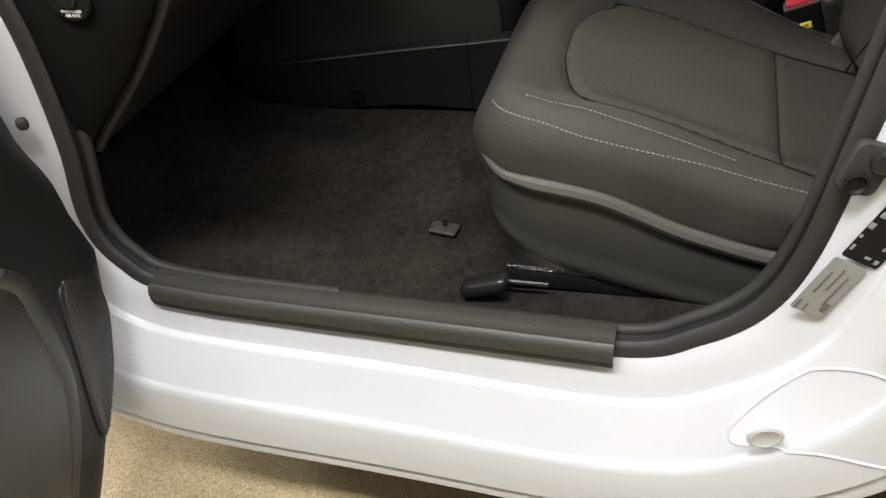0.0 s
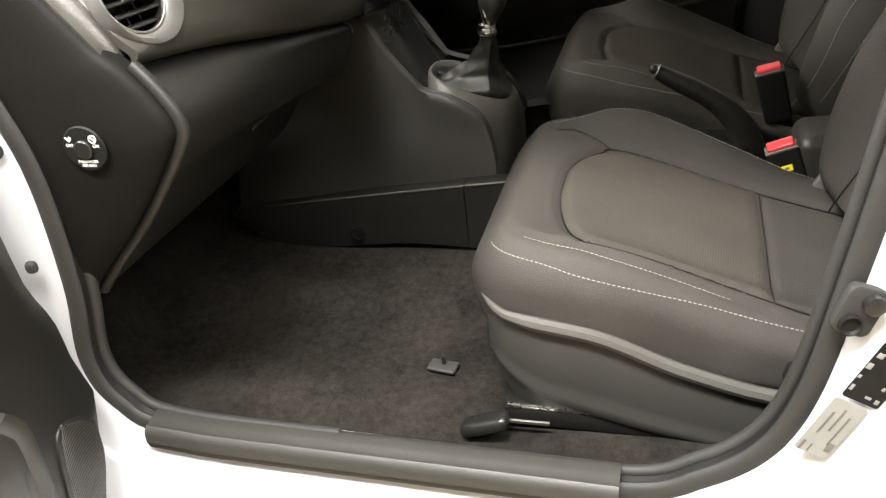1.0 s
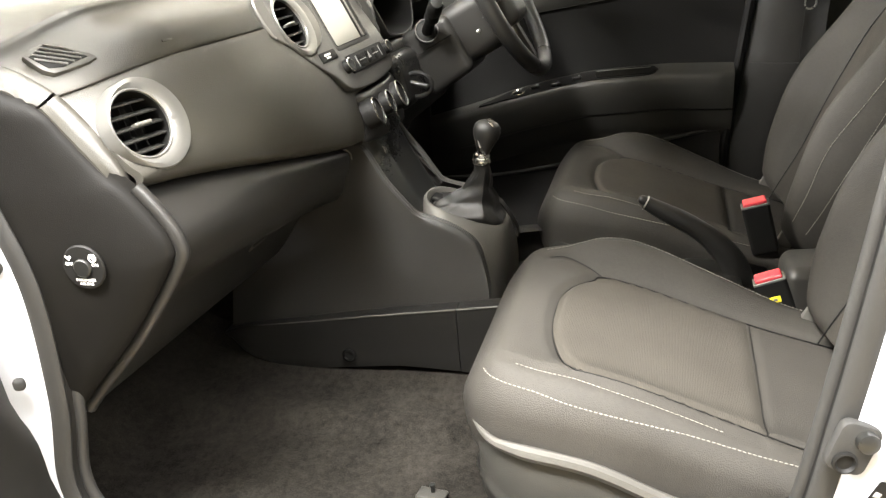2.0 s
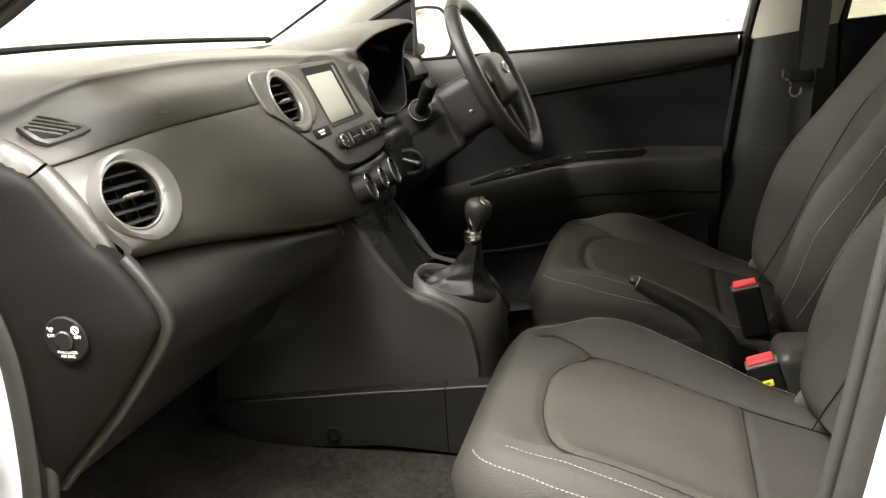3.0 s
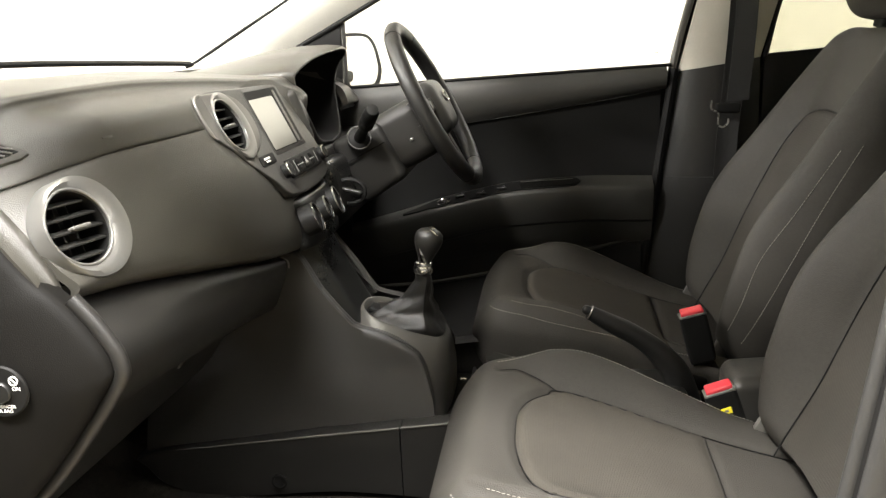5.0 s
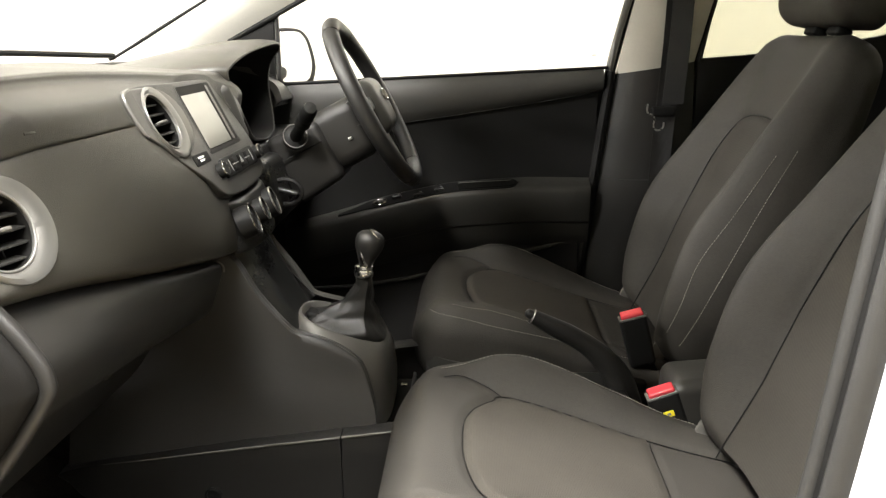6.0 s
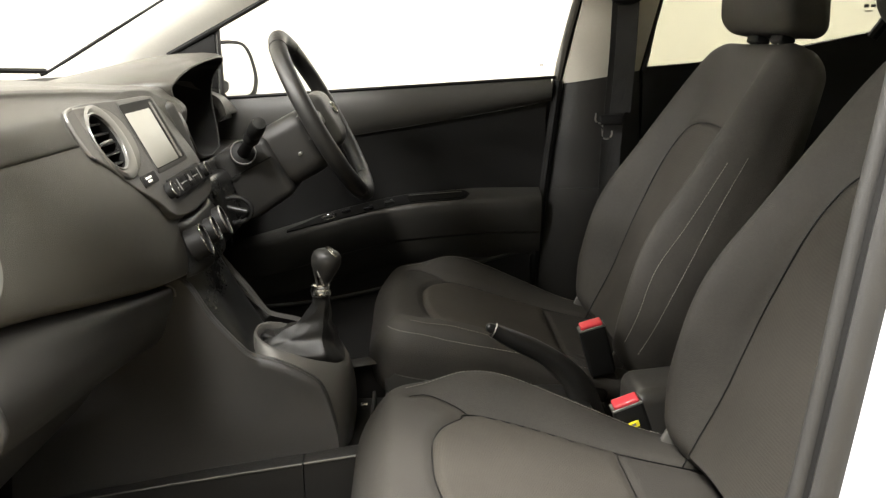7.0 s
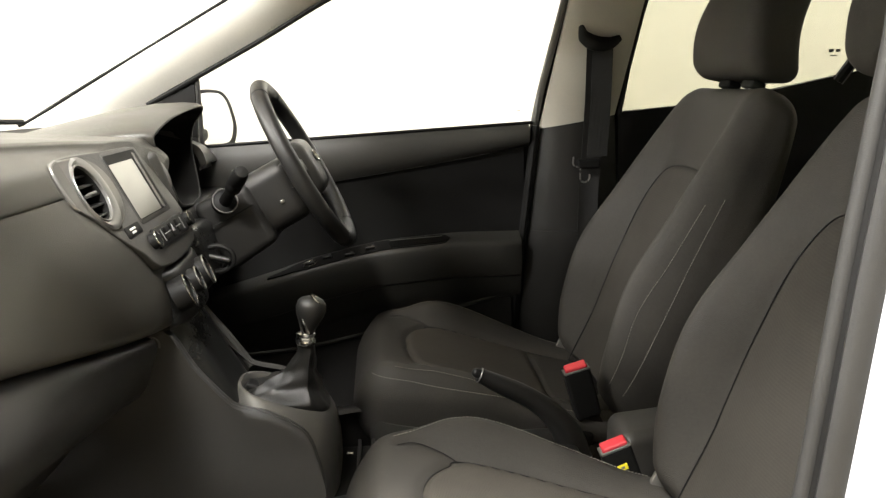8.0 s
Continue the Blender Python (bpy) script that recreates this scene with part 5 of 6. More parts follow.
part("cap", lathe([(0, -0.004), (0.0150, -0.004), (0.0145, 0.002), (0, 0.0026)], cp, 24), BLACK, lever, "black shift diagram cap")
for k in range(3):
    part("gate_mark", rbox((0.0008, 0.010, 0.0004), 0.0001, (1, 1, 1), 1, cp @ Matrix.Translation((-0.005 + 0.005 * k, 0, 0.0027))), WHITE_MARK, lever)
part("gate_mark", rbox((0.0108, 0.0008, 0.0004), 0.0001, (1, 1, 1), 1, cp @ Matrix.Translation((0, 0, 0.0027))), WHITE_MARK, lever)

# tray and rear console between the seats
part("tray", rbox((0.42, 0.20, 0.10), 0.012, (2, 2, 1), 2, pose(0.24, Y0, 0.42)), BLACK, console, "black tray with cup holders")
for k in range(2):
    part("tray_rib", rbox((0.006, 0.19, 0.014), 0.002, (1, 1, 1), 1, pose(0.070 + 0.024 * k, Y0, 0.476)), PLASTIC, console)
part("cup_rim", tube([(0.125 + 0.036 * math.cos(a * math.tau / 28), Y0 - 0.04 + 0.036 * math.sin(a * math.tau / 28), 0.472) for a in range(28)], 0.003, 6, closed=True), PLASTIC_MID, console, "cup holder rim")
part("tray_clip", rbox((0.012, 0.010, 0.004), 0.001, (1, 1, 1), 1, pose(0.055, Y0 + 0.03, 0.486)), CHROME, console, "small bright clip")


def rear_box():
    def bend(p):
        f = (p.x + 0.19) / 0.38
        return Vector((p.x, p.y * (1 - 0.1 * f), p.z + 0.035 * f * (1 if p.z > 0 else 0)))
    return rbox((0.38, 0.115, 0.13), 0.022, (5, 3, 2), 3, pose(0.70, Y0, 0.462), bend)


part("rear_console", rear_box(), FASCIA, console, "dark grey rear console box")
part("console_step", rbox((0.10, 0.13, 0.05), 0.012, (2, 2, 1), 2, pose(0.395, Y0, 0.475)), SATIN, console, "black handbrake cover")
part("screw_plug", lathe([(0, 0), (0.010, 0), (0.010, 0.003), (0, 0.003)], facing((0.44, Y0 - 0.062, 0.49), (-0.3, -1, 0.4)), 20), BLACK, console)

hb = thing("handbrake", "black handbrake lever with a round button", "handbrake", (0.35, 0.735, 0.55))
hl = spline([(0.279, 0.735, 0.626), (0.310, 0.735, 0.609), (0.360, 0.735, 0.583), (0.400, 0.735, 0.552), (0.430, 0.735, 0.512), (0.443, 0.735, 0.462)], 20)
part("grip", tube(hl, [0.0105 + 0.0045 * min(1, i / 6) + 0.013 * max(0.0, (i - 8) / 12) ** 1.4 for i in range(21)], 14, flat=1.15), LEATHER, hb, "black moulded grip")
part("grip_ring", tube([hl[0] + (hl[1] - hl[0]).normalized() * 0.0015 + Vector((0.0055 * math.sin(a * math.tau / 20), 0.0122 * math.cos(a * math.tau / 20), 0.0112 * math.sin(a * math.tau / 20))) for a in range(20)], 0.0012, 6, closed=True), STEEL, hb, "thin steel ring")
part("button", lathe([(0, -0.012), (0.0085, -0.012), (0.0085, 0.002), (0.007, 0.006), (0.004, 0.0085), (0, 0.009)], facing((0.276, 0.735, 0.629), (-0.9, 0, 0.45)), 20), SATIN, hb, "glossy black release button")

# ---- steering wheel, column, instruments ----
YW = 1.075
WC = Vector((-0.022, YW, 0.960))
WM = facing(WC, (0.888, 0, 0.460))       # z axis towards the driver
wheel = thing("steering_wheel", "black leather three-spoke steering wheel", "steering wheel", tuple(WC))
RIM = 0.170


def rim_mesh(a0, a1, extra=0.0, n=72):
    steps = [a0 + (a1 - a0) * i / n for i in range(n + 1)]
    pts = [WM @ Vector((RIM * math.cos(a), RIM * math.sin(a), 0)) for a in steps]
    closed = abs(a1 - a0) > 6.28
    if closed:
        pts = pts[:-1]
    return tube(pts, 0.0165 + extra, 14, closed=closed, up=WM.to_3x3() @ Vector((0, 0, 1)))


part("rim", rim_mesh(0, math.tau), LEATHER, wheel, "black leather rim")
for a in (62, 118, 242, 298):
    c, s = math.cos(radians(a)), math.sin(radians(a))
    o, t, n = WM @ Vector((RIM * c, RIM * s, 0)), WM.to_3x3() @ Vector((c, s, 0)), WM.to_3x3() @ Vector((0, 0, 1))
    part("rim_seam", tube([o + (t * math.cos(k * math.tau / 20) + n * math.sin(k * math.tau / 20)) * 0.0167 for k in range(20)], 0.0008, 5, closed=True), SATIN, wheel)


def hub_shape(p):
    return Vector((p.x * (1.0 - 0.18 * max(0, -p.y / 0.06)), p.y, p.z - 0.9 * (p.x * p.x + p.y * p.y)))


part("hub", rbox((0.150, 0.118, 0.050), 0.024, (6, 5, 2), 4, WM @ Matrix.Translation((0, -0.006, 0.0)), hub_shape), PLASTIC_MID, wheel, "grey airbag pad")
for s in (-1, 1):
    part("spoke", sheet([[WM @ Vector((s * (0.060 + 0.104 * i / 8), (0.004 + 0.030 * (k / 4 - 0.5) * 2 * (1 - 0.25 * i / 8)), -0.012 + 0.010 * math.sin(math.pi * k / 4))) for k in range(5)] for i in range(9)], away=tuple(WM.to_3x3() @ Vector((0, 0, -0.012)))), PLASTIC, wheel, "black spoke")
    part("spoke_trim", sheet([[WM @ Vector((s * (0.020 + 0.020 * i / 8 + 0.012 * k), -0.055 - 0.100 * i / 8, -0.010)) for k in range(3)] for i in range(9)], away=tuple(WM.to_3x3() @ Vector((0, 0, -0.010)))), SILVER_DARK, wheel, "pewter lower spoke")
    part("thumb_pad", rbox((0.040, 0.026, 0.012), 0.005, (2, 2, 1), 2, WM @ Matrix.Translation((s * 0.095, 0.004, 0.003))), SATIN, wheel, "black thumb switches")
badge = part("badge", plate(ellipse(0.044, 0.026, 28), 0.004, 0.0012, on(WM @ Matrix.Translation((0, 0.006, 0.0252)))), SILVER_DARK, wheel, "oval silver emblem")
part("emblem_ring", tube([WM @ Vector((0.0205 * math.cos(a * math.tau / 28), 0.006 + 0.0118 * math.sin(a * math.tau / 28), 0.0278)) for a in range(28)], 0.0016, 6, closed=True), CHROME, badge)
part("emblem_bar", tube([WM @ Vector((-0.007, -0.002, 0.0278)), WM @ Vector((0.007, 0.014, 0.0278))], 0.0020, 6), CHROME, badge)

col = thing("steering_column", "black steering column cowl with a stalk", "steering column", (-0.15, YW, 0.88))
cm = facing((-0.115, YW, 0.888), (0.888, 0, 0.460))


def cowl_shape(p):
    f = (p.z + 0.09) / 0.18
    return Vector((p.x * (0.85 + 0.2 * f), p.y * (1.15 - 0.25 * f), p.z))


part("cowl", rbox((0.156, 0.134, 0.115), 0.018, (4, 4, 5), 3, cm @ Matrix.Translation((0, -0.014, -0.050)), cowl_shape), PLASTIC, col, "black column cowl")
part("column_neck", rbox((0.132, 0.126, 0.120), 0.030, (3, 3, 3), 4, cm @ Matrix.Translation((0, -0.004, 0.036))), PLASTIC, col, "black column neck")
part("tilt_clip", rbox((0.010, 0.006, 0.008), 0.002, (1, 1, 1), 2, cm @ Matrix.Translation((-0.067, -0.016, 0.050))), STEEL, col, "small bright clip")
part("cowl_seam", tube([cm @ Vector((-0.079, 0.006, -0.10 + 0.10 * i / 6)) for i in range(7)], 0.0015, 6), BLACK, col)
SA, SB = Vector((-0.168, 0.992, 0.902)), Vector((-0.118, 0.900, 0.966))
sx = facing(SA, SB - SA)
L = (SB - SA).length
stalk = part("stalk", lathe([(0.0, 0.0), (0.0125, 0.0), (0.0105, L * 0.30), (0.0110, L * 0.42), (0.0150, L * 0.48), (0.0150, L * 0.62), (0.0138, L * 0.64), (0.0138, L * 0.68), (0.0152, L * 0.70), (0.0148, L * 0.92), (0.0120, L * 0.985), (0.0, L)], sx, 28), BLACK, col, "black control stalk")
part("stalk_end", lathe([(0.0, 0.0), (0.0122, 0.0), (0.0112, 0.004), (0.0, 0.0055)], sx @ Matrix.Translation((0, 0, L * 0.975)), 24), SATIN, stalk, "glossy black stalk end")
part("stalk_base", lathe([(0.0, 0.0), (0.024, 0.0), (0.024, 0.008), (0.019, 0.012), (0.0, 0.012)], facing((-0.172, 0.998, 0.899), (0.35, -0.85, 0.4)), 28), BLACK, stalk, "black stalk base")
part("ring", tube([facing((-0.170, 0.994, 0.901), (0.35, -0.85, 0.4)) @ Vector((0.0235 * math.cos(a * math.tau / 28), 0.0235 * math.sin(a * math.tau / 28), 0.008)) for a in range(28)], 0.0013, 6, closed=True), PLASTIC_GREY, stalk, "bright edge ring")


# instrument hood: a leaf-shaped opening under a swept visor
hood = thing("instrument_hood", "charcoal hood over dark instruments", "instrument cluster", (-0.3, 1.085, 0.95))
near_half = [(-0.250, 0.0, 0.887), (-0.252, 0.085, 0.899), (-0.255, 0.130, 0.938), (-0.260, 0.172, 0.984), (-0.262, 0.202, 1.026), (-0.259, 0.180, 1.043), (-0.254, 0.100, 1.061), (-0.250, 0.0, 1.072)]
far_half = [(-0.250, 0.0, 0.887), (-0.255, 0.085, 0.897), (-0.270, 0.140, 0.935), (-0.285, 0.180, 0.984), (-0.285, 0.205, 1.030), (-0.262, 0.212, 1.066), (-0.250, 0.130, 1.078), (-0.250, 0.0, 1.072)]
HOOD = [Vector((p.x, 1.085 - p.y, p.z)) for p in spline(near_half, 36)]
HOOD = HOOD + [Vector((p.x, 1.085 + p.y, p.z)) for p in reversed(spline(far_half, 36)[1:-1])]
HC = Vector((-0.255, 1.085, 0.985))


def hood_hoop(f, dx, dz=0.0, down=1.0):
    out = []
    for p in HOOD:
        d = p - HC
        k = 1.0 if d.z > 0 else down
        out.append(Vector((p.x + dx, HC.y + d.y * f, HC.z + d.z * f * k + dz)))
    return out


part("hood", loft([hood_hoop(0.990, 0.0005), hood_hoop(1.0, 0.0025), hood_hoop(1.02, 0.0025), hood_hoop(1.055, -0.008, 0.001), hood_hoop(1.10, -0.035, -0.001), hood_hoop(1.16, -0.09, -0.008),
                   hood_hoop(1.22, -0.17, -0.024), hood_hoop(1.26, -0.30, -0.055)], False), PLASTIC_SOFT, hood, "charcoal hood")
part("well", loft([hood_hoop(0.990, 0.0003), hood_hoop(0.975, -0.028), hood_hoop(0.93, -0.09), hood_hoop(0.86, -0.115), hood_hoop(0.84, -0.118)], False), BLACK, hood, "black instrument well")
part("dial_face", loft([hood_hoop(0.845, -0.117), hood_hoop(0.845, -0.121)]), SATIN, hood, "dark instrument face")
for s in (-1, 1):
    part("dial", lathe([(0.040, 0), (0.044, 0), (0.044, 0.005), (0.040, 0.007)], facing((-0.366, 1.085 + s * 0.082, HC.z), (0.97, 0, 0.2)), 32), SATIN, hood, "dark dial ring")
part("lip", tube(hood_hoop(0.992, 0.0015), 0.0016, 6, closed=True), PLASTIC_MID, hood, "thin grey rim")
part("knee_bolster", rbox((0.05, 0.16, 0.11), 0.02, (2, 3, 3), 3, pose(-0.215, 0.955, 0.815, 0, -12, 0)), SATIN, dash, "black panel beside the column")
part("ignition_surround", tube([(-0.178 + 0.030 * math.cos(a * math.tau / 28), 0.925, 0.806 + 0.024 * math.sin(a * math.tau / 28)) for a in range(28)], 0.005, 8, closed=True, up=(0, 1, 0)), BLACK, dash, "black oval ignition surround")
part("ignition_blade", rbox((0.042, 0.014, 0.010), 0.0045, (3, 1, 1), 3, pose(-0.172, 0.918, 0.808, 0, 14, 0)), SATIN, dash, "black switch blade")


# ---- seats ----
SEAT_Y = 0.390


def cushion_top(x, y):
    """Height of the seat cushion's upper face; y is from the seat's middle."""
    z = lerp_table([(0.05, 0.548), (0.075, 0.578), (0.115, 0.597), (0.17, 0.584), (0.28, 0.550), (0.44, 0.502), (0.60, 0.465)], x)
    side = min(1.0, abs(y) / 0.235)
    rise = lerp_table([(0.06, 0.004), (0.15, 0.024), (0.27, 0.060), (0.40, 0.043), (0.50, 0.022), (0.60, 0.012)], x)
    b = math.exp(-((side - 0.80) / 0.17) ** 2)
    if side > 0.80:
        b = 1.0 - 0.25 * ((side - 0.80) / 0.2) ** 2
    corner = 0.034 * max(0.0, (abs(y) - 0.115) / 0.10) ** 2 * max(0.0, min(1.0, (0.21 - x) / 0.12)) * (1.0 if y > 0 else 0.35)
    return z + rise * b * (1.0 if y > 0 else 0.45) - corner


INSERT_FAR = [(0.165, 0.010), (0.1665, 0.035), (0.172, 0.064), (0.184, 0.095), (0.207, 0.123), (0.24, 0.137), (0.45, 0.134), (0.62, 0.130)]
INSERT_NEAR = [(0.165, -0.010), (0.1665, -0.050), (0.175, -0.098), (0.190, -0.138), (0.208, -0.164), (0.235, -0.176), (0.45, -0.176), (0.62, -0.170)]
REAR_SEAM = 0.437
SEAM_LINES = [spline([(x, y, 0) for x, y in INSERT_FAR[::-1]] + [(x, y, 0) for x, y in INSERT_NEAR], 300),
              spline([(REAR_SEAM, -0.175, 0), (REAR_SEAM + 0.003, 0.0, 0), (REAR_SEAM + 0.004, 0.134, 0)], 80),
              spline([(0.136, 0.150, 0), (0.160, 0.156, 0), (0.190, 0.146, 0), (0.222, 0.134, 0)], 30),
              spline([(0.118, -0.172, 0), (0.150, -0.182, 0), (0.20, -0.192, 0), (0.27, -0.199, 0), (0.43, -0.198, 0)], 90)]
SEAM_PTS = numpy.array([(p.x, p.y) for line in SEAM_LINES for p in line])
SEAM_DEEP = numpy.array([w for line, w in zip(SEAM_LINES, (0.0075, 0.0045, 0.004, 0.0035)) for p in line])


def seam_dip(x, y):
    d2 = ((SEAM_PTS - (x, y)) ** 2).sum(1)
    return float((SEAM_DEEP * numpy.exp(-d2 / 0.0075 ** 2)).max())


def cushion_half(x):
    return lerp_table([(0.05, 0.155), (0.075, 0.190), (0.11, 0.213), (0.16, 0.227), (0.22, 0.232), (0.60, 0.230)], x)


def cushion_shape(p):
    # p is about the origin in a box 0.53 x 0.48 x 0.16
    x = 0.326 + p.x
    w = cushion_half(x) / 0.24
    y = p.y * w
    top = cushion_top(x, y)
    f = (p.z + 0.08) / 0.16
    nose = max(0.0, (0.13 - x) / 0.08)
    low = 0.435 - 0.02 * nose - 0.035 * max(0.0, min(1.0, (x - 0.25) / 0.15))
    z = low + (top - low) * f - (seam_dip(x, y) if f > 0.9 else 0.0)
    x += 0.018 * math.sin(math.pi * min(1, f)) * -nose + 0.030 * (1 - f) * nose
    return Vector((x, y * (1 + 0.02 * math.sin(math.pi * f)), z))


def on_cushion(x, y, lift=0.0):
    return Vector((x, y, cushion_top(x, y) - seam_dip(x, y) + lift))


def cast(tree, start, way, lift=0.0008):
    """Where a line from a start meets a surface, just proud of it, and the surface's normal there."""
    at, n, _, _ = tree.ray_cast(Vector(start), Vector(way).normalized())
    if at is None:
        return None, None
    if n.dot(Vector(way)) > 0:
        n = -n
    return at + n * lift, n


def sewn(tree, starts, way, parent, material, r=0.00052):
    pairs = [cast(tree, p, way) for p in starts]
    line = [a for a, n in pairs if a is not None and abs(a.y - pairs[len(pairs) // 2][0].y) < 0.15]
    mid = [n for a, n in pairs if n is not None]
    if len(line) < 3:
        return
    stitches(line, 0.0060, r, parent, material, tuple(mid[len(mid) // 2]))


def back_depth(y, h):
    """How far the backrest's front stands out of its plane; y from the middle, h along its height."""
    wide = back_half(h)
    s = abs(y) / wide
    bol = lerp_table([(0.0, 0.020), (0.12, 0.060), (0.25, 0.078), (0.40, 0.055), (0.54, 0.030), (0.66, 0.006)], h)
    b = math.exp(-((s - 0.82) / 0.20) ** 2)
    if s > 0.82:
        b = 1 - 0.45 * ((s - 0.82) / 0.18) ** 2
    lumbar = -0.020 * math.exp(-((h - 0.12) / 0.26) ** 2) * max(0.0, 1 - (s / 0.62) ** 4)
    return bol * b + lumbar


def back_half(h):
    return lerp_table([(0.0, 0.205), (0.14, 0.238), (0.30, 0.240), (0.46, 0.222), (0.58, 0.208), (0.64, 0.194), (0.69, 0.168)], h)


BACK_LINE = spline([(0.125, 0.0, 0), (0.130, 0.12, 0), (0.134, 0.30, 0), (0.130, 0.40, 0), (0.112, 0.468, 0), (0.078, 0.492, 0), (0.0, 0.499, 0), (-0.078, 0.492, 0), (-0.112, 0.468, 0), (-0.130, 0.40, 0), (-0.134, 0.30, 0), (-0.130, 0.12, 0), (-0.125, 0.0, 0)], 300)
BACK_PTS = numpy.array([(p.x, p.y) for p in BACK_LINE])


def back_dip(y, h):
    d2 = ((BACK_PTS - (y, h)) ** 2).sum(1).min()
    return 0.0065 * math.exp(-d2 / 0.0075 ** 2)


BACK_M = pose(0.540, 0, 0.480, 0, 25, 0)


def on_back(y, h, lift=0.0):
    return BACK_M @ Vector((-back_depth(y, h) + back_dip(y, h) - lift, y, h))


def back_shape(p):
    h = p.z + 0.340
    w = back_half(h) / 0.24
    y = p.y * w
    f = (0.06 - p.x) / 0.12          # 1 at the front face
    rear = 0.145 - 0.05 * max(0, (h - 0.3) / 0.36)
    front = -back_depth(y, h) + back_dip(y, h)
    return BACK_M @ Vector((rear + (front - rear) * f, y, h))


def car_seat(at, label):
    seat = thing("front_seat", label, "car seat", (0.3, 0, 0.33), "front seats")
    seat.location = (0.3, 0, 0.33)
    bm = rbox((0.53, 0.48, 0.16), 0.055, (84, 84, 3), 6, None, cushion_shape)
    bmesh.ops.recalc_face_normals(bm, faces=bm.faces)
    bm.normal_update()
    tree = BVHTree.FromBMesh(bm)
    part("cushion", bm, FABRIC, seat, "charcoal cloth seat cushion with raised bolsters")
    rows = []
    for i in range(49):
        x = 0.1652 + (REAR_SEAM - 0.001 - 0.1652) * (i / 48) ** 1.7
        lo, hi = lerp_table(INSERT_NEAR, x), lerp_table(INSERT_FAR, x)
        rows.append([on_cushion(x, lo + (hi - lo) * k / 36, 0.0016 + 0.0026 * min(1.0, min(k, 36 - k) / 2.5, i / 3, (48 - i) / 1.0)) for k in range(37)])
    for line, r in zip(SEAM_LINES[:3], (0.0011, 0.0007, 0.0007)):
        part("seam", tube([on_cushion(p.x, p.y, 0.0022) for p in line[::3]], r, 6), BLACK, seat, "dark sewn seam")
    part("cushion_insert", sheet(rows, away=(0, 0, -0.010)), FABRIC_RIB, seat, "ribbed grey cloth insert")
    for s in (-1, 1):
        # stitched seams of the bolsters
        if s < 0:
            xs = [0.085 + 0.40 * i / 70 for i in range(71)]
            soft = [lerp_table([(0.085, 0.584), (0.10, 0.583), (0.15, 0.578), (0.203, 0.568), (0.333, 0.538), (0.42, 0.512), (0.485, 0.494)], x) for x in xs]
            sewn(tree, [(x, -0.5, z) for x, z in zip(xs, soft)], (0, 1, 0), seat, THREAD, 0.0007)
            sewn(tree, [(x, lerp_table([(0.135, -0.185), (0.20, -0.196), (0.27, -0.203), (0.42, -0.202)], x), 0.9) for x in [0.138 + 0.25 * i / 50 for i in range(51)]], (0, 0, -1), seat, THREAD)
        else:
            sewn(tree, [(x, lerp_table([(0.13, 0.166), (0.185, 0.182), (0.24, 0.190), (0.32, 0.195), (0.41, 0.199), (0.52, 0.200)], x), 0.9) for x in [0.13 + 0.40 * i / 60 for i in range(61)]], (0, 0, -1), seat, THREAD, 0.00065)
        # plastic skirt beside the cushion
        rows = []
        for i in range(29):
            x = 0.088 + 0.46 * i / 28
            top = lerp_table([(0.08, 0.505), (0.22, 0.486), (0.34, 0.440), (0.44, 0.415), (0.56, 0.405)], x)
            bot = lerp_table([(0.08, 0.400), (0.115, 0.372), (0.17, 0.325), (0.30, 0.296), (0.46, 0.285), (0.56, 0.30)], x)
            yy = lerp_table([(0.08, 0.180), (0.095, 0.203), (0.12, 0.225), (0.17, 0.236), (0.56, 0.240)], x)
            rows.append([(x, s * (yy + 0.008 * math.sin(math.pi * k / 16) - 0.012 * (k / 16) ** 2 + 0.007 * math.exp(-((k / 16 - 0.60) / 0.05) ** 2)), top + (bot - top) * k / 16) for k in range(17)])
        sk = part("side_cover", sheet(rows, away=(0, -s * 0.006, 0)), PLASTIC_MID, seat, "dark grey moulded side cover")
        band = [(x, s * (lerp_table([(0.08, 0.186), (0.095, 0.209), (0.12, 0.231), (0.17, 0.240), (0.56, 0.244)], x)), lerp_table([(0.08, 0.513), (0.22, 0.494), (0.34, 0.449), (0.44, 0.424), (0.56, 0.414)], x)) for x in [(0.083 if s < 0 else 0.15) + 0.36 * i / 30 for i in range(31)]]
        if s < 0:
            part("trim_strip", tube(band, [0.003 + 0.0065 * min(1, i / 6) for i in range(31)], 8, flat=1.0), PLASTIC_STRIP, sk, "pale grey trim strip")
        part("recline_lever", rbox((0.055, 0.020, 0.030), 0.008, (2, 1, 1), 3, pose(0.475, s * 0.236, 0.455, 0, 12, 0)), BLACK, sk, "black adjuster")
    # base, rails
    part("base_frame", rbox((0.40, 0.36, 0.05), 0.01, (2, 2, 1), 2, pose(0.33, 0, 0.415)), BLACK, seat, "black steel base frame")
    for s in (-1, 1):
        rail = part("rail", rbox((0.46, 0.042, 0.030), 0.004, (4, 1, 1), 1, pose(0.34, s * 0.218, 0.350)), BLACK, seat, "black sliding rail")
        for dy in (-0.019, 0.019):
            part("rail_edge", rbox((0.46, 0.0045, 0.006), 0.001, (2, 1, 1), 1, pose(0.345, s * 0.218 + dy, 0.3675)), STEEL, rail, "bare steel rail edge")
        part("rail_edge", rbox((0.065, 0.0045, 0.005), 0.001, (2, 1, 1), 1, pose(0.140, s * 0.218 + s * 0.034, 0.354)), STEEL, rail, "bare steel rail edge")

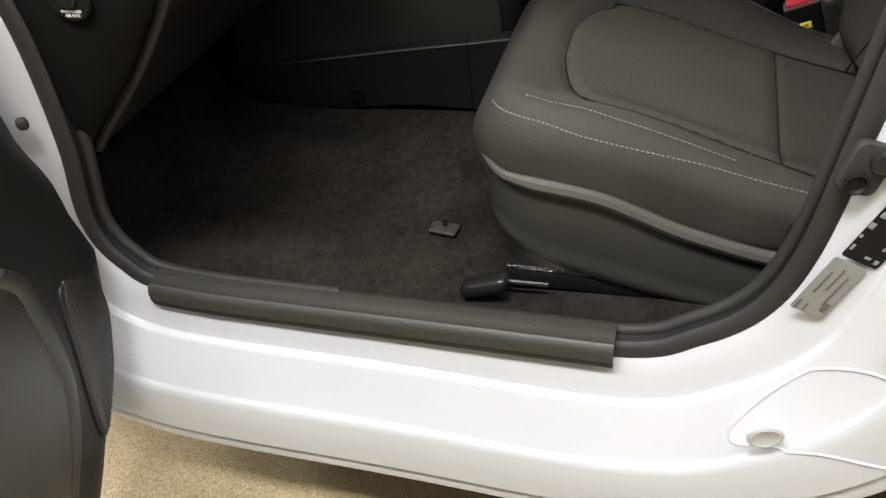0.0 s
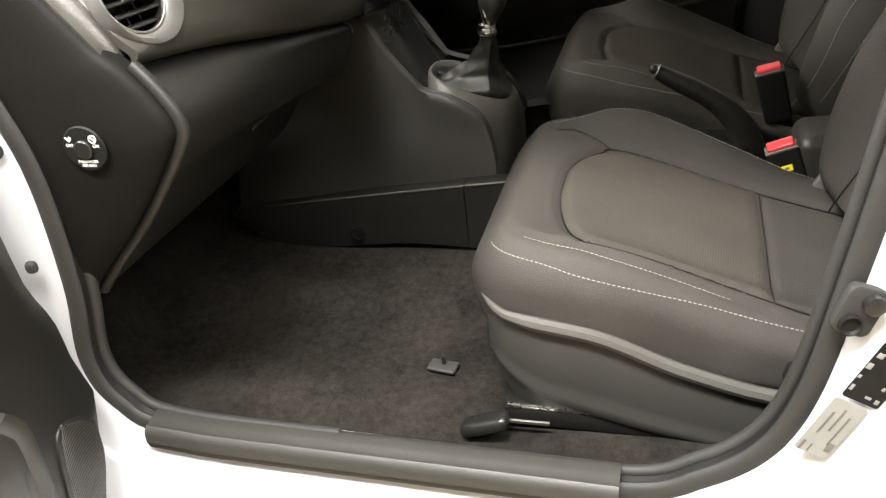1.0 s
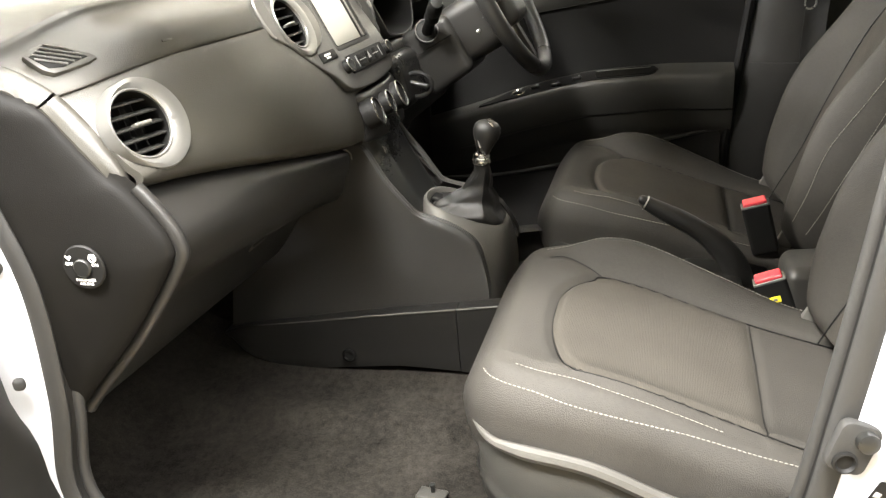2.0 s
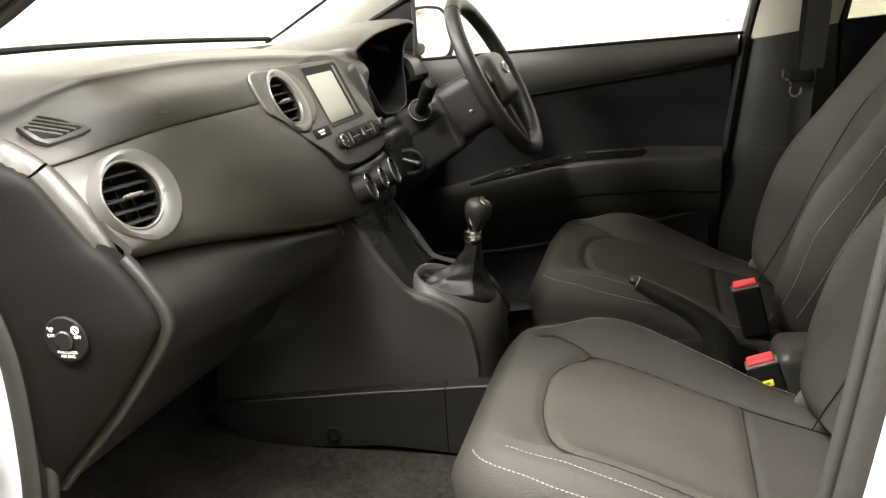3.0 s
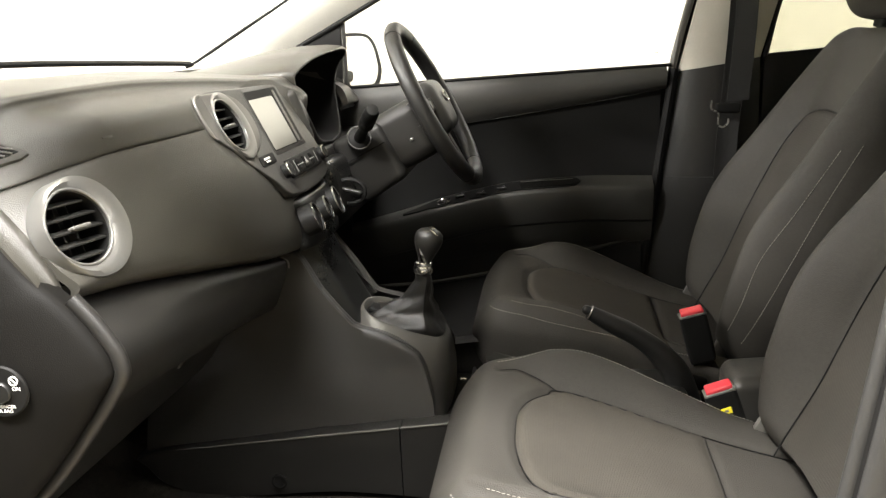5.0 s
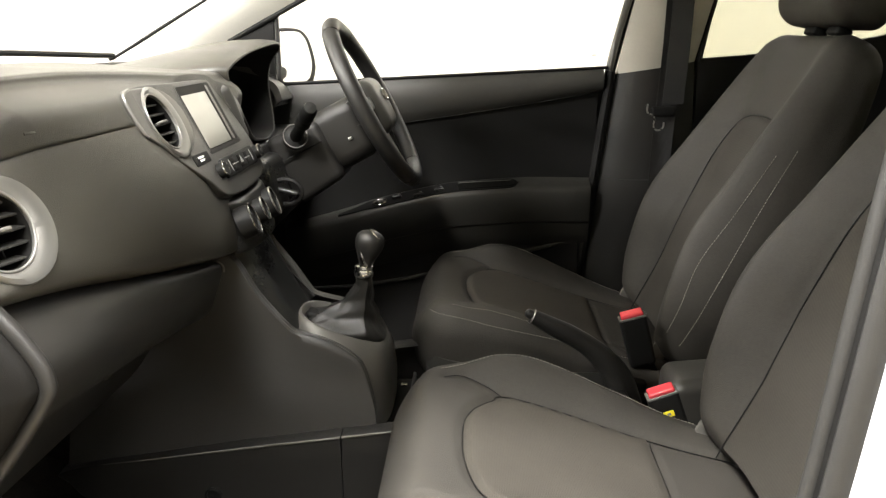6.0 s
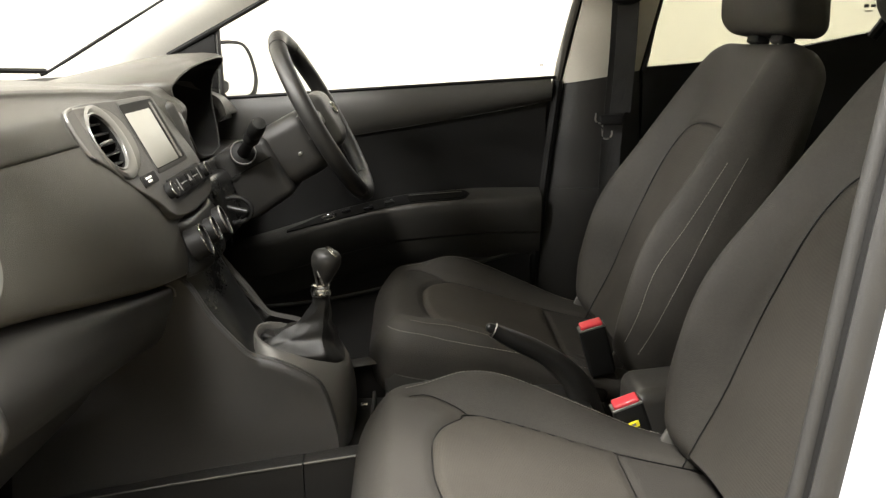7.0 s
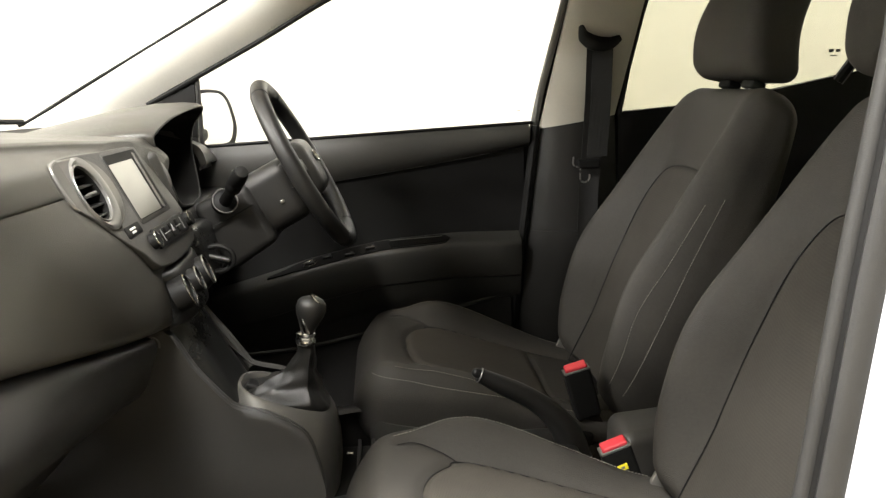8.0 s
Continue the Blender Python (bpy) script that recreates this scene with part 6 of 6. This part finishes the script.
        def foot(p):
            return Vector((p.x, p.y * (1 - 0.3 * max(0, -p.x / 0.05)), p.z + 0.018 * (p.x / 0.05)))
        part("rail_foot", rbox((0.066, 0.032, 0.024), 0.011, (3, 2, 1), 3, pose(0.088, s * 0.262, 0.352), foot), SATIN, rail, "shiny black rail cover")
    part("lift_bar", tube(spline([(0.115, -0.17, 0.44), (0.075, -0.14, 0.405), (0.070, 0.0, 0.40), (0.075, 0.14, 0.405), (0.115, 0.17, 0.44)], 24), 0.006, 8), SATIN, seat, "black slide release bar")
    # backrest
    bm = rbox((0.12, 0.48, 0.68), 0.045, (3, 60, 76), 5, None, back_shape)
    bmesh.ops.recalc_face_normals(bm, faces=bm.faces)
    bm.normal_update()
    tree = BVHTree.FromBMesh(bm)
    part("backrest", bm, FABRIC, seat, "charcoal backrest with side bolsters")
    rows = []
    for i in range(41):
        h = 0.02 + 0.4785 * (1 - (1 - i / 40) ** 1.6)
        w = lerp_table([(0.0, 0.125), (0.12, 0.130), (0.30, 0.134), (0.40, 0.130), (0.44, 0.122), (0.468, 0.112), (0.482, 0.096), (0.492, 0.074), (0.4975, 0.040), (0.4985, 0.02)], h)
        rows.append([on_back(w * (k / 14 - 1), h, 0.0004 + 0.0036 * min(1.0, min(k, 28 - k) / 2.0, (40 - i) / 3)) for k in range(29)])
    part("seam", tube([on_back(p.x, p.y, 0.0018) for p in BACK_LINE[::3]], 0.0013, 6), BLACK, seat, "dark sewn seam")
    part("back_insert", sheet(rows, away=tuple(BACK_M.to_3x3() @ Vector((0.010, 0, 0)))), FABRIC_RIB_DIM, seat, "finely ribbed cloth back insert")
    for s in (-1, 1):
        sewn(tree, [BACK_M @ Vector((lerp_table([(0.06, -0.026), (0.119, -0.034), (0.209, -0.045), (0.306, -0.034), (0.46, -0.012)], h), s * 0.5, h)) for h in [0.06 + 0.38 * i / 60 for i in range(61)]], (0, -s, 0), seat, THREAD, 0.0006)
        sewn(tree, [BACK_M @ Vector((lerp_table([(0.06, 0.004), (0.138, 0.001), (0.30, 0.0), (0.46, 0.012)], h), s * 0.5, h)) for h in [0.05 + 0.41 * i / 60 for i in range(61)]], (0, -s, 0), seat, THREAD, 0.0006)
    part("back_pivot", rbox((0.10, 0.47, 0.07), 0.02, (2, 2, 1), 2, pose(0.580, 0, 0.425)), BLACK, seat, "black pivot cover")
    for s in (-1, 1):
        part("pivot_bracket", rbox((0.030, 0.010, 0.030), 0.003, (1, 1, 1), 2, pose(0.536, s * 0.176, 0.498, 0, 27, 0)), PLASTIC_GREY, seat, "grey hinge cover")
    # head restraint
    def head_shape(p):
        f = (p.z + 0.09) / 0.18
        w = 1.08 - 0.20 * f * f
        return Vector((p.x + 0.25 * p.y * p.y - 0.018 * math.sin(math.pi * f), p.y * w, p.z))
    hm = BACK_M @ pose(0.006, 0, 0.794, 0, -12, 0)
    head = part("head_restraint", rbox((0.110, 0.285, 0.200), 0.034, (4, 12, 10), 5, hm, head_shape), FABRIC, seat, "charcoal padded head restraint")
    for s in (-1, 1):
        part("post", tube([BACK_M @ Vector((0.035, s * 0.055, 0.65)), BACK_M @ Vector((0.035, s * 0.055, 0.72))], 0.006, 10), STEEL, head, "steel post")
        part("post_guide", rbox((0.030, 0.050, 0.018), 0.005, (1, 1, 1), 2, BACK_M @ pose(0.035, s * 0.055, 0.690)), BLACK, head, "black post guide")
    seat.location = (0.3 + at[0], at[1], 0.33 + at[2])
    return seat


pseat = car_seat((0, SEAT_Y, 0), "charcoal passenger seat beside the open doorway")
dseat = copy_thing(pseat, Matrix.Translation((0.3, 2 * Y0 - SEAT_Y, 0.33)))
tagged(dseat, "charcoal driver seat behind the steering wheel")
for ob in pseat.children:
    if ob.name.startswith("head_restraint"):
        ob.location.x -= 0.045
        ob.location.y += 0.012
for ob in list(dseat.children_recursive):
    if ob.name.startswith("trim_strip"):
        bpy.data.objects.remove(ob)


# ---- seat buckles ----
def buckle(at, lean, label, yellow):
    m = pose(at[0], at[1], at[2], 0, lean, 0)
    b = thing("belt_buckle", label, "belt buckle", at, "belt buckles")

    def taper(p):
        return Vector((p.x * (1.0 + 0.9 * (p.z + 0.0) * (1 if p.z < 0 else 0)), p.y, p.z))
    part("case", rbox((0.050, 0.030, 0.100), 0.007, (2, 1, 4), 3, m @ Matrix.Translation((0, 0, -0.053)), taper), BLACK, b, "black buckle case")
    btn = part("button", rbox((0.042, 0.021, 0.012), 0.004, (2, 1, 1), 3, m @ Matrix.Translation((0, -0.003, -0.0005)) @ pose(0, 0, 0, 14)), RED, b, "red release button")
    part("button_edge", rbox((0.050, 0.028, 0.005), 0.0022, (2, 1, 1), 2, m @ Matrix.Translation((0, -0.001, -0.0055))), PLASTIC_GREY, btn, "grey surround")
    part("strap", rbox((0.036, 0.008, 0.10), 0.003, (1, 1, 2), 1, m @ Matrix.Translation((0.010, 0.002, -0.140)) @ pose(0, 0, 0, 0, -12)), WEBBING, b, "black anchor strap")
    if yellow:
        part("tag", rbox((0.0165, 0.0016, 0.0105), 0.0006, (1, 1, 1), 1, m @ Matrix.Translation((0.000, -0.0158, -0.036))), YELLOW, b, "small yellow tag")
        part("tag_mark", rbox((0.006, 0.001, 0.004), 0.0003, (1, 1, 1), 1, m @ Matrix.Translation((0.000, -0.0168, -0.036))), LABEL_GREY, b)
    return b


buckle((0.471, 0.850, 0.590), -15, "red-topped buckle beside the driver seat", False)
buckle((0.473, 0.605, 0.549), -20, "red-topped buckle with a yellow tag", True)


# ---- open passenger door ----
pdoor = thing("passenger_door", "open front door with black trim and speaker grille", "car door", (-0.42, -0.05, 0.4))
DM = pose(-0.435, -0.055, 0, 0, 0, -78)      # local x runs along the open door, y faces away from the cabin


def door_at(u, v, depth=0.0):
    """A place on the door's inner face: u along it from the hinge, v the height, depth towards the camera."""
    return DM @ Vector((u, depth, v))


def door_edge_u(z):
    return lerp_table([(0.17, 0.34), (0.20, 0.245), (0.238, 0.173), (0.297, 0.087), (0.336, 0.046), (0.391, 0.003), (0.441, -0.022), (0.502, -0.040), (0.56, -0.038), (0.60, -0.028), (0.64, -0.012), (0.72, -0.006), (1.0, 0.01)], z)


def door_trim():
    rows = []
    for i in range(33):
        z = 0.17 + 0.80 * i / 32
        e = door_edge_u(z)
        rows.append([])
        for k in range(31):
            f = k / 30
            u = e + (0.95 - e) * f
            crease = 0.505 + 1.05 * max(0, u)
            d = 0.060 + 0.016 * max(0.0, min(1.0, (crease - z) / 0.03)) - 0.012 * max(0.0, 1 - f * 16) ** 2
            rows[-1].append(door_at(u, z, d))
    return sheet(rows, away=tuple(DM.to_3x3() @ Vector((0.01, -0.06, 0))))


part("trim_panel", door_trim(), PLASTIC, pdoor, "black moulded door trim")
GRILLE = [(0.006, 0.455), (0.029, 0.483), (0.072, 0.500), (0.090, 0.470), (0.100, 0.430), (0.118, 0.369), (0.130, 0.318), (0.128, 0.300), (0.106, 0.306), (0.056, 0.346), (0.034, 0.374), (0.012, 0.410)]
go = [(p.x, p.y) for p in spline([(a, b, 0) for a, b in GRILLE] + [(*GRILLE[0], 0)], 50)][:-1]
grille = part("speaker_grille", plate(go, 0.010, 0.002, lambda a, b, c: door_at(a, b, 0.076 - c * 0.6)), PLASTIC, pdoor, "black ribbed speaker grille")


def grille_ribs():
    bm = bmesh.new()
    for i in range(44):
        z = 0.300 + 0.0046 * i
        xs = []
        for (a0, b0), (a1, b1) in zip(go, go[1:] + go[:1]):
            if (b0 - z) * (b1 - z) < 0:
                xs.append(a0 + (a1 - a0) * (z - b0) / (b1 - b0))
        if len(xs) < 2 or max(xs) - min(xs) < 0.01:
            continue
        a, b = min(xs) + 0.004, max(xs) - 0.0075
        pts = [door_at(a + (b - a) * k / 8, z + 0.008 * math.sin(math.pi * k / 8) - 0.004, 0.0786) for k in range(9)]
        t = tube(pts, 0.0011, 5)
        me = bpy.data.meshes.new("rib")
        t.to_mesh(me)
        t.free()
        bm.from_mesh(me)
        bpy.data.meshes.remove(me)
    return bm


# ribs toned lighter than the grille for the highlights on them
tagged(part("grille_ribs", grille_ribs(), PLASTIC_SOFT, grille, "fine curved ribs in a highlight tone"), kind="stuff")
# the pocket takes the lighter plastic too, in place of its sheen
POCKET_U = [(0.20, 0.33), (0.30, 0.222), (0.362, 0.154), (0.424, 0.122), (0.49, 0.114), (0.546, 0.112), (0.59, 0.14)]
pocket_steps = [(0.0, 0.066), (0.0015, 0.080), (0.006, 0.0845), (0.016, 0.0865), (0.026, 0.0850), (0.030, 0.0835), (0.034, 0.0865), (0.06, 0.092), (0.12, 0.099), (0.25, 0.103), (0.45, 0.103), (0.62, 0.100)]
part("map_pocket", sheet([[door_at(lerp_table(POCKET_U, z) + du, z + 0.25 * max(0.0, z - 0.55) * du, d) for du, d in pocket_steps] for z in [0.20 + 0.385 * i / 24 for i in range(25)]], away=tuple(DM.to_3x3() @ Vector((0, -0.02, 0)))), PLASTIC_SOFT, pdoor, "map pocket, lightened for its sheen")
part("door_shell", sheet([[door_at(u, z, -0.02) for u in (0.02, 0.2, 0.5, 0.95)] for z in (0.16, 0.4, 0.7, 0.95)], away=tuple(DM.to_3x3() @ Vector((0, -0.05, 0)))), PAINT, pdoor, "white painted door skin")
part("check_strap", rbox((0.014, 0.012, 0.016), 0.006, (1, 1, 1), 2, pose(-0.400, -0.006, 0.650, 0, 0, 20)), RUBBER, pdoor, "black door check strap")
part("hinge_plug", lathe([(0, 0), (0.010, 0), (0.010, 0.003), (0.007, 0.005), (0, 0.005)], facing((-0.402, 0.008, 0.790), (0.45, -0.9, 0)), 20), RUBBER, pdoor, "round black rubber plug")
for z in (0.86,):
    part("hinge", rbox((0.05, 0.03, 0.05), 0.010, (1, 1, 1), 2, pose(-0.425, -0.03, z)), PAINT, pdoor, "white painted hinge")

# ---- small things in the doorway ----
striker = thing("door_striker", "black door striker plate on the white pillar", "striker", (0.482, 0.012, 0.63))
sm2 = facing((0.477, 0.009, 0.648), (0.15, -1, 0.05), (0.36, 0, 1))
part("plate", plate(rrect(0.037, 0.050, 0.009), 0.012, 0.003, on(sm2)), RUBBER, striker, "black striker plate")
part("bolt", lathe([(0, 0), (0.010, 0), (0.0095, 0.007), (0.006, 0.009), (0, 0.009)], sm2 @ Matrix.Translation((0.006, 0.012, 0.006)), 20), SATIN, striker, "round steel bolt")
part("socket", lathe([(0.0, 0.001), (0.007, 0.001), (0.009, 0.004), (0.011, 0.003), (0.011, 0.0), (0, 0)], sm2 @ Matrix.Translation((-0.003, -0.014, 0.006)), 20), BLACK, striker, "dark screw socket")

# printed labels on the pillar: too small to read
lab_m = Matrix(((0.404, 0.914, 0, 0.470), (0, 0, -1, 0.0005), (0.915, -0.404, 0, 0.513), (0, 0, 0, 1)))


def pillar_label(m, w, h, mat, bars, bar_mat, label):
    ob = thing("pillar_label", label, "label", tuple(m.translation))
    part("film", plate(rrect(w, h, 0.003), 0.0008, 0.0, on(m)), mat, ob)
    for k, (a, b, l, t) in enumerate(bars):
        part("print_bar", rbox((l, t, 0.0004), 0.0001, (1, 1, 1), 1, m @ Matrix.Translation((a, b, 0.0006))), bar_mat, ob)
    return ob

pillar_label(lab_m, 0.074, 0.033, LABEL_GREY, [(-0.030, -0.012, 0.014, 0.003), (-0.030, -0.004, 0.010, 0.002), (0.0, 0.008, 0.04, 0.002), (0.012, 0.0, 0.03, 0.002), (0.005, -0.008, 0.03, 0.002), (-0.022, 0.012, 0.012, 0.006)], PLASTIC_GREY, "silver printed label on the white pillar")
lab2 = lab_m @ Matrix.Translation((0.076, 0.004, 0.0))
pillar_label(lab2, 0.070, 0.036, BLACK, [(-0.028, 0.013, 0.005, 0.004), (-0.027, 0.004, 0.003, 0.006), (-0.022, -0.015, 0.007, 0.003), (-0.008, -0.016, 0.004, 0.003), (0.006, -0.015, 0.007, 0.005), (0.020, -0.013, 0.006, 0.006), (-0.012, 0.010, 0.004, 0.003), (0.004, 0.012, 0.012, 0.0015), (0.004, 0.006, 0.009, 0.0015), (0.018, 0.002, 0.010, 0.0015)], LABEL_GREY, "black tyre label with pale print on the pillar")
pillar_label(lab2 @ Matrix.Translation((0.058, 0.0, 0.0)), 0.044, 0.036, LABEL_GREY, [(0.0, 0.010, 0.030, 0.008), (0.0, -0.002, 0.030, 0.005), (0.0, -0.013, 0.024, 0.005)], PLASTIC_GREY, "silver tyre label on the white pillar")

# the pressed outline in the painted pillar base
skin = BVHTree.FromPolygons([v.co for v in shell_side.data.vertices], [tuple(p.vertices) for p in shell_side.data.polygons])
PRESSED = [(0.60, 0.442), (0.55, 0.441), (0.515, 0.436), (0.480, 0.419), (0.464, 0.405), (0.431, 0.364), (0.406, 0.328), (0.402, 0.318), (0.409, 0.308), (0.44, 0.318), (0.49, 0.333), (0.548, 0.334), (0.60, 0.332)]
rib = []
for p in spline([(x, 0, z) for x, z in PRESSED], 70):
    at, n, _, _ = skin.ray_cast(Vector((p.x, -0.4, p.z)), Vector((0, 1, 0)))
    if at is not None:
        rib.append(at + Vector((0, 0.0004, 0)))
part("pressed_rib", tube(rib, 0.0022, 8), PAINT, car, "pressed rib in the white panel")

# blanking plugs in the white pillar
for px, pz in ((0.434, 0.352), (0.536, 0.520)):
    plug = thing("blanking_plug", "round white plug in the painted pillar", "plug", (px, -0.04, pz), "pillar plugs")
    part("disc", lathe([(0, 0), (0.019, 0), (0.019, 0.003), (0.015, 0.0045), (0.013, 0.0035), (0, 0.003)], facing((px, -0.058, pz), (0.2, -1, -0.1)), 28), PAINT, plug)

# carpet clip with its pin
clip = thing("mat_clip", "small grey mat clip with a black pin", "clip", (-0.006, 0.264, 0.325))
cm2 = pose(-0.006, 0.264, 0.331, 0, 0, -8)
part("base", rbox((0.044, 0.026, 0.006), 0.0025, (2, 2, 1), 2, cm2), PLASTIC_MID, clip, "worn grey base")
part("pin", lathe([(0, 0), (0.0035, 0), (0.0030, 0.010), (0.0045, 0.011), (0.0045, 0.014), (0, 0.015)], cm2 @ Matrix.Translation((0, 0.004, 0.002)), 14), SATIN, clip, "black pin")
